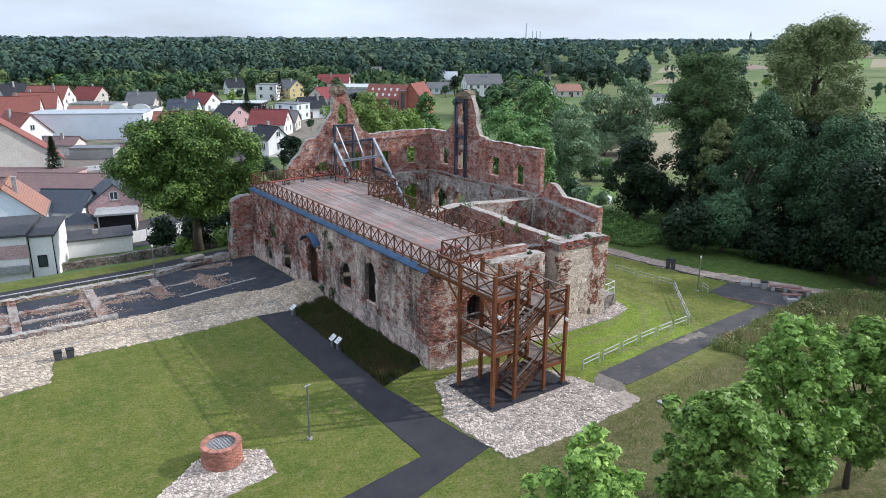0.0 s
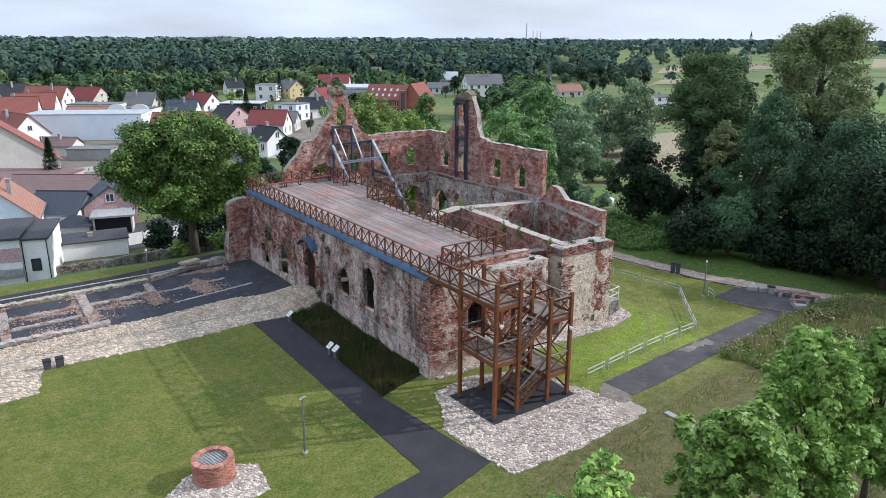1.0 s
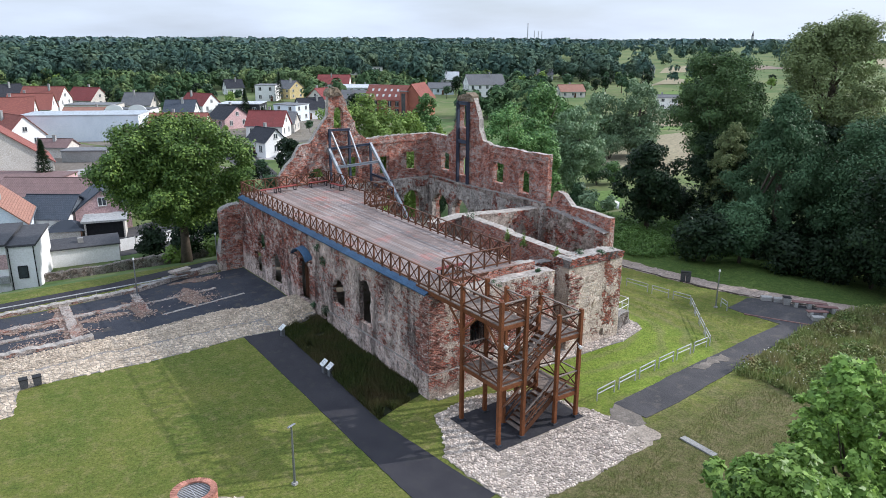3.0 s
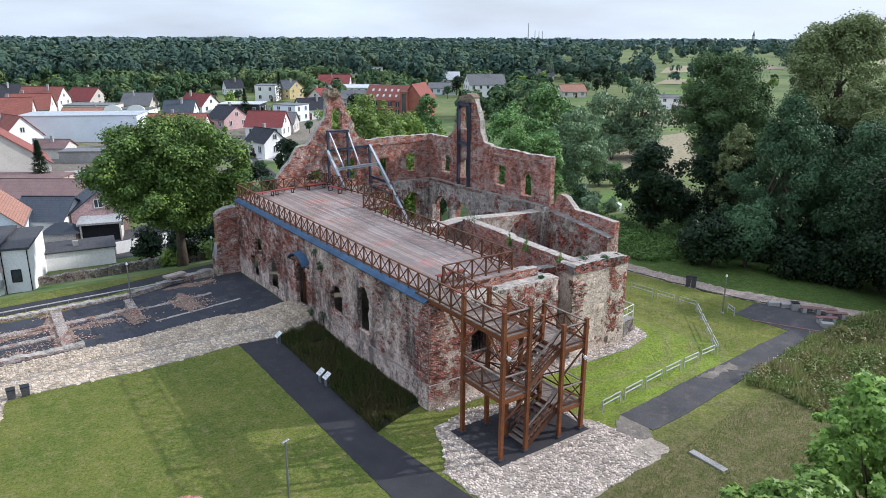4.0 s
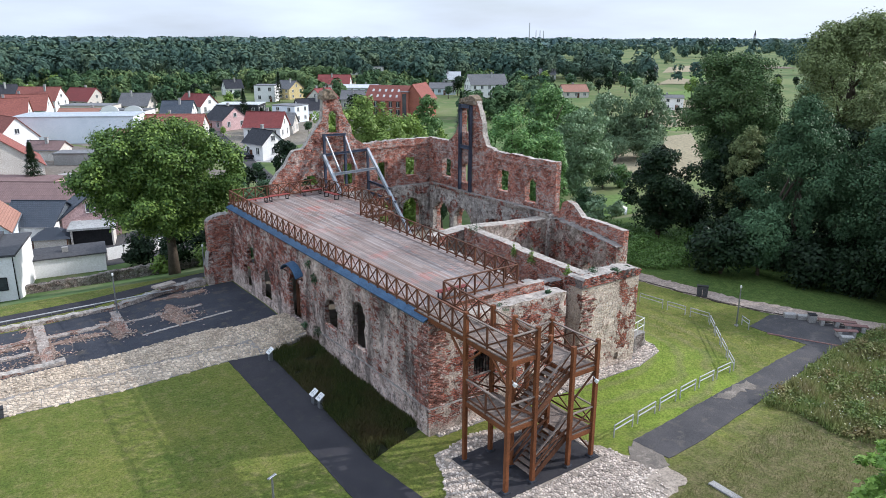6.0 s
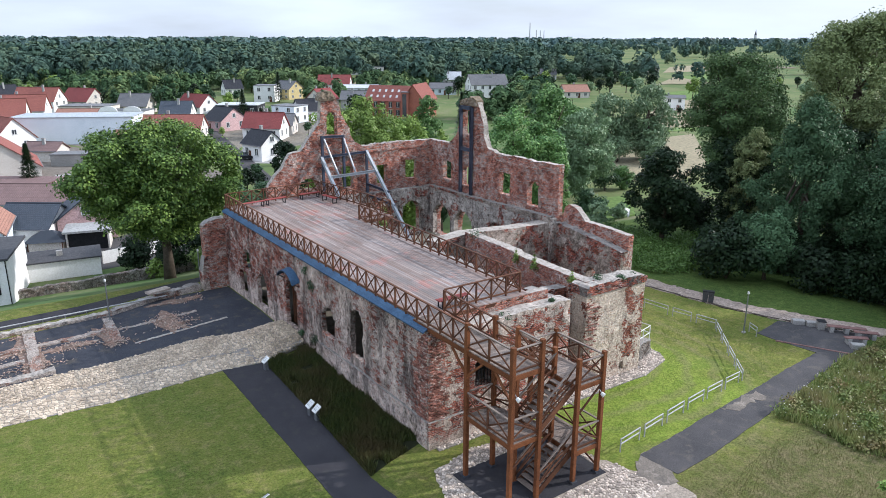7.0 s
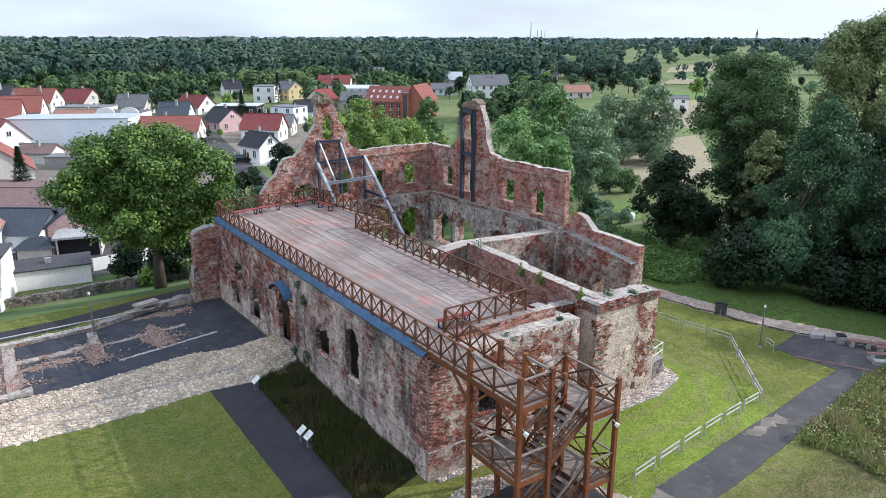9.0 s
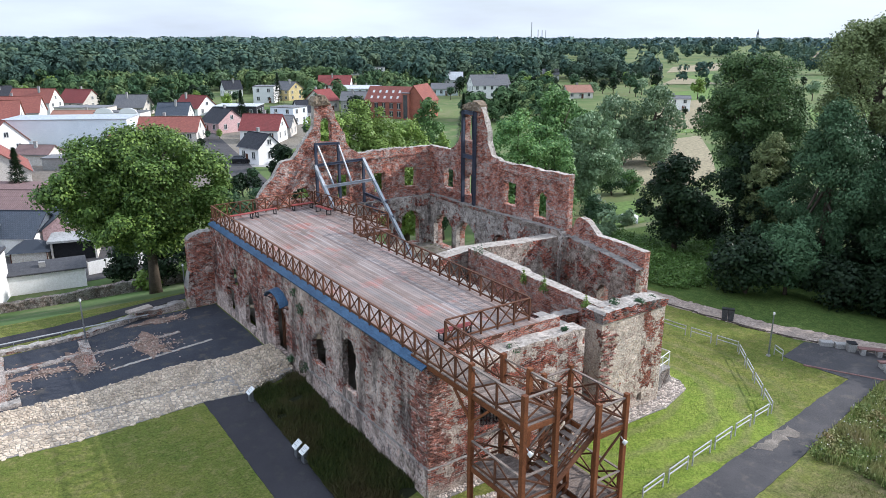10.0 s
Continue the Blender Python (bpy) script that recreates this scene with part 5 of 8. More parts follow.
def leaves(gen, middles, radii, count, size, squash=0.85, inner=0.35, droop=0.0, shape=0, mess=0.42, lift=0.4):
    """Leaf faces scattered through lobes: an array of count x corners x 3."""
    w = radii ** 2
    k = gen.choice(len(middles), count, p=w / w.sum())
    d = unit(gen.normal(size=(count, 3)))
    d[:, 2] = np.abs(d[:, 2]) * np.where(gen.random(count) < 0.72, 1, -1)
    r = radii[k] * (inner + (1.04 - inner) * gen.random(count) ** 0.45) * (1 + 0.5 * gen.random(count) ** 5)
    d = d * (0.72 + 0.6 * gen.random((len(middles), 3)))[k]
    p = middles[k] + d * r[:, None] * np.array([1, 1, squash])
    n = unit(unit(d) * 0.9 + np.array([0, 0, lift if shape else 0.95]) + gen.normal(size=(count, 3)) * mess)
    a = unit(np.cross(n, gen.normal(size=(count, 3))))
    if droop:
        a = unit(a * (1 - droop) + np.array([0, 0, -droop]) + gen.normal(size=(count, 3)) * 0.1)
        n = unit(np.cross(a, np.cross(n, a)))
    b = np.cross(n, a)
    s = size * (0.65 + 0.7 * gen.random(count))
    outline = ([(0, -0.5, 0.0), (0.60, 0.02, -0.08), (0.2, 0.2, 0.03), (0.0, 0.7, -0.06), (-0.2, 0.2, 0.03), (-0.60, 0.02, -0.08)],
               [(0, -0.55, 0.0), (0.36, 0.0, 0.06), (0, 0.6, -0.04), (-0.36, 0.0, 0.06)])[shape]
    out = np.stack([p + (b * u + a * v + n * h) * s[:, None] for u, v, h in outline], 1)
    return out


def lobes_of(gen, rx, rz, n, spread=0.62, lumps=0.42, full=2.0, taper=0.0):
    """Middles and radii of the lumps of a crown rx wide and rz high, about its own middle. full: 2 a ball, more a fuller crown; taper: how much narrower the top is than the foot."""
    u = gen.uniform(-1, 1, n)
    a = gen.random(n) * 2 * np.pi
    prof = (1 - np.abs(u) ** full) ** (1 / full) * (1 + taper * (0.35 - 0.65 * u))
    wave = 1 + 0.16 * np.sin(a * 3 + gen.random() * 6 + u * 2.5) + 0.10 * np.sin(a * 5 + gen.random() * 6 - u * 4)
    far = spread * prof * wave * gen.random(n) ** 0.42
    mid = np.stack([far * np.cos(a) * rx, far * np.sin(a) * rx, spread * u * rz * (0.9 + 0.2 * gen.random(n))], 1)
    rad = lumps * rx * (0.55 + 0.75 * gen.random(n))
    return mid, rad


def crown_mesh(name, seed, rx, rz, lumps, count, size, material, droop=0.0, shape=1, spread=0.66, lump=0.40, full=2.0, taper=0.0, mess=0.42):
    gen = np.random.default_rng(seed)
    mid, rad = lobes_of(gen, rx, rz, lumps, spread, lump, full, taper)
    mid[:, 2] *= np.where(mid[:, 2] < 0, 0.8, 1.0)
    lv = leaves(gen, mid, rad, count, size, droop=droop, shape=shape, mess=mess)
    return np_mesh(name, lv.reshape(-1, 3), lv.shape[1], material), mid


def trunk_geo(seed, h, r, mids, base):
    """A tapered trunk and limbs that reach into the lumps of the crown. mids are about the crown's middle at height base."""
    rng = random.Random(seed)
    g = Geo()
    bend = [(rng.uniform(-0.15, 0.15) * i * 0.3, rng.uniform(-0.15, 0.15) * i * 0.3) for i in range(5)]
    pts = [Vector((bend[i][0], bend[i][1], h * i / 4 - (0.3 if i == 0 else 0))) for i in range(5)]
    g.tube(pts, [r * 1.45, r, r * 0.88, r * 0.72, r * 0.4], 9)
    limbs = []
    for m in list(mids)[:9]:
        l = Geo()
        start = pts[2].lerp(pts[4], rng.random())
        end = Vector((m[0], m[1], m[2] + base))
        way = start.lerp(end, 0.5) + Vector((0, 0, -0.06 * (end - start).length))
        l.tube([start, way, end], [r * 0.42, r * 0.26, r * 0.08], 6)
        limbs.append(l)
    return g, limbs


def tree(x, y, z, h, rx, kind, seed, count, size, label, low=0.25, lumps=26, droop=0.0, shape=1, trunk=0.0, lump=0.40, spread=0.66, full=2.4, taper=0.0, mess=0.42):
    """One broadleaved tree, h high, its crown 2 rx wide and starting at low of the height."""
    o = thing("tree", label, "tree", pose(x, y, z))
    rz = h * (1 - low) / 2
    base = h - rz
    k = rx / (spread * 1.23 + lump)
    kz = max(0.4 * rz, rz - lump * k * 0.9) / (spread * 1.15)
    me, mids = crown_mesh("crown", seed, k * 1.0, kz * 1.0, lumps, count, size, LEAF[kind], droop, shape, spread * 1.12, lump * 1.0, full, taper, mess)
    c = new("crown", me)
    c.parent, c.matrix_basis = o, Matrix.Translation((0, 0, base))
    g, limbs = trunk_geo(seed, base + rz * 0.35, trunk or 0.03 * h, mids, base)
    g.made("trunk", M_BARK, parent=o, smooth=True)
    for l in limbs:
        l.made("limb", M_BARK, parent=o, smooth=True)
    return o


# the young maples close to the camera
for x, y, h, r, seed in ((-9.5, -22.4, 9.6, 2.0, 11), (-2.5, -21.6, 8.7, 2.6, 12), (3.0, -21.1, 9.7, 2.55, 13), (9.0, -21.1, 8.3, 2.65, 14)):
    tree(x, y, land(x, y), h, r, "maple", seed, 22000, 0.19, "young maple with bright green leaves beside the lane", low=0.10, lumps=230, shape=0, trunk=0.12, lump=0.13, spread=0.87, mess=0.62)
# the big lime by the west front
tree(-2.1, 41.4, land(-2.1, 41.4), 14.9, 8.3, "lime", 21, 100000, 0.24, "broad old lime tree with a dark rounded crown", low=0.2, lumps=300, trunk=0.42, lump=0.145, spread=0.85, full=2.8, mess=0.5)
# the great trees of the river meadow
BIG = [
    (58.3, 23.2, 21.8, 7.0, "oak", 34000, 0.38, "tall dark oak at the edge of the meadow"),
    (73.3, 18.0, 26.8, 7.6, "olive", 26000, 0.42, "tall olive-green ash with a loose crown"),
    (68.2, 11.6, 19.0, 5.0, "olive", 16000, 0.42, "olive-green tree beside the tall ash"),
    (52.6, 17.6, 13.6, 2.8, "olive", 9000, 0.34, "slender yellowish tree below the oak"),
    (50.8, 10.3, 16.9, 5.2, "willow", 30000, 0.34, "wide green willow with hanging twigs"),
    (53.1, 2.0, 15.8, 6.4, "willow", 22000, 0.36, "broad green tree behind the willow"),
    (42.4, 8.4, 6.4, 3.2, "willow", 9000, 0.30, "low leafy green tree at the foot of the willow"),
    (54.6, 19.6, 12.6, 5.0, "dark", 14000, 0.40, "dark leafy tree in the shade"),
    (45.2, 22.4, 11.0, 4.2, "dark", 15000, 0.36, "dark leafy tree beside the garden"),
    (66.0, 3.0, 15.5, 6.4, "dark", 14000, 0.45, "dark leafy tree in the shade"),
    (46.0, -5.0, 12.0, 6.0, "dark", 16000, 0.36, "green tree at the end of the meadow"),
    # the next four stand outside the view, added only to cast shade
    (50.0, -13.0, 12.5, 6.0, "mid", 8000, 0.50, "unseen broad green tree added to shade the meadow"),
    (60.0, -5.5, 13.5, 5.5, "mid", 8000, 0.50, "unseen broad green tree added to shade the meadow"),
    (57.0, -9.5, 14.0, 6.5, "mid", 9000, 0.50, "unseen broad green tree added to shade the meadow"),
    (63.0, -18.0, 15.0, 7.0, "mid", 8000, 0.55, "unseen broad green tree added to shade the meadow"),
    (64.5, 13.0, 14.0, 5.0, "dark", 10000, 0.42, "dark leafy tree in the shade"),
    (61.0, 49.8, 15.3, 5.2, "grey", 15000, 0.38, "grey-green willow behind the ruin"),
    (59.5, 56.6, 18.8, 4.4, "fresh", 10000, 0.44, "tall green poplar-like tree behind the ruin"),
    (67.0, 60.3, 15.6, 4.4, "fresh", 9000, 0.44, "green leafy tree behind the ruin"),
    (104.0, 74.6, 16.1, 6.8, "grey", 9000, 0.55, "grey-green willow by the field"),
    (99.0, 81.0, 13.8, 6.4, "grey", 8000, 0.55, "grey-green willow by the field"),
    (42.0, 44.0, 15.4, 4.8, "fresh", 13000, 0.36, "round green tree behind the east wall"),
    (47.0, 42.5, 12.8, 3.4, "fresh", 8000, 0.36, "round green tree behind the east wall"),
    (51.0, 50.0, 13.8, 4.2, "fresh", 8000, 0.40, "green leafy tree behind the ruin"),
    (22.6, 46.5, 17.4, 5.4, "bright", 22000, 0.32, "light green lime behind the north wall"),
    (17.4, 45.5, 16.0, 3.8, "bright", 12000, 0.36, "light green lime behind the north wall"),
    (28.0, 47.5, 15.6, 3.8, "bright", 12000, 0.36, "light green lime behind the north wall"),
    (48.4, 74.0, 16.0, 3.4, "fresh", 8000, 0.40, "green tree among the houses"),
    (39.3, 56.3, 12.8, 2.4, "bright", 5000, 0.36, "light green tree behind the ruin"),
    (35.5, 51.0, 11.0, 3.0, "mid", 6000, 0.36, "green tree behind the ruin"),
]
for i, (x, y, h, r, kind, count, size, label) in enumerate(BIG):
    near = math.hypot(x - 20, y) < 58
    tree(x, y, land(x, y), h, r, kind, 40 + i, int(count * (1.9 if kind in ("oak", "olive", "willow") else 1.3 if near else 1.0)), size * (0.62 if kind in ("oak", "olive", "willow") else 0.76 if near else 0.92), label, low=0.30 if kind in ("oak", "olive") and h > 20 else 0.02, lumps=110,
         droop=0.45 if kind == "grey" or h == 16.9 else 0.0, trunk=0.022 * h, lump=0.24, spread=0.80, full=3.0 if kind == "oak" else 2.5, taper=0.75 if h == 16.9 else 0.0)


def bush(x, y, h, r, kind, seed, count, size, label):
    o = thing("bush", label, "bush", pose(x, y, land(x, y)))
    me, mids = crown_mesh("foliage", seed, r / 1.0, h / 2.0, 14, count, size, LEAF[kind], 0.0, 1, 0.62, 0.38)
    c = new("foliage", me)
    c.parent, c.matrix_basis = o, Matrix.Translation((0, 0, h * 0.42))
    for m in mids[:6]:
        g = Geo()
        g.tube([(0, 0, -0.2), (m[0] * 0.5, m[1] * 0.5, h * 0.3), (m[0], m[1], m[2] + h * 0.42)], [0.06, 0.04, 0.015], 5)
        g.made("stem", M_BARK, parent=o)


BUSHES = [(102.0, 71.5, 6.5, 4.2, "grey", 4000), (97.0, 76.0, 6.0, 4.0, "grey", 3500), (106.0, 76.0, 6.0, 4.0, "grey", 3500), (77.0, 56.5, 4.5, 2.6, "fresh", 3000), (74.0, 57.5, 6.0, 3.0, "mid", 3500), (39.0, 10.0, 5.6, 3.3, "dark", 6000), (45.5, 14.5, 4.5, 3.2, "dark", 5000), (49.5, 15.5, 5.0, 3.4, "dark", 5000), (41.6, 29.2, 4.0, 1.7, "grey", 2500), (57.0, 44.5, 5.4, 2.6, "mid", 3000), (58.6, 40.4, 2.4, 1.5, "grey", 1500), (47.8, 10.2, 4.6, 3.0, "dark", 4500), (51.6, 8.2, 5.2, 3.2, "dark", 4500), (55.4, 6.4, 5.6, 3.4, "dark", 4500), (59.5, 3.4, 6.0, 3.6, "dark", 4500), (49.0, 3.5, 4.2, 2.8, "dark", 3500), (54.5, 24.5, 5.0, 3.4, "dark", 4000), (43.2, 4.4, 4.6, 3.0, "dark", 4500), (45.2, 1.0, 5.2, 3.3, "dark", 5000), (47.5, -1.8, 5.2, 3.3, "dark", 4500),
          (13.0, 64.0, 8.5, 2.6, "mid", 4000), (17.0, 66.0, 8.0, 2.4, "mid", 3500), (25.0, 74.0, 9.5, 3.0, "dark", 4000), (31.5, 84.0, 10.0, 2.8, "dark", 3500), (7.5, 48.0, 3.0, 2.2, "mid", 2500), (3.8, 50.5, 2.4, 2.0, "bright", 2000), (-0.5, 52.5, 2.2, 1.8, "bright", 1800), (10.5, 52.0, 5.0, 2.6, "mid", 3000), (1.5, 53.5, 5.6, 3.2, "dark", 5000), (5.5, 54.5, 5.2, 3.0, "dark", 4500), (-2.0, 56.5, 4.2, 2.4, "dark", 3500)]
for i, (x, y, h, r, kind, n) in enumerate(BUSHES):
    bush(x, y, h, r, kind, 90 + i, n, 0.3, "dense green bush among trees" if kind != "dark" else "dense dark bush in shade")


# ---- spruces ----
def spruce(x, y, h, r, seed):
    o = thing("spruce", "dark green garden spruce", "conifer", pose(x, y, land(x, y)))
    gen = np.random.default_rng(seed)
    n = 3500
    t = gen.random(n) ** 0.75
    a = gen.random(n) * 2 * np.pi
    rad = r * (1 - t) * (0.55 + 0.5 * gen.random(n)) * (0.8 + 0.2 * np.sin(t * 60))
    p = np.stack([rad * np.cos(a), rad * np.sin(a), h * (0.06 + 0.94 * t) - rad * 0.25], 1)
    d = unit(np.stack([np.cos(a), np.sin(a), -0.35 + 0 * a], 1) + gen.normal(size=(n, 3)) * 0.2)
    s = np.cross(d, np.array([0, 0, 1.0])) * 0.5
    ln = 0.34 + 0.25 * gen.random(n)
    q = np.stack([p - s * 0.22, p + d * ln[:, None], p + s * 0.22], 1)
    c = new("needles", np_mesh("needles", q.reshape(-1, 3), 3, LEAF["dark"]))
    c.parent = o
    Geo().tube([(0, 0, -0.2), (0, 0, h * 0.95)], [0.16, 0.03], 7).made("trunk", M_BARK, parent=o)


for i, (x, y, h, r) in enumerate(((-7.5, 108.0, 8.5, 2.6), (63.0, 206.0, 9.0, 2.5), (93.0, 250.0, 12.0, 3.0), (83.5, 112.9, 13.0, 2.6), (60.0, 136.0, 8.0, 2.4))):
    spruce(x, y, h, r, 300 + i)

# ---- trees of the town, sharing a few crowns ----
shared = []
for k, (kind, rx, rz) in enumerate((("mid", 3.4, 3.6), ("dark", 3.8, 4.2), ("bright", 3.2, 3.4), ("grey", 3.8, 3.6), ("mid", 2.8, 4.4), ("dark", 3.0, 5.0))):
    me, mids = crown_mesh("crown", 500 + k, rx, rz, 20, 760, 0.9, LEAF[kind], 0.0, 1, 0.66, 0.38)
    g, limbs = trunk_geo(500 + k, 5.5, 0.2, mids, 5.6)
    for l in limbs:
        k0 = len(g.v)
        g.v += l.v
        g.f += [tuple(k0 + i for i in f) for f in l.f]
        g.mi += l.mi
    shared.append((me, g.mesh("trunk", M_BARK, smooth=True), kind))


def town_tree(x, y, s, k, a):
    o = thing("tree", {"mid": "green garden tree", "dark": "dark green garden tree", "bright": "light green garden tree", "grey": "grey-green garden tree"}[shared[k][2]] + " in the town", "tree", Matrix.LocRotScale((x, y, land(x, y) - 0.1), Euler((0, 0, a)), (s, s, s)), group="town trees")
    for name, me, z in (("crown", shared[k][0], 5.6), ("trunk", shared[k][1], 0)):
        c = new(name, me)
        c.parent, c.matrix_basis = o, Matrix.Translation((0, 0, z))


AHEAD = math.radians(34.45)
EYE = (-18.7, -28.6)


def polar(deg, r):
    """A point r metres from the middle of the path, deg degrees to the right of the way ahead."""
    t = AHEAD + math.radians(deg)
    return EYE[0] + r * math.sin(t), EYE[1] + r * math.cos(t)


# ---- the town ----
WALLS = {
    "W": surface("white render", (0.84, 0.83, 0.81), (0.74, 0.73, 0.71), 0.3, 6, 0.9, bump=0.004, rand=0.06),
    "C": surface("cream render", (0.64, 0.60, 0.54), (0.54, 0.50, 0.45), 0.3, 6, 0.9, bump=0.004, rand=0.06),
    "P": surface("dusty pink render", (0.56, 0.38, 0.37), (0.48, 0.33, 0.32), 0.3, 6, 0.9, bump=0.004),
    "L": surface("pale blue render", (0.72, 0.78, 0.83), (0.63, 0.69, 0.74), 0.25, 6, 0.85, bump=0.004),
    "B": surface("orange-red brick", (0.36, 0.135, 0.095), (0.28, 0.105, 0.08), 0.5, 8, 0.9, bump=0.006),
    "Y": surface("yellow render", (0.56, 0.45, 0.24), (0.48, 0.39, 0.2), 0.3, 6, 0.9, bump=0.004),
    "K": surface("black cladding", (0.035, 0.035, 0.042), (0.05, 0.05, 0.055), 0.4, 6, 0.6, bump=0.002),
    "G": surface("grey render", (0.36, 0.36, 0.35), (0.28, 0.28, 0.27), 0.3, 6, 0.9, bump=0.004),
}


def tiles(name, c0, c1, rough=0.75, pitch=0.32):
    """Roof tiles in rows down the slope, by the mesh's own places."""
    m, nt, b = mat(name, rough)
    uv = nd(nt, "UVMap").outputs[0]
    p = place_of(nt)
    br = nd(nt, "TexBrick", {"Vector": uv, "Color1": rgba(c0), "Color2": rgba(c1), "Mortar": rgba(tuple(v * 0.5 for v in c0)), "Scale": 1.0, "Mortar Size": 0.02, "Brick Width": 0.26, "Row Height": pitch})
    c = blend(nt, math_of(nt, "MULTIPLY", step(nt, noise_of(nt, p, 0.5, 6, 0.7), 0.5, 0.7), 0.5), br.outputs["Color"], tuple(v * 0.55 + 0.02 for v in c0))
    c = blend(nt, 0.5, c, blend(nt, noise_of(nt, p, 5, 4, 0.7), (0.32, 0.32, 0.32), (0.7, 0.7, 0.7)), "OVERLAY")
    nt.links.new(c, b.inputs["Base Color"])
    bump_to(nt, b, br.outputs["Fac"], 0.03)
    return m


ROOFS = {
    "R": tiles("red roof tiles", (0.36, 0.135, 0.105), (0.27, 0.10, 0.085)), "O": tiles("faded orange tiles", (0.42, 0.225, 0.165), (0.35, 0.185, 0.14)),
    "D": tiles("dark red tiles", (0.30, 0.085, 0.08), (0.24, 0.07, 0.065)), "B": tiles("brown roofing", (0.25, 0.165, 0.155), (0.21, 0.14, 0.13), pitch=0.9),
    "S": tiles("blue-grey tiles", (0.085, 0.10, 0.125), (0.065, 0.08, 0.10), 0.5), "K": tiles("anthracite tiles", (0.035, 0.037, 0.045), (0.05, 0.05, 0.058), 0.5),
    "G": tiles("grey roofing", (0.20, 0.20, 0.205), (0.16, 0.16, 0.165)), "F": tiles("flat roofing felt", (0.24, 0.245, 0.25), (0.19, 0.19, 0.195), pitch=1.2),
    "W": tiles("white sheet roofing", (0.62, 0.64, 0.66), (0.56, 0.58, 0.6), 0.5, 1.0), "L": tiles("pale sheet roofing", (0.50, 0.54, 0.57), (0.44, 0.48, 0.51), 0.5, 1.0),
}
M_GLASS = surface("dark window glass", (0.035, 0.042, 0.05), (0.05, 0.058, 0.066), 0.4, 2, 0.12, bump=0.0)
M_GLASS.node_tree.nodes["Principled BSDF"].inputs["Specular IOR Level"].default_value = 0.6
M_GUTTER = surface("grey gutter metal", (0.25, 0.25, 0.26), (0.2, 0.2, 0.21), 2, 10, 0.5, 0.4, bump=0.0)
NAMES = {"W": "white", "C": "cream", "P": "pink", "L": "pale blue", "B": "red brick", "Y": "yellow", "K": "black", "G": "grey"}
ROOFNAMES = {"R": "red tiled", "O": "orange tiled", "D": "dark red tiled", "B": "brown", "S": "blue-grey tiled", "K": "dark", "G": "grey", "F": "flat felt", "W": "white sheet", "L": "pale sheet"}


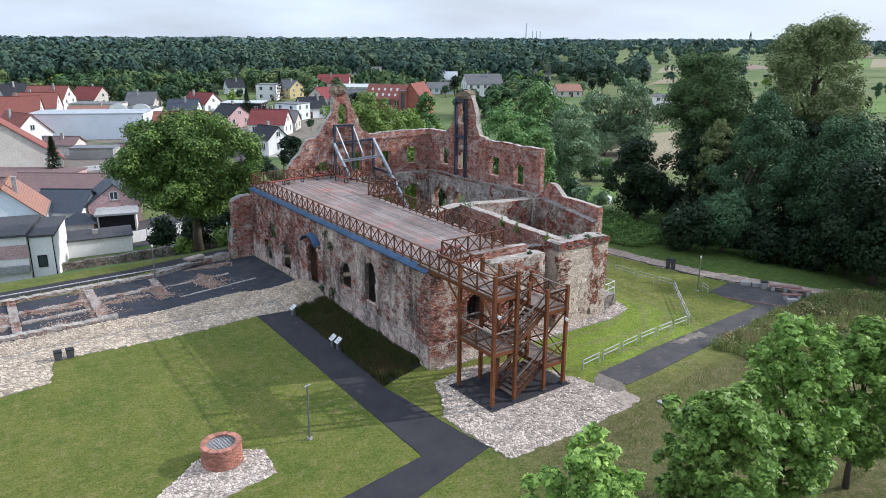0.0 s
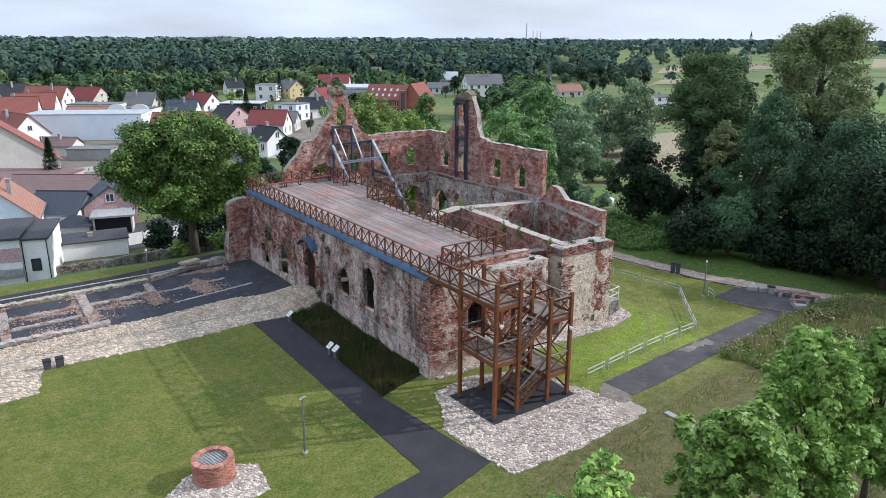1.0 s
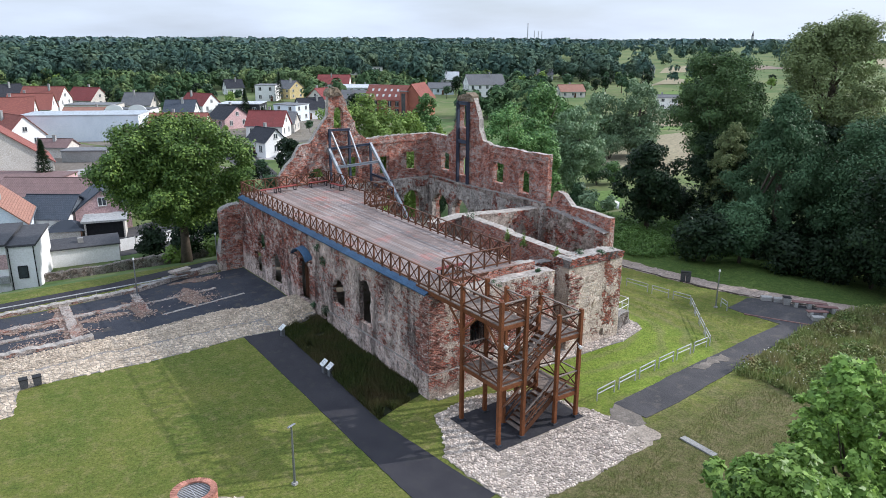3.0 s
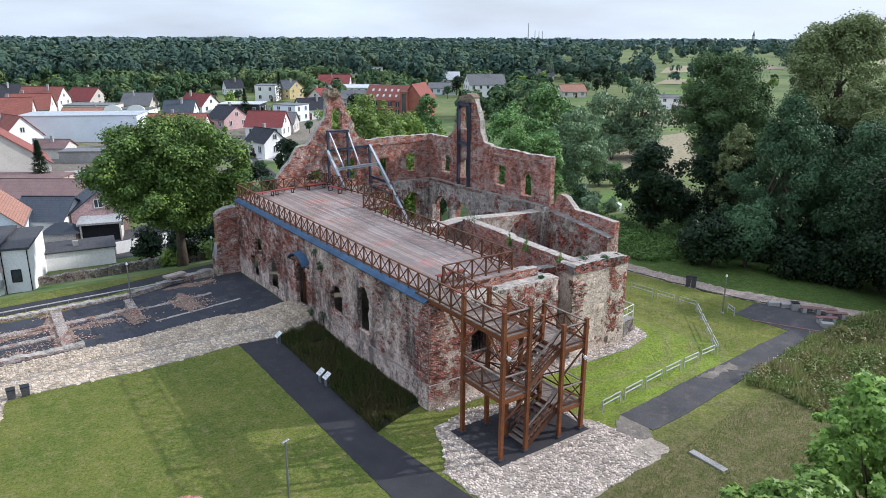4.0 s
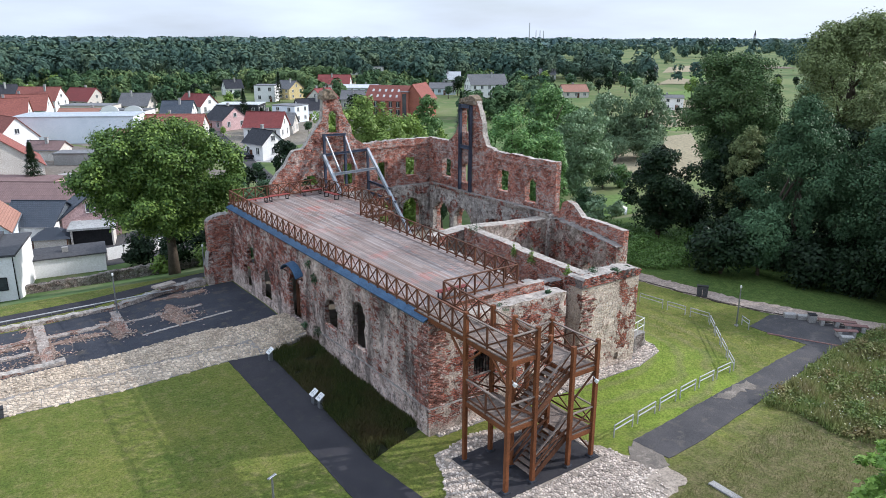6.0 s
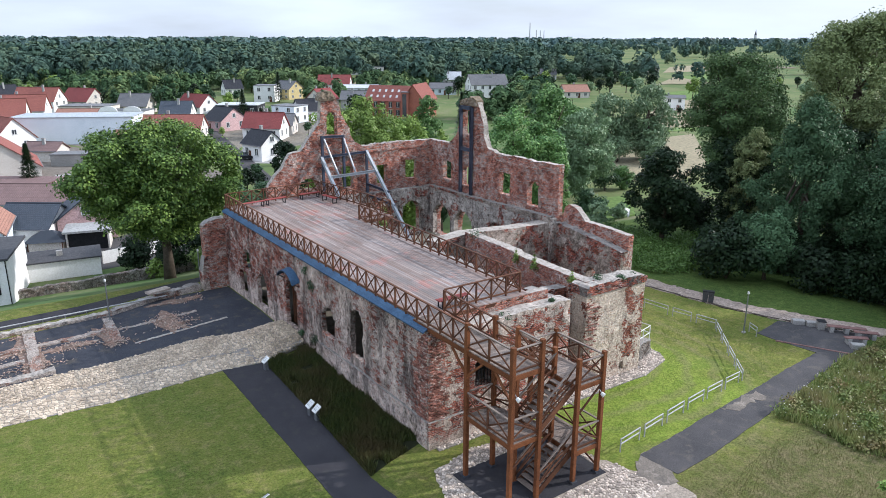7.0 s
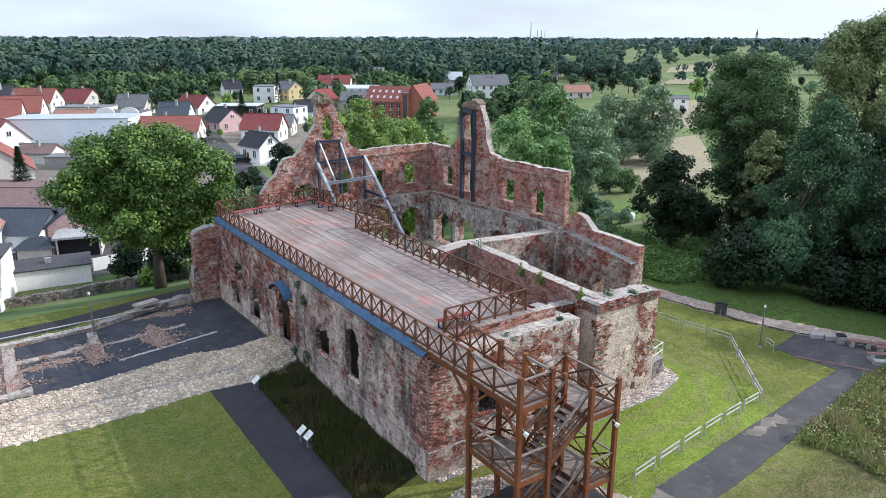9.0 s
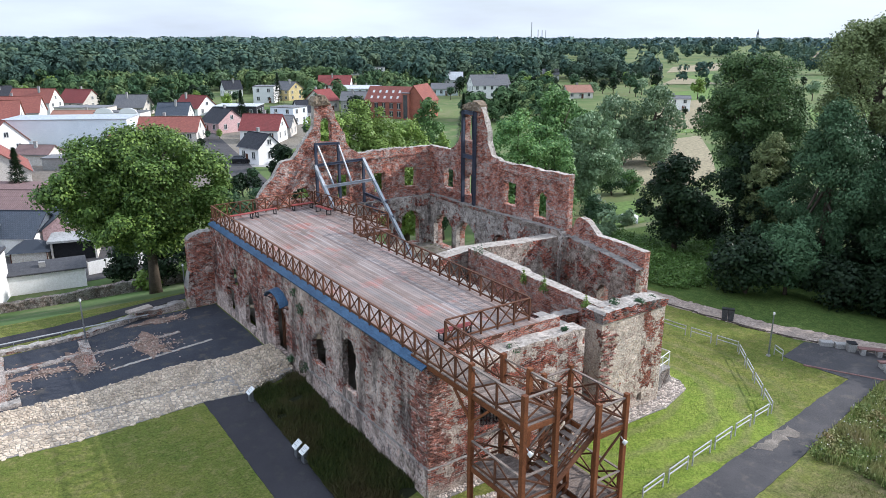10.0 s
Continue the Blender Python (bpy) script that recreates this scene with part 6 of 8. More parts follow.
def house(x, y, turn, w, d, h, rise, wc, rc, blank=False, seed=0, chimney=True, floors=0, doors=True, z=None):
    """A house w long (along its ridge) and d deep, walls h and roof rise high, with its windows, door and chimney."""
    z = land(x, y) - 0.05 if z is None else z
    rng = random.Random(seed)
    o = thing("house", f"{NAMES[wc]} house with a {ROOFNAMES[rc]} roof in the town", "house", pose(x, y, z, 0, 0, turn))
    X, Y = w / 2, d / 2
    body = Geo()
    if rise > 0.6:
        body.add([(-X, -Y, -1), (X, -Y, -1), (X, Y, -1), (-X, Y, -1), (-X, -Y, h), (X, -Y, h), (X, Y, h), (-X, Y, h), (-X, 0, h + rise), (X, 0, h + rise)],
                 [(0, 1, 5, 4), (2, 3, 7, 6), (1, 2, 6, 9, 5), (3, 0, 4, 8, 7)])
    else:
        body.box(-X, -Y, -1, X, Y, h)
    body.made("wall", WALLS[wc], parent=o)
    roof = Geo()
    e, t = 0.35, 0.18
    if rise > 0.6:
        sl = math.hypot(Y + e, rise * (Y + e) / Y)
        drop = rise * e / Y
        for k in (-1, 1):
            a = [(-X - e, k * (Y + e), h - drop), (X + e, k * (Y + e), h - drop), (X + e, 0, h + rise), (-X - e, 0, h + rise)]
            b = [(p[0], p[1], p[2] + t) for p in a]
            if k > 0:
                a, b = [a[1], a[0], a[3], a[2]], [b[1], b[0], b[3], b[2]]
            roof.add(a + b, [(4, 5, 6, 7), (3, 2, 1, 0), (0, 1, 5, 4), (1, 2, 6, 5), (3, 0, 4, 7)])
            roof.uv += [(0, 0), (w, 0), (w, sl), (0, sl)] * 5
    else:
        roof.box(-X - 0.15, -Y - 0.15, h, X + 0.15, Y + 0.15, h + 0.22)
        roof.uv += [(0, 0), (w, 0), (w, d), (0, d)] * 6
    roof_ob = roof.made("roof", ROOFS[rc], parent=o)
    if rise > 0.6:
        Geo().beam((-X - e, 0, h + rise + t), (X + e, 0, h + rise + t), 0.24, 0.12, 0.3).made("ridge", ROOFS[rc], parent=roof_ob)
        for k in (-1, 1):
            Geo().tube([(-X - e, k * (Y + e + 0.05), h - rise * e / Y + 0.08), (X + e, k * (Y + e + 0.05), h - rise * e / Y + 0.08)], 0.07, 6).made("gutter", M_GUTTER, parent=roof_ob)
    if chimney and rise > 0.6:
        cx, cy = rng.uniform(-0.3, 0.3) * w, rng.choice((-0.15, 0.15)) * d
        Geo().box(cx - 0.3, cy - 0.25, h + rise * 0.5, cx + 0.3, cy + 0.25, h + rise + 0.9).made("chimney", WALLS["G"], parent=roof_ob)
        Geo().box(cx - 0.36, cy - 0.31, h + rise + 0.9, cx + 0.36, cy + 0.31, h + rise + 1.0).made("chimney_cap", M_CONCRETE, parent=roof_ob)

    def window(px, py, pz, ax, ww, wh):
        """A window in the wall whose outward way is ax: frame, pane and sill."""
        rot = {"-y": 0, "+x": 90, "+y": 180, "-x": 270}[ax]
        win = new("window")
        win.parent, win.matrix_basis = o, pose(px, py, pz, 0, 0, rot)
        f = Geo()
        for a, b in (((-ww / 2, 0, 0), (ww / 2, 0, 0)), ((-ww / 2, 0, wh), (ww / 2, 0, wh)), ((-ww / 2, 0, 0), (-ww / 2, 0, wh)), ((ww / 2, 0, 0), (ww / 2, 0, wh)), ((0, 0, 0), (0, 0, wh))):
            f.beam(a, b, 0.09, 0.09, 0.1)
        f.made("frame", M_WHITE, parent=win)
        Geo().box(-ww / 2, -0.015, 0, ww / 2, 0.02, wh).made("pane", M_GLASS, parent=win)
        Geo().beam((-ww / 2 - 0.1, -0.06, -0.06), (ww / 2 + 0.1, -0.06, -0.06), 0.16, 0.06).made("sill", M_CONCRETE, parent=win)

    storeys = floors or max(1, round(h / 2.9))
    for s in range(storeys):
        zz = h * (s + 0.35) / storeys
        if h / storeys < 1.7 or blank:
            continue
        n = max(1, int(w / 2.9))
        for i in range(n):
            window(-X + w * (i + 0.5) / n, -Y - 0.02, zz, "-y", 1.1, min(1.4, h / storeys * 0.5))
        n = max(1, int(d / 3.2))
        for i in range(n):
            for ax, px in (("-x", -X - 0.02), ("+x", X + 0.02)):
                window(px, -Y + d * (i + 0.5) / n, zz, ax, 1.0, min(1.4, h / storeys * 0.5))
    if rise > 2.4 and not blank:
        for ax, px in (("-x", -X - 0.02), ("+x", X + 0.02)):
            window(px, 0, h + rise * 0.2, ax, 1.0, 1.1)
    if doors and h > 2.2 and not blank:
        dx = rng.uniform(-0.35, 0.35) * w
        Geo().box(dx - 0.5, -Y - 0.05, 0.02, dx + 0.5, -Y + 0.02, 2.05).made("door", M_WOODDARK, parent=o)
    return o


TOWN = [
    (-17.2, 71.5, -100, 9.5, 8.0, 3.8, 3.6, "L", "O", True), (-7.2, 92.0, -35, 16.0, 9.0, 2.4, 1.9, "C", "B", True), (-9.8, 76.6, -35, 6.4, 7.0, 2.4, 2.3, "W", "S", True), (-3.9, 76.6, 81, 8.0, 6.8, 2.9, 2.6, "P", "S"),
    (-14.0, 126.0, 88, 14.0, 19.0, 3.0, 7.2, "C", "R", True), (-5.9, 200.6, -15, 14.1, 10.0, 4.1, 4.9, "W", "R"), (9.6, 253.0, -35, 13.6, 9.0, 4.5, 4.1, "W", "R"), (-7.4, 165.9, -70, 12.0, 9.0, 3.2, 4.4, "W", "R"),
    (2.4, 222.0, -20, 12.0, 9.0, 4.2, 4.2, "W", "R"), (9.6, 172.0, -27, 28.0, 11.0, 6.4, 0.3, "L", "L", True), (26.0, 205.1, -35, 10.3, 8.0, 3.6, 0.4, "W", "F"), (29.9, 167.0, -30, 17.0, 9.0, 2.6, 3.2, "C", "R"),
    (24.9, 267.1, -50, 10.9, 10.0, 2.8, 4.2, "C", "D"), (36.9, 237.1, -35, 9.8, 9.0, 2.8, 3.7, "C", "G"), (54.2, 226.5, -60, 10.3, 9.0, 2.6, 3.7, "W", "D"), (64.3, 212.1, -35, 13.8, 10.0, 3.6, 0.2, "K", "W"),
    (47.4, 176.3, -70, 7.7, 9.0, 3.0, 3.2, "P", "K"), (49.9, 152.0, -40, 9.6, 7.6, 3.2, 3.4, "W", "D"), (37.6, 121.9, -75, 6.8, 5.6, 3.5, 2.5, "W", "K"), (70.0, 184.0, -60, 8.4, 7.0, 5.0, 0.2, "L", "F"),
    (77.6, 186.9, -5, 8.3, 8.0, 3.2, 3.2, "W", "K"), (94.9, 213.8, 20, 7.6, 9.0, 3.9, 3.5, "C", "D"), (102.9, 264.2, -65, 9.1, 9.0, 4.4, 3.0, "Y", "G"), (91.4, 258.5, -35, 8.3, 9.0, 6.3, 0.5, "W", "F"),
    (179.8, 227.8, -20, 16.4, 10.5, 5.6, 4.0, "W", "G"), (144.9, 305.6, -35, 15.6, 12.0, 2.8, 4.2, "W", "D"), (226.0, 422.9, -35, 24.3, 8.0, 5.2, 0.5, "W", "F"), (142.3, 273.4, -35, 22.8, 13.0, 2.9, 1.1, "L", "W"),
    (210.9, 298.0, -35, 9.2, 9.0, 3.4, 3.9, "W", "W"), (172.4, 250.4, -35, 11.9, 9.0, 2.9, 2.2, "L", "G"), (211.6, 206.1, -25, 11.1, 9.0, 2.6, 2.7, "C", "O"), (202.3, 145.4, -47, 7.2, 8.0, 4.4, 0.7, "W", "G"),
    (384.5, 333.9, -35, 16.8, 9.0, 3.4, 2.4, "W", "D"), (418.1, 340.3, -35, 14.7, 9.0, 3.4, 2.4, "C", "G"), (56.3, 445.9, -15, 14.4, 10.0, 3.8, 4.2, "W", "D"), (0.9, 287.2, 20, 9.7, 9.0, 3.8, 4.0, "W", "K"),
    (11.3, 297.7, -35, 9.8, 9.0, 2.8, 3.4, "C", "G"), (89.8, 296.5, -5, 7.6, 9.0, 3.2, 3.4, "W", "K"), (334.3, 375.8, -35, 11.7, 9.0, 3.2, 3.5, "C", "K"), (294.2, 313.6, -35, 9.5, 9.0, 3.2, 3.2, "W", "G"),
    (56.9, 160.2, -35, 8.2, 8.0, 2.6, 2.6, "C", "G"), (103.6, 205.5, -35, 8.9, 9.0, 4.2, 2.6, "G", "G"), (42.0, 205.0, -30, 9.0, 8.0, 2.8, 3.2, "W", "S"), (-12.0, 106.0, -35, 16.0, 9.0, 2.8, 0.5, "P", "B", True),
    (22.0, 236.0, -35, 16.0, 9.0, 3.4, 0.3, "C", "F", True), (-10.0, 232.0, -60, 10.0, 9.0, 3.6, 4.0, "W", "R"), (16.0, 215.0, -30, 12.0, 8.0, 2.2, 2.0, "C", "O", True),
    (3.6, 135.5, -30, 9.0, 4.5, 2.3, 0.3, "G", "F", True), (-1.0, 145.0, -38, 7.0, 5.0, 2.4, 1.4, "C", "B", True), (13.0, 140.0, -25, 6.0, 4.0, 2.2, 0.3, "P", "G", True), (18.0, 152.0, -40, 8.0, 5.0, 2.6, 1.6, "W", "O", True),
]
for i, row in enumerate(TOWN):
    house(*row, seed=i, chimney=i not in (1, 2, 4))

# the red brick school with its steep roofs and stair tower
school = thing("school", "large red brick school with steep red tiled roofs", "school", pose(107.0, 181.0, land(108, 183), 0, 0, -52) @ Matrix.Diagonal((0.86, 0.86, 0.86, 1)))
for name, x0, x1, y0, y1, h, rise, along in (("wall", -11.5, 5, -6, 6, 6.2, 5.0, True), ("wall", 4.5, 13, -8, 7, 6.6, 5.6, False)):
    X, Y, cx, cy = (x1 - x0) / 2, (y1 - y0) / 2, (x0 + x1) / 2, (y0 + y1) / 2
    turn = pose(cx, cy, 0, 0, 0, 0 if along else 90)
    if not along:
        X, Y = Y, X
    g = Geo().add([turn @ Vector(p) for p in [(-X, -Y, -1), (X, -Y, -1), (X, Y, -1), (-X, Y, -1), (-X, -Y, h), (X, -Y, h), (X, Y, h), (-X, Y, h), (-X, 0, h + rise), (X, 0, h + rise)]], [(0, 1, 5, 4), (2, 3, 7, 6), (1, 2, 6, 9, 5), (3, 0, 4, 8, 7)])
    g.made("wall", WALLS["B"], parent=school)
    g = Geo()
    for k in (-1, 1):
        a = [(-X - 0.4, k * (Y + 0.4), h - 0.4), (X + 0.4, k * (Y + 0.4), h - 0.4), (X + 0.4, 0, h + rise), (-X - 0.4, 0, h + rise)]
        a = a if k < 0 else [a[1], a[0], a[3], a[2]]
        g.add([turn @ Vector(p) for p in a] + [turn @ (Vector(p) + Vector((0, 0, 0.25))) for p in a], [(4, 5, 6, 7), (3, 2, 1, 0), (0, 1, 5, 4), (1, 2, 6, 5), (3, 0, 4, 7)])
        g.uv += [(0, 0), (2 * X, 0), (2 * X, 9), (0, 9)] * 5
    roof_ob = g.made("roof", ROOFS["R"], parent=school)
    if along:
        for i in range(5):
            for j in range(2):
                p = turn @ Vector((-X + 2.2 + i * 2.6, -Y + 1.4 + j * 2.3, h + rise * (1.4 + j * 2.3) / Y + 0.28))
                Geo().box(-0.4, -0.6, 0, 0.4, 0.6, 0.08, Matrix.Translation(p) @ pose(0, 0, 0, 45)).made("skylight", M_WHITE, parent=roof_ob)
for i in range(5):
    for s in range(2):
        px = -10 + i * 3.0
        win = new("window")
        win.parent, win.matrix_basis = school, pose(px, -6.03, 0.7 + s * 2.9)
        Geo().box(-0.7, -0.02, 0, 0.7, 0.03, 2.1).made("pane", M_GLASS, parent=win)
        Geo().beam((-0.7, -0.03, 0), (0.7, -0.03, 0), 0.1).beam((-0.7, -0.03, 2.1), (0.7, -0.03, 2.1), 0.1).beam((0, -0.03, 0), (0, -0.03, 2.1), 0.1).made("frame", M_WHITE, parent=win)
Geo().box(4.6, -9.6, -1, 7.4, -7.9, 9.6).made("stair_tower", WALLS["B"], parent=school)
Geo().box(5.2, -9.66, 0.6, 6.8, -9.58, 9.0).made("glazing", M_GLASS, parent=school)
Geo().box(4.4, -9.8, 9.6, 7.6, -7.7, 9.85).made("tower_roof", M_GUTTER, parent=school)

# flat-roofed pink and white house by the park
pink = thing("terrace_house", "white and pink flat-roofed house by the park wall", "house", pose(-18.2, 54.8, land(-16, 54) - 0.2, 0, 0, -15))
Geo().box(-8.5, -4, -1, 2.0, 5, 5.3).made("wall", WALLS["W"], parent=pink)
Geo().box(2.0, -3.5, -1, 4.5, 5, 5.0).made("wall", WALLS["W"], parent=pink)
for z0, z1, m in ((-0.2, 0.5, WALLS["P"]), (2.9, 4.4, WALLS["P"])):
    Geo().box(-8.52, -4.03, z0, 2.02, -3.9, z1).made("band", m, parent=pink)
Geo().box(-8.6, -4.5, 1.5, 2.05, -3.9, 2.2).made("awning", WALLS["G"], parent=pink)
Geo().box(-8.7, -4.3, 5.3, 2.1, 5.2, 5.55).made("roof", M_BINGREY, parent=pink)
Geo().box(1.95, -3.7, 5.0, 4.65, 5.2, 5.22).made("roof", M_BINGREY, parent=pink)
win = new("window")
win.parent, win.matrix_basis = pink, pose(3.2, -3.52, 1.7)
Geo().box(-0.42, -0.03, 0, 0.42, 0.02, 1.25).made("pane", M_GLASS, parent=win)
Geo().beam((-0.42, -0.04, 0), (-0.42, -0.04, 1.25), 0.08).beam((0.42, -0.04, 0), (0.42, -0.04, 1.25), 0.08).beam((-0.42, -0.04, 0), (0.42, -0.04, 0), 0.08).beam((-0.42, -0.04, 1.25), (0.42, -0.04, 1.25), 0.08).made("frame", M_BLACK, parent=win)
for x in (2.12, 4.4):
    Geo().tube([(x, -3.56, 0), (x, -3.56, 5.0)], 0.05, 6).made("downpipe", M_BLACK, parent=pink)

# long white shed, open garage, garden pavilion, panel fence and the old park wall
shed = thing("shed", "long low white shed with a dark felt roof", "shed", pose(-9.4, 59.2, land(-9, 60) - 0.05, 0, 0, -7))
Geo().box(-4.2, -1.8, -1, 3.9, 0.6, 2.05).made("wall", WALLS["W"], parent=shed)
g = Geo().add([(-4.4, -2.05, 2.05), (4.1, -2.05, 2.05), (4.1, 0.8, 2.6), (-4.4, 0.8, 2.6), (-4.4, -2.05, 2.2), (4.1, -2.05, 2.2), (4.1, 0.8, 2.75), (-4.4, 0.8, 2.75)], [(4, 5, 6, 7), (3, 2, 1, 0), (0, 1, 5, 4), (1, 2, 6, 5), (2, 3, 7, 6), (3, 0, 4, 7)])
g.made("roof", M_BINGREY, parent=shed)
Geo().box(-0.3, -0.9, 2.2, 0.3, -0.4, 2.95).made("vent", M_CONCRETE, parent=shed)
gar = thing("garage", "garage beside the pink house, its dark interior a black panel", "garage", pose(-4.9, 69.4, land(-2, 68), 0, 0, -14))
for x0, y0, x1, y1 in ((-2.4, -2, -2.2, 2), (2.2, -2, 2.4, 2), (-2.4, 1.8, 2.4, 2)):
    Geo().box(x0, y0, -0.5, x1, y1, 2.3).made("wall", WALLS["C"], parent=gar)
Geo().box(-2.7, -2.3, 2.3, 2.7, 2.2, 2.55).made("roof", WALLS["G"], parent=gar)
# black panel across the opening, standing in for the unlit interior
Geo().box(-2.2, -1.6, 0, 2.2, -1.5, 2.2).made("door", M_BLACK, parent=gar)
pav = thing("pavilion", "small garden pavilion with a grey hipped roof", "pavilion", pose(-9.4, 70.0, land(-8, 67), 0, 0, -20))
for x in (-1.9, 1.9):
    for y in (-1.6, 1.6):
        Geo().beam((x, y, -0.2), (x, y, 1.6), 0.12).made("post", M_WOODDARK, parent=pav)
Geo().box(-1.9, -1.6, -0.5, 1.9, 1.6, 1.45).made("wall", WALLS["C"], parent=pav)
g = Geo().add([(-2.3, -2, 1.5), (2.3, -2, 1.5), (2.3, 2, 1.5), (-2.3, 2, 1.5), (-0.6, 0, 2.6), (0.6, 0, 2.6)], [(0, 1, 5, 4), (1, 2, 5), (2, 3, 4, 5), (3, 0, 4), (3, 2, 1, 0)])
g.uv += [(0, 0)] * sum(len(f) for f in g.f)
g.made("roof", ROOFS["S"], parent=pav)
fence = thing("panel_fence", "white concrete panel fence with grey posts", "fence", Matrix.Translation((-5.0, 60.6, land(-4, 60.6))))
for i in range(8):
    a, b = Vector((i * 1.9, i * 0.35, 0)), Vector((i * 1.9 + 1.8, i * 0.35 + 0.33, 0))
    Geo().beam(a + Vector((0, 0, 0.75)), b + Vector((0, 0, 0.75)), 0.06, 1.5, 0.05).made("panel", WALLS["W"], parent=fence)
    Geo().beam(a + Vector((-0.05, 0, -0.2)), a + Vector((-0.05, 0, 1.6)), 0.12).made("post", M_CONCRETE, parent=fence)
wall("park_wall", (-14.5, 52.6), (7.0, 51.4), 0.6, [(0, -4.6), (6, -4.5), (12, -4.2), (17, -4.4), (21.7, -4.8)], [], M_RUB2, base=-6.2, label="old rubble park wall below the gardens", rough=0.12, ragged=0.12, cap=M_RUB2)
sheet("yard", [(-14, 58), (-4.5, 58.5), (8, 60), (9, 78), (-3, 71), (-14, 74)], M_PATH, 0.03, "grey paved yard between the houses", "yard", cell=3.0)
sheet("street", [(27, 90), (31, 100), (47, 190), (43, 192), (29, 130), (26, 100)], M_PATH, 0.04, "asphalt street through the town", "street", cell=4.0)
sheet("street", [(-10, 118), (28, 122), (60, 96), (64, 100), (30, 128), (-10, 124)], M_CONCRETE, 0.03, "grey street through the town", "street", cell=4.0)
sheet("yard", [(20, 130), (75, 140), (100, 190), (40, 200), (5, 170)], M_EARTH, 0.015, "dusty yards and verges between houses", "yard", cell=6.0)
sheet("yard", worn([(-20, 96), (6, 92), (26, 108), (20, 128), (4, 168), (-22, 160)], 5, 0.8), M_DUST, 0.02, "grey yards and sheds' ground in the town", "yard", cell=6.0)

def car(x, y, turn, paint, label):
    """A parked car: body, cabin with dark glass, four wheels."""
    o = thing("car", label, "car", pose(x, y, land(x, y) + 0.05, 0, 0, turn))
    g = Geo()
    side = [(-2.1, 0.35), (-2.15, 0.75), (-1.9, 0.92), (1.1, 0.95), (2.05, 0.78), (2.15, 0.35)]
    g.add([(a, k * 0.85, b) for k in (-1, 1) for a, b in side], [(5, 4, 3, 2, 1, 0), (6, 7, 8, 9, 10, 11)] + [(q, (q + 1) % 6, 6 + (q + 1) % 6, 6 + q) for q in range(6)])
    g.made("body", paint, parent=o)
    top = [(-1.8, 0.92, 0.8), (-1.3, 1.42, 0.66), (0.3, 1.44, 0.66), (1.15, 0.93, 0.8)]
    g = Geo().add([(a, k * w, b) for k in (-1, 1) for a, b, w in top], [(3, 2, 1, 0), (4, 5, 6, 7)] + [(q, (q + 1) % 4, 4 + (q + 1) % 4, 4 + q) for q in range(4)])
    g.made("cabin", M_GLASS, parent=o)
    Geo().box(-1.28, -0.64, 1.42, 0.3, 0.64, 1.47).made("roof", paint, parent=o)
    for a in (-1.35, 1.35):
        for k in (-0.86, 0.72):
            Geo().tube([(a, k, 0.3), (a, k + 0.14, 0.3)], 0.31, 12).made("wheel", M_BLACK, parent=o)


car(33.6, 122.7, -30, M_BLACK, "dark parked car beside the white house")
car(5.5, 121.0, 20, WALLS["W"], "white parked car in a yard")

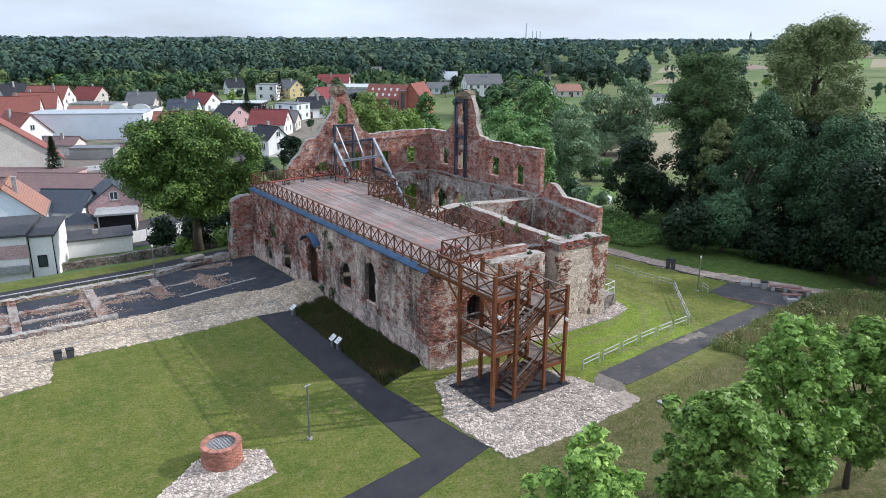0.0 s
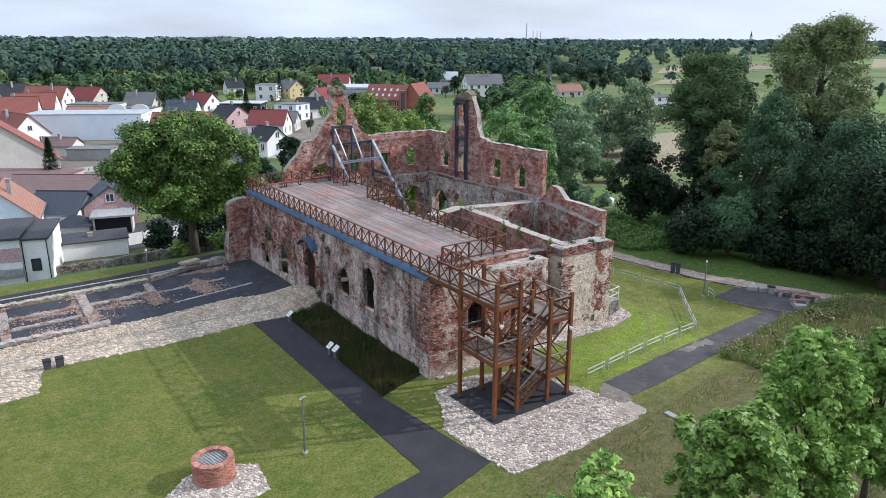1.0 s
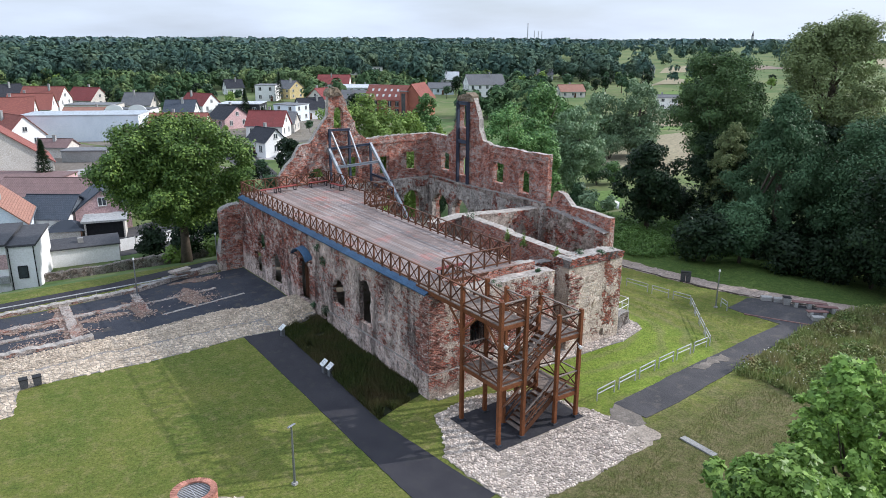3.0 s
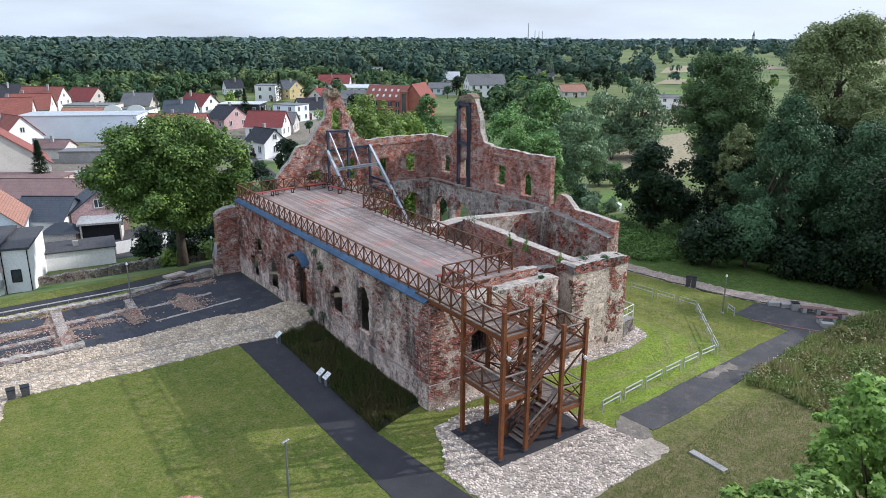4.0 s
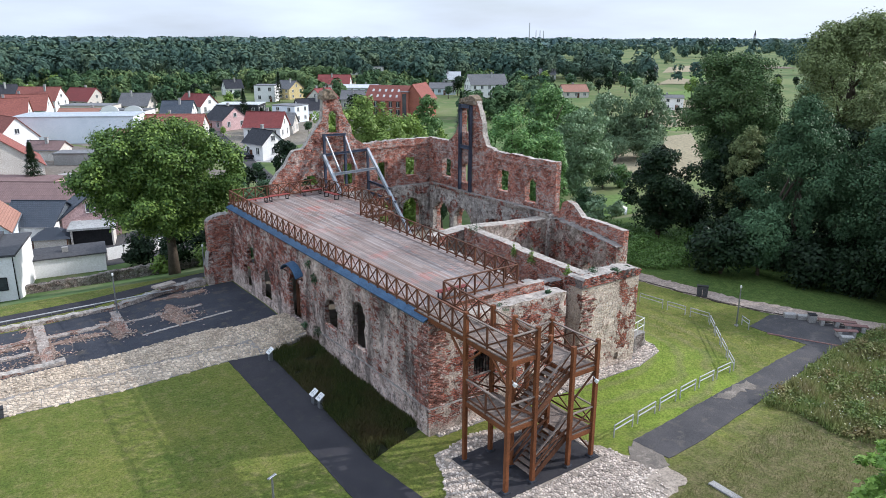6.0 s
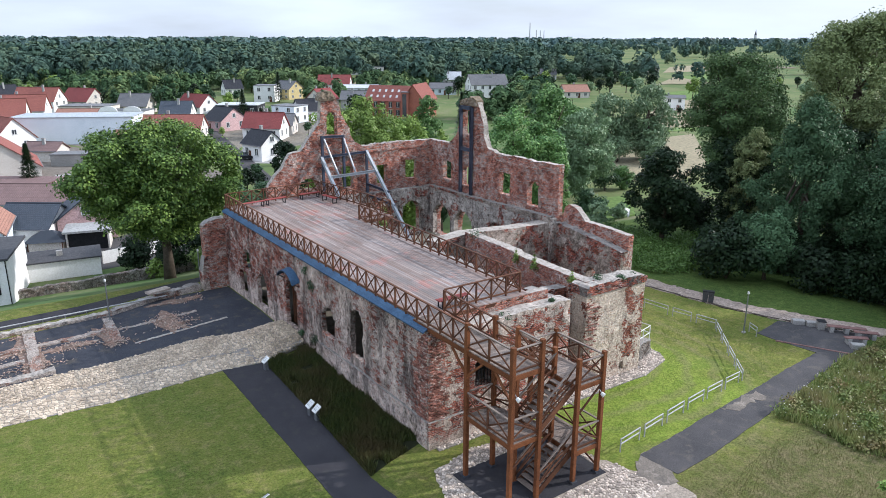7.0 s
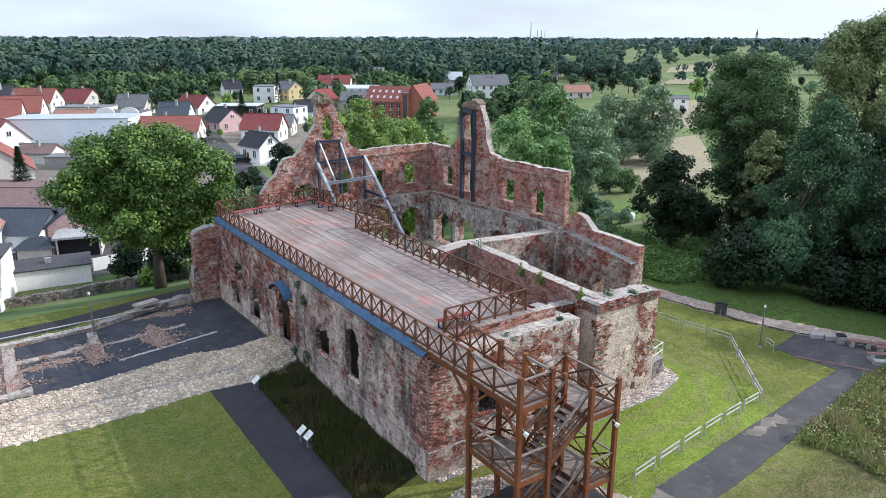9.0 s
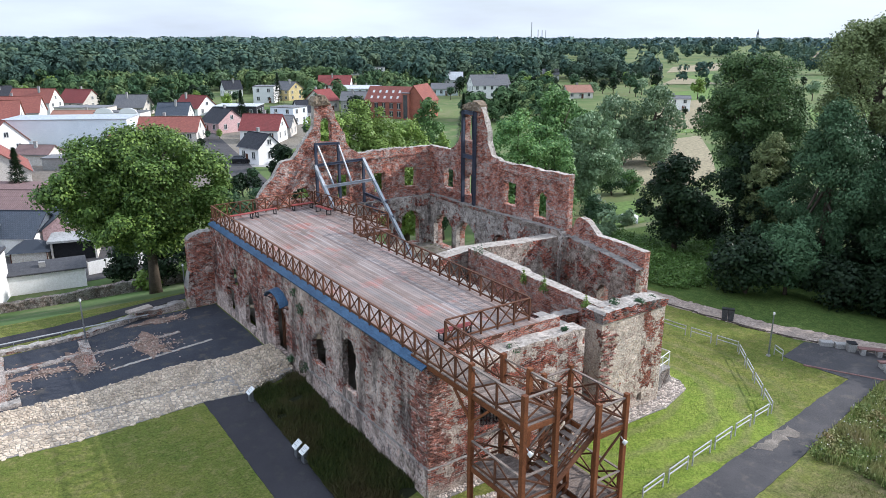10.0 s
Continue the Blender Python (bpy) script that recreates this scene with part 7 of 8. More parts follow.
# trees among the houses: place, size and kind
GARDENS = [
    (12.9, 383.1, 0.85, 0), (18.8, 370.5, 0.89, 4), (25.4, 349.6, 0.91, 2), (36.0, 377.7, 0.87, 0), (53.0, 357.6, 1.09, 1), (61.8, 361.3, 0.93, 0), (68.4, 347.8, 0.97, 4), (74.8, 343.7, 1.03, 1),
    (79.6, 331.8, 0.95, 2), (92.0, 342.1, 0.88, 0), (96.8, 329.7, 0.98, 3), (106.2, 333.1, 1.00, 1), (102.9, 308.3, 0.99, 5), (142.6, 351.7, 0.84, 0), (146.5, 338.1, 0.75, 1), (129.7, 359.9, 0.84, 2),
    (187.6, 403.2, 0.83, 1), (8.1, 272.4, 0.97, 2), (13.7, 273.9, 0.85, 0), (18.0, 276.2, 0.83, 0), (30.5, 253.1, 0.71, 1), (32.1, 247.2, 0.82, 4), (42.4, 240.5, 0.90, 0), (44.4, 234.7, 0.93, 4),
    (48.7, 241.2, 0.75, 1), (55.8, 251.8, 0.65, 0), (60.7, 248.6, 0.70, 2), (67.9, 254.9, 0.59, 0), (68.7, 238.2, 0.65, 2), (77.6, 254.3, 0.60, 0), (36.6, 165.5, 0.30, 2), (38.3, 160.5, 0.30, 0),
    (41.4, 161.0, 0.30, 2), (32.4, 145.7, 0.30, 1), (30.7, 154.6, 0.30, 0), (37.4, 111.1, 0.57, 1), (33.6, 97.9, 0.69, 5), (29.9, 86.1, 0.69, 1), (27.7, 99.3, 0.38, 0), (22.9, 90.7, 0.45, 1),
    (19.8, 85.5, 0.47, 5), (24.3, 87.6, 0.41, 1), (20.0, 91.1, 0.39, 0), (31.5, 99.3, 0.43, 5), (90.3, 179.6, 0.86, 1), (105.5, 214.3, 0.65, 0), (79.1, 152.9, 0.59, 2), (106.8, 229.7, 0.50, 4),
    (93.1, 212.4, 0.50, 1), (61.9, 152.8, 0.41, 0), (64.2, 208.7, 0.30, 1), (66.4, 207.3, 0.30, 1), (68.6, 205.8, 0.30, 1), (71.5, 206.0, 0.31, 0), (161.8, 254.4, 0.64, 0), (173.1, 239.5, 0.94, 1),
    (159.2, 226.9, 0.64, 0), (192.9, 226.8, 0.79, 1), (187.2, 212.4, 0.95, 0), (205.8, 226.3, 0.97, 1), (169.4, 207.3, 0.58, 2), (166.1, 194.3, 0.69, 4), (204.2, 219.5, 0.68, 0), (232.1, 243.6, 0.70, 1),
    (235.0, 232.7, 0.40, 2), (222.9, 207.6, 0.69, 3), (236.4, 214.7, 0.71, 1), (257.1, 227.8, 0.64, 0), (249.8, 210.3, 0.94, 0), (246.3, 200.4, 0.81, 3), (240.4, 188.9, 0.62, 2), (234.6, 178.5, 0.50, 0),
    (275.0, 216.4, 0.88, 1), (279.5, 265.4, 0.98, 1), (292.9, 257.0, 0.85, 1), (299.6, 252.7, 0.79, 4), (246.8, 170.6, 1.00, 2), (221.8, 149.7, 0.50, 0), (187.1, 130.7, 0.30, 1), (194.2, 130.4, 0.30, 1),
]
rng = random.Random(8)
for x, y, sz, k in GARDENS:
    town_tree(x, y, sz, k, rng.uniform(0, 6.3))
placed = [(r[0], r[1], max(r[3], r[4]) * 0.5 + 2.0) for r in TOWN] + [(108, 183, 17)]
sights = [(math.degrees(math.atan2(a - EYE[0], b - EYE[1]) - AHEAD), math.hypot(a - EYE[0], b - EYE[1]), c) for a, b, c in placed]
n = 0
while n < 110:
    deg, r = rng.uniform(-34, 33), rng.uniform(150, 440)
    x, y = polar(deg, r)
    if deg > 10 and r < 330 and rng.random() < 0.8:
        continue
    sz = rng.uniform(0.4, 0.95) * (0.75 if r < 220 else 1.0)
    if any((x - a) ** 2 + (y - b) ** 2 < (c + sz * 1.6) ** 2 for a, b, c in placed):
        continue
    # keep the view of the houses free
    if any(abs(deg - d) < math.degrees((c + 2) / t) and t - 70 < r < t for d, t, c in sights):
        continue
    town_tree(x, y, sz, rng.randrange(6), rng.uniform(0, 6.3))
    n += 1

# white workshop front with arched parapets
front_wall = thing("workshop", "white workshop with two arched parapets", "workshop", pose(24.0, 196.0, land(24, 196), 0, 0, -35))
Geo().box(-6.5, -0.2, -1, 6.5, 7, 4.6).made("wall", WALLS["W"], parent=front_wall)
for cx in (-3.6, 3.2):
    arch = [(cx + 2.6 * math.cos(math.pi * q / 10), 4.6 + 1.5 * math.sin(math.pi * q / 10)) for q in range(11)]
    g = Geo().add([(a, -0.24, b) for a, b in arch] + [(a, 0.1, b) for a, b in arch], [tuple(range(10, -1, -1)), tuple(range(11, 22))] + [(q, q + 1, 12 + q, 11 + q) for q in range(10)])
    g.made("parapet", WALLS["W"], parent=front_wall)
    Geo().tube([(cx + 1.1 * math.cos(math.pi * q / 10), -0.27, 3.3 + 0.9 * math.sin(math.pi * q / 10)) for q in range(11)], 0.1, 6).made("arch_trim", M_BLACK, parent=front_wall)
Geo().box(-6.7, 0.1, 4.6, 6.7, 7.2, 4.8).made("roof", ROOFS["F"], parent=front_wall)


# ---- a garden tent below the trees ----
tent = thing("garden_tent", "small white domed garden tent on the grass", "tent", pose(62.0, 43.2, land(62.0, 43.2), 0, 0, 40))
g = Geo()
for i in range(9):
    for j in range(7):
        u, v = math.pi * i / 8, math.pi / 2 * j / 6
        g.v.append((1.5 * math.cos(u), 1.3 * (j / 3 - 1), (1.45 - 0.35 * (j / 3 - 1) ** 2) * math.sin(u) ** 0.8))
g.f = [(i * 7 + j, (i + 1) * 7 + j, (i + 1) * 7 + j + 1, i * 7 + j + 1) for i in range(8) for j in range(6)]
g.made("canopy", WALLS["W"], parent=tent, smooth=True)
for y, top in ((-1.3, 1.12), (0, 1.47), (1.3, 1.12)):
    Geo().tube([(1.52 * math.cos(math.pi * i / 8), y, top * math.sin(math.pi * i / 8) ** 0.8) for i in range(9)], 0.03, 6).made("hoop", M_STEEL, parent=tent)


# ---- fields and woods out to the horizon ----
M_STUBBLE = surface("pale stubble", (0.32, 0.275, 0.18), (0.26, 0.225, 0.145), 0.05, 1.5, 0.95, bump=0.0)
M_CROP = surface("green crop", (0.15, 0.22, 0.065), (0.12, 0.185, 0.055), 0.05, 1.5, 0.95, bump=0.0)
M_SOIL = surface("brown plough land", (0.27, 0.21, 0.165), (0.23, 0.18, 0.14), 0.05, 1.5, 0.95, bump=0.0)
FIELDS = [
    ("S", [(80, 64), (96, 84), (124, 96), (150, 97), (126, 76), (108, 62), (92, 56)]), ("C", [(190, 140), (209, 138), (165, 100), (148, 104)]), ("S", [(150, 112), (186, 142), (226, 169), (268, 167), (212, 136), (168, 104)]),
    ("C", [(262, 199), (342, 218), (268, 167), (226, 169)]), ("S", [(322, 244), (345, 228), (410, 262), (389, 292), (300, 236)]), ("C", [(389, 292), (464, 306), (420, 268), (345, 228)]), ("S", [(427, 333), (515, 398), (620, 430), (521, 336)]),
    ("O", [(521, 336), (620, 430), (700, 449), (600, 330)]), ("C", [(752, 410), (1003, 449), (688, 302), (586, 316)]), ("S", [(688, 302), (1003, 449), (1100, 440), (760, 290)]), ("O", [(925, 509), (1197, 664), (1516, 689), (1096, 493)]), ("C", [(206, 97), (239, 118), (281, 130), (231, 100)]),
    ("S", [(159, 305), (171, 340), (233, 404), (207, 346)]), ("C", [(54, 40), (54, 45), (66, 53), (74, 52), (64, 42)]), ("C", [(230, 100), (420, 150), (560, 190), (470, 120), (300, 70)]), ("S", [(470, 120), (560, 190), (900, 270), (800, 160)]),
]
for i, (k, poly) in enumerate(FIELDS):
    name, m = {"S": ("pale stubble field", M_STUBBLE), "C": ("bright green field", M_CROP), "O": ("brown ploughed field", M_SOIL)}[k]
    sheet("field", poly, m, 0.08 + 0.012 * i, name + " on the plain", "field", cell=30.0 if poly[0][0] > 120 else 4.0)
sheet("field", [polar(-29.5, 1090), polar(-22.8, 1060), polar(-22.8, 1170), polar(-29.5, 1340)], M_CROP, 0.12, "bright green clearing in the woods", "field", cell=60.0)


def wood_piece(gen, lobes, count, size, rx, rz):
    """One far tree: sprays of foliage round the lobes of its crown, as points and quads."""
    mid, rad = lobes_of(gen, rx, rz, lobes, 0.5, 0.56, 2.2)
    lv = leaves(gen, mid, rad, count, size, inner=0.8, shape=1, mess=0.10, lift=0.05)
    lv = lv[lv[:, 0, 2] > -0.45 * rz]
    return lv.reshape(-1, 3), np.arange(len(lv) * 4).reshape(-1, 4)



# paler and bluer still: the haze of the horizon is put into the leaf colour
M_HORIZON = wood_material("haze-tinted horizon woods", ((0.068, 0.118, 0.118), (0.105, 0.165, 0.155), (0.17, 0.22, 0.17)), 22.0)


def woods(name, count, r0, r1, lobes, sprays, spray, rx, rz, seed, where, label, power=0.5):
    gen = np.random.default_rng(seed)
    kinds = [wood_piece(gen, lobes, sprays, spray, rx, rz * f) for f in (0.75, 0.85, 0.95, 1.0, 1.1, 1.2)]
    pts, quads, n, start = [], [], 0, 0
    while n < count:
        deg = gen.uniform(-36, 36)
        r = (r0 ** (1 / power) + (r1 ** (1 / power) - r0 ** (1 / power)) * gen.random()) ** power
        x, y = polar(deg, r)
        if not where(deg, r, x, y):
            n += 0.02
            continue
        a, size = gen.uniform(0, 6.28), 0.55 + 0.7 * gen.random() ** 1.3
        v, f = kinds[gen.integers(0, 6)]
        c, t = math.cos(a) * size, math.sin(a) * size
        pts.append(np.stack([v[:, 0] * c - v[:, 1] * t + x, v[:, 0] * t + v[:, 1] * c + y, v[:, 2] * size - 5.5 + rz * size * 0.95], -1))
        quads.append(f + start)
        start += len(v)
        n += 1
    v, f = np.concatenate(pts), np.concatenate(quads)
    me = bpy.data.meshes.new(name)
    me.vertices.add(len(v))
    me.vertices.foreach_set("co", np.ascontiguousarray(v, np.float32).ravel())
    me.loops.add(f.size)
    me.loops.foreach_set("vertex_index", np.ascontiguousarray(f, np.int32).ravel())
    me.polygons.add(len(f))
    me.polygons.foreach_set("loop_start", np.arange(0, f.size, 4, dtype=np.int32))
    me.polygons.foreach_set("use_smooth", np.ones(len(f), bool))
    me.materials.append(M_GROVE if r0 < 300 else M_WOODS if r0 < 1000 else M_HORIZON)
    me.update(calc_edges=True)
    return tagged(new(name, me), label, "woods", kind="stuff")


def in_field(x, y):
    return any(inside(poly, x, y) for _, poly in FIELDS)


def patch(x, y, s):
    return noise.noise((x / s, y / s, 2.2))


def near_wood(deg, r, x, y):
    if in_field(x, y):
        return False
    edge = 380 + 60 * patch(x, y, 60)
    if deg > 7:
        return r > 430 and patch(x, y, 70) > (0.22 if deg < 14 else 0.36)
    if -30 < deg < -22.3 and 960 < r < 1370:
        return False
    return r > edge and patch(x, y, 60) > -0.22


def near_grove(deg, r, x, y):
    return deg < 9 and not in_field(x, y) and patch(x, y, 40) > -0.1 and not any((x - a) ** 2 + (y - b) ** 2 < (c + 4) ** 2 for a, b, c in placed) and not any(abs(deg - d) < 1.7 and t - 75 < r < t for d, t, c in sights)


def far_wood(deg, r, x, y):
    if deg > 9 and r < 2200:
        return patch(x, y, 160) > 0.2
    return patch(x, y, 300) > -0.5


woods("woods", 760, 225, 410, 6, 240, 1.3, 3.4, 4.6, 60, near_grove, "mixed trees behind the last houses")
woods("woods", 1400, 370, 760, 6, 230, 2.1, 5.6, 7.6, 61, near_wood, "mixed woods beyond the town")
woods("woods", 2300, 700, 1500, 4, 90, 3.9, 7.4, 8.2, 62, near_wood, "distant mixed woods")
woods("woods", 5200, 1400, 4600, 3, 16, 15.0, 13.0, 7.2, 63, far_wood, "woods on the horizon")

# chimneys of a far power station and a church spire
stack = surface("grey concrete stack", (0.5, 0.5, 0.52), (0.46, 0.46, 0.48), 0.05, 1, 0.9, bump=0.0)
for deg, h, r in ((6.55, 104, 3.0), (7.05, 64, 2.4), (7.35, 62, 2.4), (7.62, 61, 2.4)):
    x, y = polar(deg, 4300)
    tagged(Geo().tube([(0, 0, -8), (0, 0, h * 0.6), (0, 0, h)], [r * 1.3, r, r * 0.85], 10).made("chimney", stack, at=pose(x, y, -5)), "tall thin power station chimney on the horizon", "chimney", group="far chimneys")
x, y = polar(22.6, 4300)
spire = thing("church", "far church with a pointed spire", "church", pose(x, y, -5.5))
Geo().box(-5, -5, -2, 5, 5, 38).made("tower", stack, parent=spire)
Geo().tube([(0, 0, 38), (0, 0, 48), (0, 0, 66)], [6.5, 4, 0.4], 8).made("spire", M_BINGREY, parent=spire)


# ---- low walls of the vanished wing ----
M_OLDBRICK = masonry("low ruin brick", ((0.42, 0.22, 0.16), (0.32, 0.16, 0.12), (0.38, 0.24, 0.185)), ((0.52, 0.45, 0.395), (0.40, 0.34, 0.30)), 0.62, 0.15)
M_RUIN = surface("brick dust and earth", (0.24, 0.155, 0.12), (0.17, 0.125, 0.10), 1.4, 12, 0.95, bump=0.03, c2=(0.33, 0.285, 0.24))
LOW = [((-24, 27.9), (-9.4, 28.45), 0.6, 0.35, M_COPING), ((-9.4, 28.4), (-5.9, 30.0), 0.6, 0.5, M_RUBBLE), ((-5.9, 30.0), (-2.2, 30.5), 0.7, 0.75, M_RUBBLE), ((-24, 24.1), (-10.4, 24.6), 0.55, 0.2, M_OLDBRICK), ((-24, 19.35), (-14.2, 19.55), 0.6, 0.32, M_COPING),
       ((-15.3, 27.8), (-15.5, 19.7), 0.7, 0.22, M_OLDBRICK), ((-20.7, 27.8), (-20.9, 19.5), 0.6, 0.2, M_OLDBRICK), ((-10.2, 28.0), (-10.4, 22.4), 0.6, 0.14, M_OLDBRICK), ((-24, 21.9), (-15.6, 22.2), 0.5, 0.16, M_OLDBRICK), ((-9.2, 21.5), (-2.6, 22.7), 0.22, 0.05, M_COPING), ((-10.4, 24.6), (-4.0, 25.4), 0.35, 0.06, M_OLDBRICK)]
for p, q, t, h, cap in LOW:
    h *= 0.7
    z = min(land(*p), land(*q))
    ln = math.hypot(q[0] - p[0], q[1] - p[1])
    wall("ruin_wall", p, q, t, [(0, land(*p) + h), (ln / 2, land((p[0] + q[0]) / 2, (p[1] + q[1]) / 2) + h), (ln, land(*q) + h)], [], M_OLDBRICK, base=z - 0.2, label="knee-high brick wall of a vanished room", cell=0.16, rough=0.055 if t > 0.3 else 0.03, ragged=min(0.12, h * 0.6), cap=cap)
rng = random.Random(31)
heap = Geo()
for k, (x, y, a, b) in enumerate(((-6.2, 24.4, 1.5, 3.2), (-15.3, 23.6, 1.2, 4.6), (-10.4, 24.4, 1.1, 3.8), (-12.8, 23.4, 3.0, 0.6), (-20.9, 23.5, 1.2, 3.6), (-4.5, 28.9, 2.8, 0.9), (-18.0, 24.2, 3.0, 0.7))):
    lobes = [0.62 + 0.55 * noise.noise((math.cos(t * 0.314) * 1.6 + k * 3, math.sin(t * 0.314) * 1.6, k)) for t in range(20)]
    sheet("earth_patch", worn([(x + a * lobes[t] * math.cos(t * 0.314), y + b * lobes[t] * math.sin(t * 0.314)) for t in range(20)], 40 + k, 0.06), M_RUIN, 0.035 + 0.004 * k, "brick dust and earth on the gravel", "earth")
for cx, cy, n, r in ((-6.3, 25.2, 420, 1.2), (-6.0, 23.4, 380, 1.2), (-15.3, 24.6, 420, 1.2), (-15.2, 21.4, 420, 1.3), (-10.5, 25.0, 300, 1.0), (-10.3, 22.6, 300, 1.0), (-12.8, 23.4, 260, 1.2), (-18.0, 24.1, 300, 1.4), (-18.0, 20.6, 220, 1.4), (-20.8, 23.9, 160, 1.2), (-3.5, 28.9, 160, 1.0), (-15.6, 27.4, 100, 0.8)):
    for _ in range(n):
        a, d = rng.uniform(0, 6.28), r * 0.5 * abs(rng.gauss(0, 1))
        x, y = cx + d * math.cos(a) * 1.3, cy + d * math.sin(a)
        s = rng.uniform(0.02, 0.065)
        m = Matrix.LocRotScale((x, y, land(x, y) + 0.02 + max(0, 0.14 - d * 0.1) * rng.random()), Euler((rng.uniform(-0.6, 0.6), rng.uniform(-0.6, 0.6), a)), None)
        heap.box(-s, -s * 0.6, -s * 0.4, s, s * 0.6, s * 0.4, m)
tagged(heap.made("rubble", surface("brick rubble", (0.36, 0.22, 0.165), (0.36, 0.31, 0.265), 2.5, 15, 0.95, bump=0.01, rand=0.4)), "scattered brick rubble on the gravel", "rubble", kind="stuff")

# ---- fitted stones ----
COBBLES = [(-24, 10.3), (-19.7, 10.9), (-19.2, 14.0), (-17.7, 14.2), (-12.2, 13.8), (-6, 14.3), (-3.3, 14.0), (-0.2, 14.6), (-0.2, 18.4), (-5.1, 20.1), (-11.2, 19.3), (-16.5, 19.3), (-24, 19.1)]


def ramp(x, y):
    return land(x, y) + 0.85 * soft(x, -4.6, -0.4) * soft(y, 13.6, 15.6) * (1 - soft(y, 17.6, 20.2))


bed = sheet("cobbled_strip", COBBLES, M_BED, 0.02, "strip of pale fitted cobbles beside the lawn", "cobbles", cell=0.7)
for v in bed.data.vertices:
    v.co.z += ramp(v.co.x, v.co.y) - land(v.co.x, v.co.y)
rng = random.Random(17)
split = [s for s in stones(COBBLES, 0.24, rng, 0.04, ramp, 0.03, 0.48, 0.86, 0.06) if s[1][1] < 16.5 + 0.5 * noise.noise((s[1][0] * 0.6, 0, 0)) and s[1][0] < -3.6]
lay(split, "paving_stone", bed, M_COBBLE, (-6, 14), 290)
lay([s for s in stones(COBBLES, 0.17, rng, 0.06, ramp, 0.03, 0.46, 0.76, 0.16) if s[1][1] >= 16.7 + 0.5 * noise.noise((s[1][0] * 0.6, 0, 0)) or s[1][0] >= -3.5], "stone", bed, M_COBBLE, (-3, 16), 200)
APRON = [(-0.8, -1.9), (1.9, -1.2), (5.0, -2.3), (6.4, -5.2), (7.0, -7.3), (8.2, -7.6), (7.7, -10.3), (2.0, -10.75), (-2.3, -10.6), (-2.55, -8.4), (-2.65, -5.5), (-1.5, -3.6)]
apron = sheet("stone_apron", worn(APRON, 9, 0.12), M_GRIT, 0.02, "apron of pale rough stones round the stair tower", "stones", cell=0.7)
laid = [s for s in stones(APRON, 0.15, rng, 0.06, None, 0.03, 0.46, 0.78, 0.2) if s[1][0] < 5.9 + 1.5 * noise.noise((s[1][0], s[1][1], 4)) + 1.2 * rng.random() and noise.noise((s[1][0] * 0.8, s[1][1] * 0.8, 2)) > -0.42 and not (-0.35 < s[1][0] < 5.85 and -6.65 < s[1][1] < -2.55)]
lay(laid, "stone", apron, M_STONE, (0.5, -7.5), 290)
RING = [(-15.9, -3.0), (-15.0, -2.1), (-12.8, -2.4), (-11.95, -3.1), (-12.1, -5.25), (-14.9, -5.8), (-17.6, -4.3)]
ring = sheet("stone_apron", worn(RING, 10, 0.1), M_GRIT, 0.015, "apron of pale stones round the well", "stones", cell=0.7)
lay([s for s in stones(RING, 0.13, rng, 0.04, None, 0.016, 0.46, 0.8, 0.2) if math.hypot(s[1][0] + 13.93, s[1][1] + 2.87) > 1.0], "stone", ring, M_STONE, (-13.9, -4.5), 150)
PEBBLES = [(0.3, -0.55), (9.2, -0.65), (10.8, -0.65), (15.6, -0.55), (18.6, 0.45), (19.2, 1.4), (19.1, 2.5), (18.2, 2.9), (16.9, 1.2), (16, 0.3), (10, 0.3), (0.3, -0.05)]
lay(stones(PEBBLES, 0.17, rng, 0.06, lambda x, y: land(x, y) + 0.03, 0.03, 0.45), "pebble", margin, M_STONE, (16, 0), 200)
LANE = [(30.6, 13.5), (31.4, 8.6), (32.1, 5.2), (33.2, 1.6), (35.0, -2.0), (37.3, -6.5), (41, -12), (43, -12), (39.0, -5.2), (36.4, -0.2), (34.2, 5.0), (33.2, 9.4), (32.4, 16.0), (28, 24), (26.8, 23)]
lane = sheet("cobbled_lane", worn(LANE, 12, 0.16), M_LANE, 0.03, "rough cobbled lane below the ruin", "lane", cell=1.0)
lay([s for s in stones(LANE, 0.26, rng, 0.022, lambda x, y: land(x, y) + 0.02, 0.03, 0.48, 0.7, 0.06) if noise.noise((s[1][0] * 0.7, s[1][1] * 0.7, 6)) > 0.12], "stone", lane, M_LANESTONE, (32, 4), 120)
RUT = [(30.75, 13.6), (31.45, 8.8), (32.2, 5.2), (33.3, 1.6), (35.1, -2.0), (37.4, -6.5), (41.0, -12.0)]
rut = [(x + 0.16 * noise.noise((x, y, 3)), y) for (ax, ay), (bx, by) in zip(RUT, RUT[1:]) for x, y in [(ax + (bx - ax) * k / 12, ay + (by - ay) * k / 12) for k in range(12)]]
width = [0.08 + 0.22 * abs(noise.noise((x * 0.8, y * 0.8, 8))) for x, y in rut]
sheet("earth_rut", [(x - w, y) for (x, y), w in zip(rut, width)] + [(x + w, y) for (x, y), w in zip(rut, width)][::-1], M_RUT, 0.055, "dark washed-out rut along the lane edge", "rut", cell=0.5)

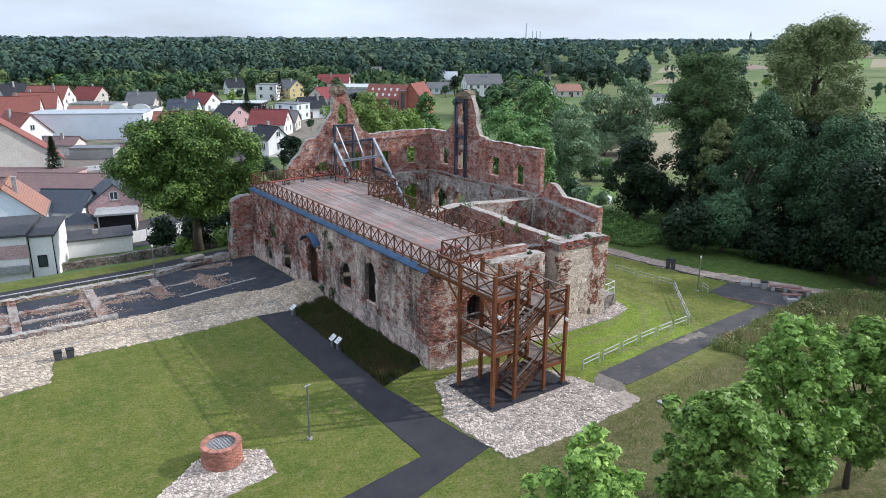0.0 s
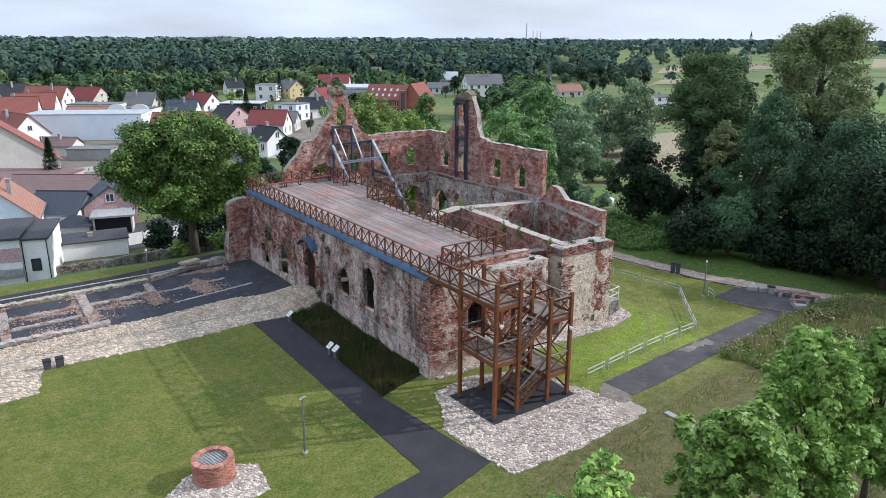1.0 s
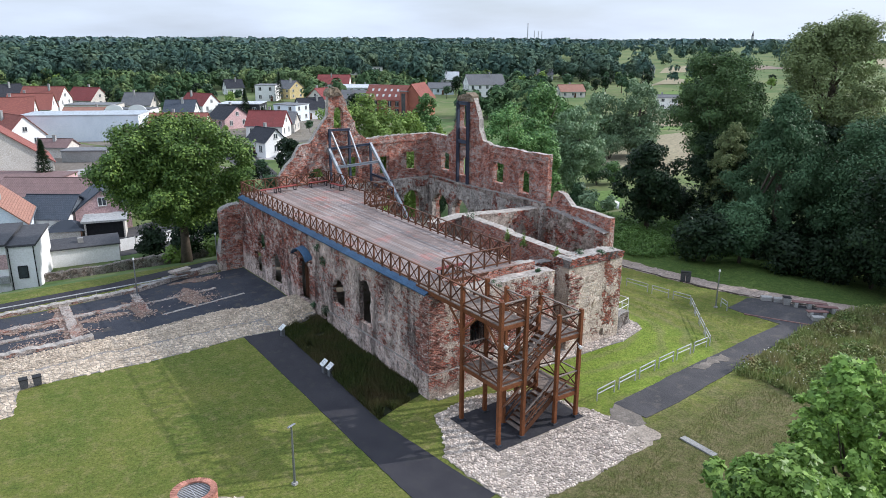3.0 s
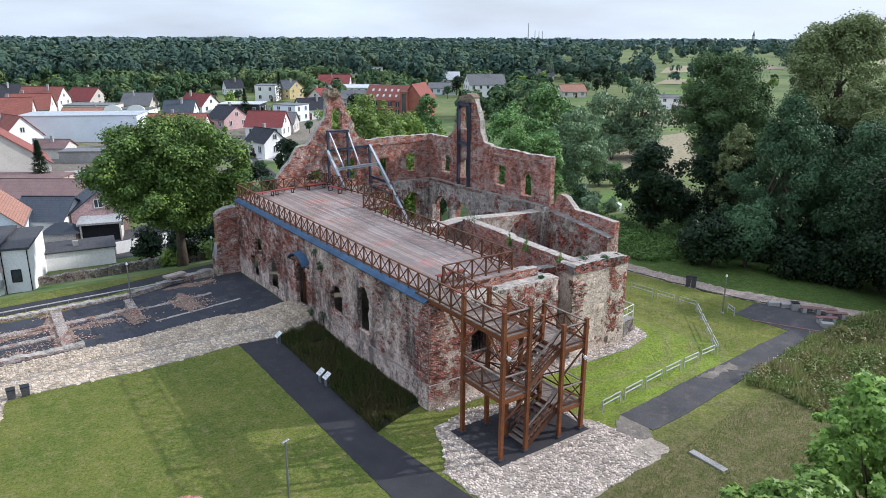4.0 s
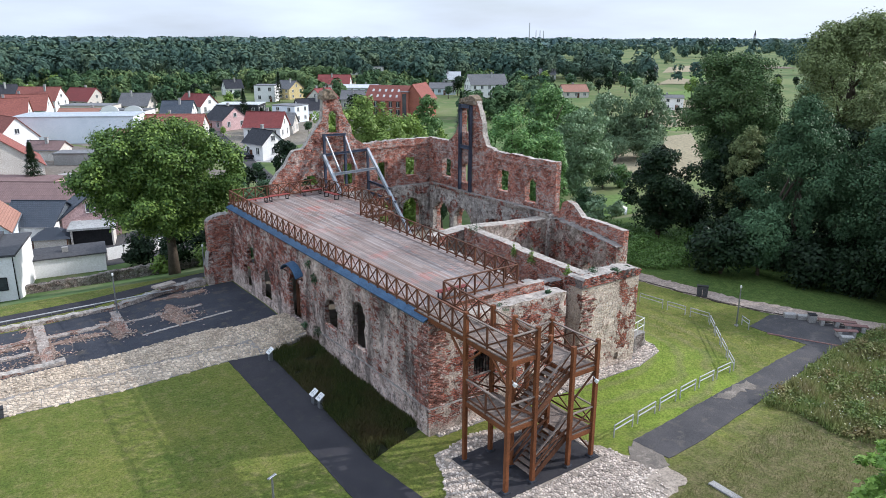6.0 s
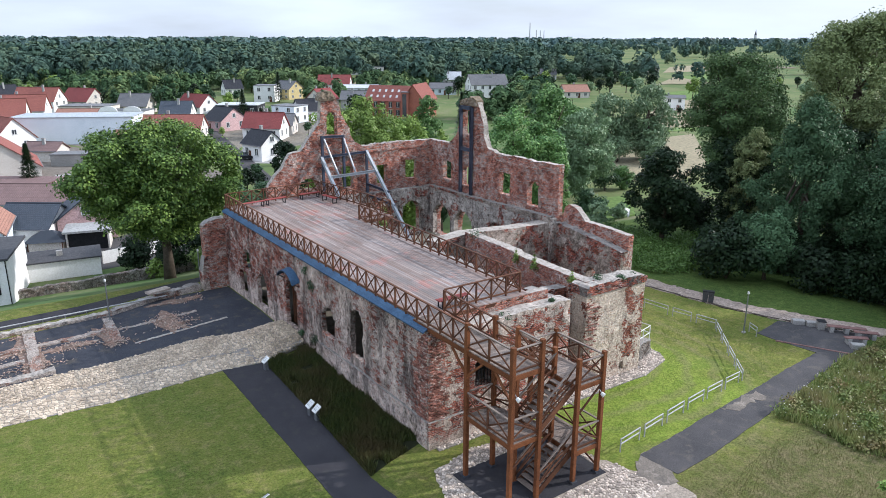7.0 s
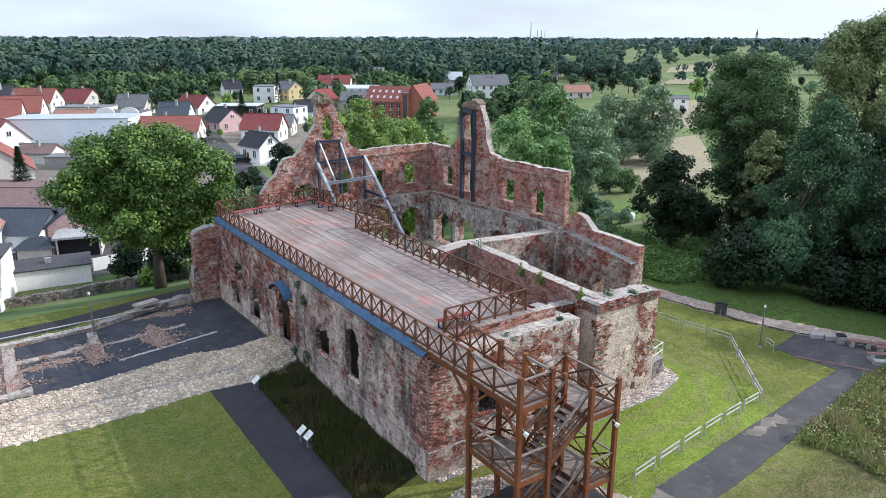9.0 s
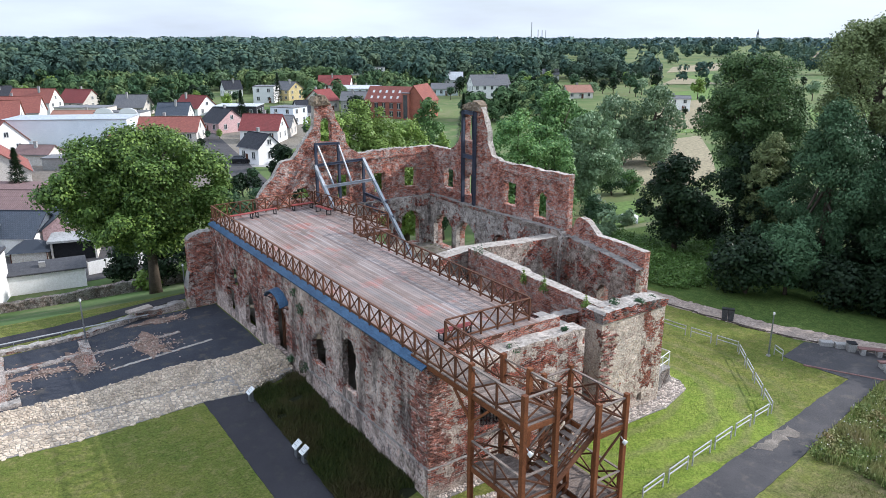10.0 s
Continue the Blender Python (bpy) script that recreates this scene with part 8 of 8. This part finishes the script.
# ---- tall grass ----
def blades(name, poly, n, high, wide, colours, seed, label, flowers=0, patchy=0.5):
    gen = np.random.default_rng(seed)
    xs, ys = [p[0] for p in poly], [p[1] for p in poly]
    pts = []
    while len(pts) < n:
        x, y = gen.uniform(min(xs), max(xs)), gen.uniform(min(ys), max(ys))
        if inside(poly, x, y) and noise.noise((x * 0.9, y * 0.9, seed)) > -patchy:
            pts.append((x, y, land(x, y) - 0.02, 1.0 + 0.8 * noise.noise((x * 0.45, y * 0.45, seed + 3))))
    a = np.array(pts)
    h = high * a[:, 3] * (0.55 + 0.7 * gen.random(n))
    t = gen.random(n) * 6.283
    lean = np.stack([np.cos(t), np.sin(t), 0 * t], 1) * (0.55 * h * gen.random(n))[:, None]
    side = np.stack([-np.sin(t * 3.1), np.cos(t * 3.1), 0 * t], 1) * wide
    p = a[:, :3]
    q = np.stack([p - side, p + side, p + side * 0.6 + lean * 0.5 + np.stack([0 * h, 0 * h, h * 0.65], 1), p + lean + np.stack([0 * h, 0 * h, h], 1)], 1)
    ob = new(name, np_mesh(name, q.reshape(-1, 3), 4, leaf_material(name, *colours)))
    tagged(ob, label, "grass", kind="stuff")
    if flowers:
        k = gen.choice(n, flowers)
        c = p[k] + lean[k] + np.stack([0 * h[k], 0 * h[k], h[k]], 1)
        u = unit(gen.normal(size=(flowers, 3)) * 0.5 + np.array([0, 0, 1.0]))
        e = unit(np.cross(u, gen.normal(size=(flowers, 3)))) * 0.036
        f = np.cross(u, e)
        w = np.stack([c - e, c - f, c + e, c + f], 1)
        ob = new("wild_flowers", np_mesh("wild_flowers", w.reshape(-1, 3), 4, surface("white petals", (0.7, 0.7, 0.64), (0.6, 0.6, 0.52), 2, 10, 0.7, bump=0.0)))
        tagged(ob, "small white flowers in the tall grass", "flowers", kind="stuff")


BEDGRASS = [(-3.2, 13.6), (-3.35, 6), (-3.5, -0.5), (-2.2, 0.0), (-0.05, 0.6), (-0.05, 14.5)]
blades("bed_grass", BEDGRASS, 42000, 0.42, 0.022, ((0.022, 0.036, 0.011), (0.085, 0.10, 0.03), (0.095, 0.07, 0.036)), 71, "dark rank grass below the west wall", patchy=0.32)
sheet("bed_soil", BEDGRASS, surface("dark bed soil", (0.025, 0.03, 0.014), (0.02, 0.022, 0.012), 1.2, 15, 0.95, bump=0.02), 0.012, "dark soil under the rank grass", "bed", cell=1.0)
MEADOW = [(17.5, -7.9), (20.5, -7.1), (24.9, -6.2), (28.1, -5.6), (31.2, -5.2), (36.0, -5.2), (40.0, -6.0), (43.0, -11), (46, -22), (30, -20), (19.5, -14.5), (17.8, -12.0), (18.4, -9.6)]
blades("meadow_grass", MEADOW, 42000, 0.5, 0.03, ((0.13, 0.205, 0.05), (0.36, 0.39, 0.15), (0.30, 0.25, 0.13)), 72, "tall flowering meadow grass beside the path", flowers=1000)
gen = np.random.default_rng(79)
xy = [(x, y) for x, y in zip(gen.uniform(17.5, 46, 9000), gen.uniform(-22, -5.2, 9000)) if inside(MEADOW, x, y) and noise.noise((x * 0.55, y * 0.55, 5.0)) > -0.25]
tall = [0.25 + 0.75 * soft(noise.noise((x * 0.35, y * 0.35, 9.0)), -0.3, 0.5) for x, y in xy]
spots = np.array([(x, y, land(x, y) + h * (0.25 + 0.5 * gen.random())) for (x, y), h in zip(xy, tall)])
lv = leaves(gen, spots, 0.16 + 0.22 * np.array(tall) * gen.random(len(spots)), 52000, 0.13, squash=0.9, inner=0.2, shape=1, mess=0.7)
tagged(new("meadow_weeds", np_mesh("meadow_weeds", lv.reshape(-1, 3), 4, leaf_material("meadow weeds", (0.06, 0.10, 0.025), (0.20, 0.25, 0.075), (0.21, 0.155, 0.07), big=0.6))), "leafy green and browning weeds of the meadow", "weeds", kind="stuff")
WEEDS = [(33.5, 16.5), (30, 23), (36, 30), (46, 29), (54, 22), (52, 15), (46, 11.0), (38, 12.8), (35, 13.5)]
gen = np.random.default_rng(73)
spots = np.array([(x, y, land(x, y) + 0.05 + (0.3 + 0.9 * soft(noise.noise((x * 0.5, y * 0.5, 1)), -0.2, 0.5)) * gen.random()) for x, y in zip(gen.uniform(30, 54, 2600), gen.uniform(11, 30, 2600)) if inside(WEEDS, x, y)])
lv = leaves(gen, spots, 0.35 + 0.35 * gen.random(len(spots)), 60000, 0.17, squash=0.7, inner=0.2, shape=1, mess=0.6)
tagged(new("weeds", np_mesh("weeds", lv.reshape(-1, 3), 4, leaf_material("lush weeds", (0.07, 0.14, 0.03), (0.15, 0.25, 0.06), (0.10, 0.18, 0.045)))), "lush green weeds under the trees", "weeds", kind="stuff")
blades("lawn_tufts", [(-30, -16), (-6, -9.2), (-5.85, 13.9), (-12, 13.5), (-18, 13.9), (-20, 10.4), (-30, 9)], 24000, 0.05, 0.018, ((0.11, 0.145, 0.03), (0.17, 0.185, 0.05), (0.16, 0.165, 0.05)), 74, "short grass blades of the lawn", patchy=1.0)
blades("lawn_tufts", [(6.2, -2.8), (8.2, -5.9), (20.5, -3.9), (28.2, -4.0), (29.5, 0.8), (30.5, 8), (27, 16), (21.8, 14), (21.8, 6), (19.4, 2.8), (18.5, 0), (10, -0.8)], 22000, 0.055, 0.018, ((0.15, 0.24, 0.035), (0.24, 0.32, 0.06), (0.20, 0.25, 0.06)), 75, "short bright grass round the bay", patchy=0.6)
blades("dry_tufts", [(2, -11), (8, -10.6), (18.3, -8.8), (17.4, -11), (19.3, -15), (28, -20.5), (-9, -22), (-3, -12)], 26000, 0.11, 0.015, ((0.14, 0.155, 0.05), (0.29, 0.26, 0.115), (0.21, 0.205, 0.075)), 76, "poor dry grass under the maples", patchy=0.6)


# ---- plants rooted in the walls ----
def wall_plant(x, y, z, h, seed, tall=False):
    o = thing("wall_weed", "green weed rooted in the wall top" if not tall else "tall mullein growing on the wall top", "weed", pose(x, y, z))
    gen = np.random.default_rng(seed)
    if tall:
        mid = np.array([[0, 0, h * k] for k in (0.15, 0.35, 0.55, 0.75, 0.92)])
        rad = np.array([0.26, 0.2, 0.13, 0.09, 0.06])
    else:
        mid, rad = lobes_of(gen, h, h * 0.6, 7, 0.6, 0.45)
        mid[:, 2] += h * 0.35
    lv = leaves(gen, mid, rad, 260, 0.09, shape=1, inner=0.1)
    c = new("leaf_mass", np_mesh("leaf_mass", lv.reshape(-1, 3), 4, LEAF["bright" if tall else "mid"]))
    tagged(c, kind="stuff")
    c.parent = o
    Geo().tube([(0, 0, -0.05), (0.02, 0, h * 0.9)], [0.025, 0.01], 5).made("stem", M_BARK, parent=o)


for i, (x, y, z, h, tall) in enumerate(((11.3, 5.2, 5.85, 1.3, True), (11.25, 6.9, 6.0, 0.9, True), (11.3, 1.9, 6.0, 0.7, True), (11.6, 11.6, 6.3, 0.8, False), (12.4, 1.0, 6.1, 0.45, False), (14.0, 0.6, 6.05, 0.35, False), (15.2, 0.7, 6.0, 0.35, False), (-0.05, 14.0, 5.3, 0.55, False), (-0.1, 13.2, 4.6, 0.5, False), (4.9, 0.3, 5.7, 0.4, False), (8.3, 0.4, 5.95, 0.35, False), (10.6, 2.2, 3.6, 0.6, False), (-0.1, 15.0, 0.8, 0.6, False), (-0.05, 12.9, 0.9, 0.6, False), (10.0, 31.5, 14.9, 0.45, False), (20.9, 25.6, 14.4, 0.35, False))):
    wall_plant(x, y, z, h, 600 + i, tall)
for i, (x, y) in enumerate(((13.5, 26.0), (16.0, 28.5), (18.5, 24.0), (15.0, 22.0), (19.0, 20.0), (17.0, 17.5), (15.5, 8.0), (18.5, 10.0), (9.8, 15.0), (10.2, 7.0))):
    wall_plant(x, y, 1.3, 0.7, 640 + i, False)


# ---- bricks of the weathered corner ----
M_LOOSE = surface("bare corner brick", (0.34, 0.155, 0.118), (0.17, 0.085, 0.068), 1.6, 16, 0.92, bump=0.012, rand=0.5, c2=(0.54, 0.47, 0.415))
rng = random.Random(77)
shapes = []
for k in range(4):
    g = Geo()
    c = 0.008
    lx, ly, lz = 0.122, 0.05, 0.037
    pts = [(sx * (lx - (c if ring else 0) - rng.uniform(0, 0.01)), ly * (1 if ring else -1) - rng.uniform(0, 0.008), sz * (lz - (c if ring else 0) - rng.uniform(0, 0.006))) for ring in (0, 1) for sx, sz in ((-1, -1), (1, -1), (1, 1), (-1, 1))]
    g.add(pts, [(3, 2, 1, 0), (4, 5, 6, 7)] + [(i, (i + 1) % 4, 4 + (i + 1) % 4, 4 + i) for i in range(4)])
    shapes.append(g.mesh("brick", M_LOOSE))


def corner_bricks(parent, start, along, out, turn, courses, per, base, keep, edge):
    """Courses of single bricks on a wall's face: start the lower corner, along the way, out the way outwards; the patch ends raggedly."""
    for r in range(courses):
        reach = edge + 0.9 * noise.noise((r * 0.23, start[0] * 3.1, start[1])) + (0.13 if r % 2 else 0)
        for i in range(per):
            s = i * 0.262 + (0.131 if r % 2 else 0.0)
            if s > reach or rng.random() > keep:
                continue
            b = new("brick", shapes[rng.randrange(4)])
            b.parent = parent
            d = rng.uniform(-0.012, 0.028)
            b.matrix_basis = pose(start[0] + along[0] * (s + 0.131) + out[0] * d, start[1] + along[1] * (s + 0.131) + out[1] * d, base + r * 0.092, rng.uniform(-2, 2), rng.uniform(-1.2, 1.2), turn + rng.uniform(-2, 2))


corner_bricks(front, (0.0, 0.0), (0, 1), (-1, 0), 90, 62, 5, 0.30, 0.82, 0.75)
corner_bricks(end_wall, (0.03, -0.13), (1, 0), (0, -1), 180, 62, 4, 0.30, 0.85, 0.65)
corner_bricks(bay_wall, (11.02, 0.33), (1, 0), (0, -1), 180, 44, 5, 1.2, 0.38, 0.7)
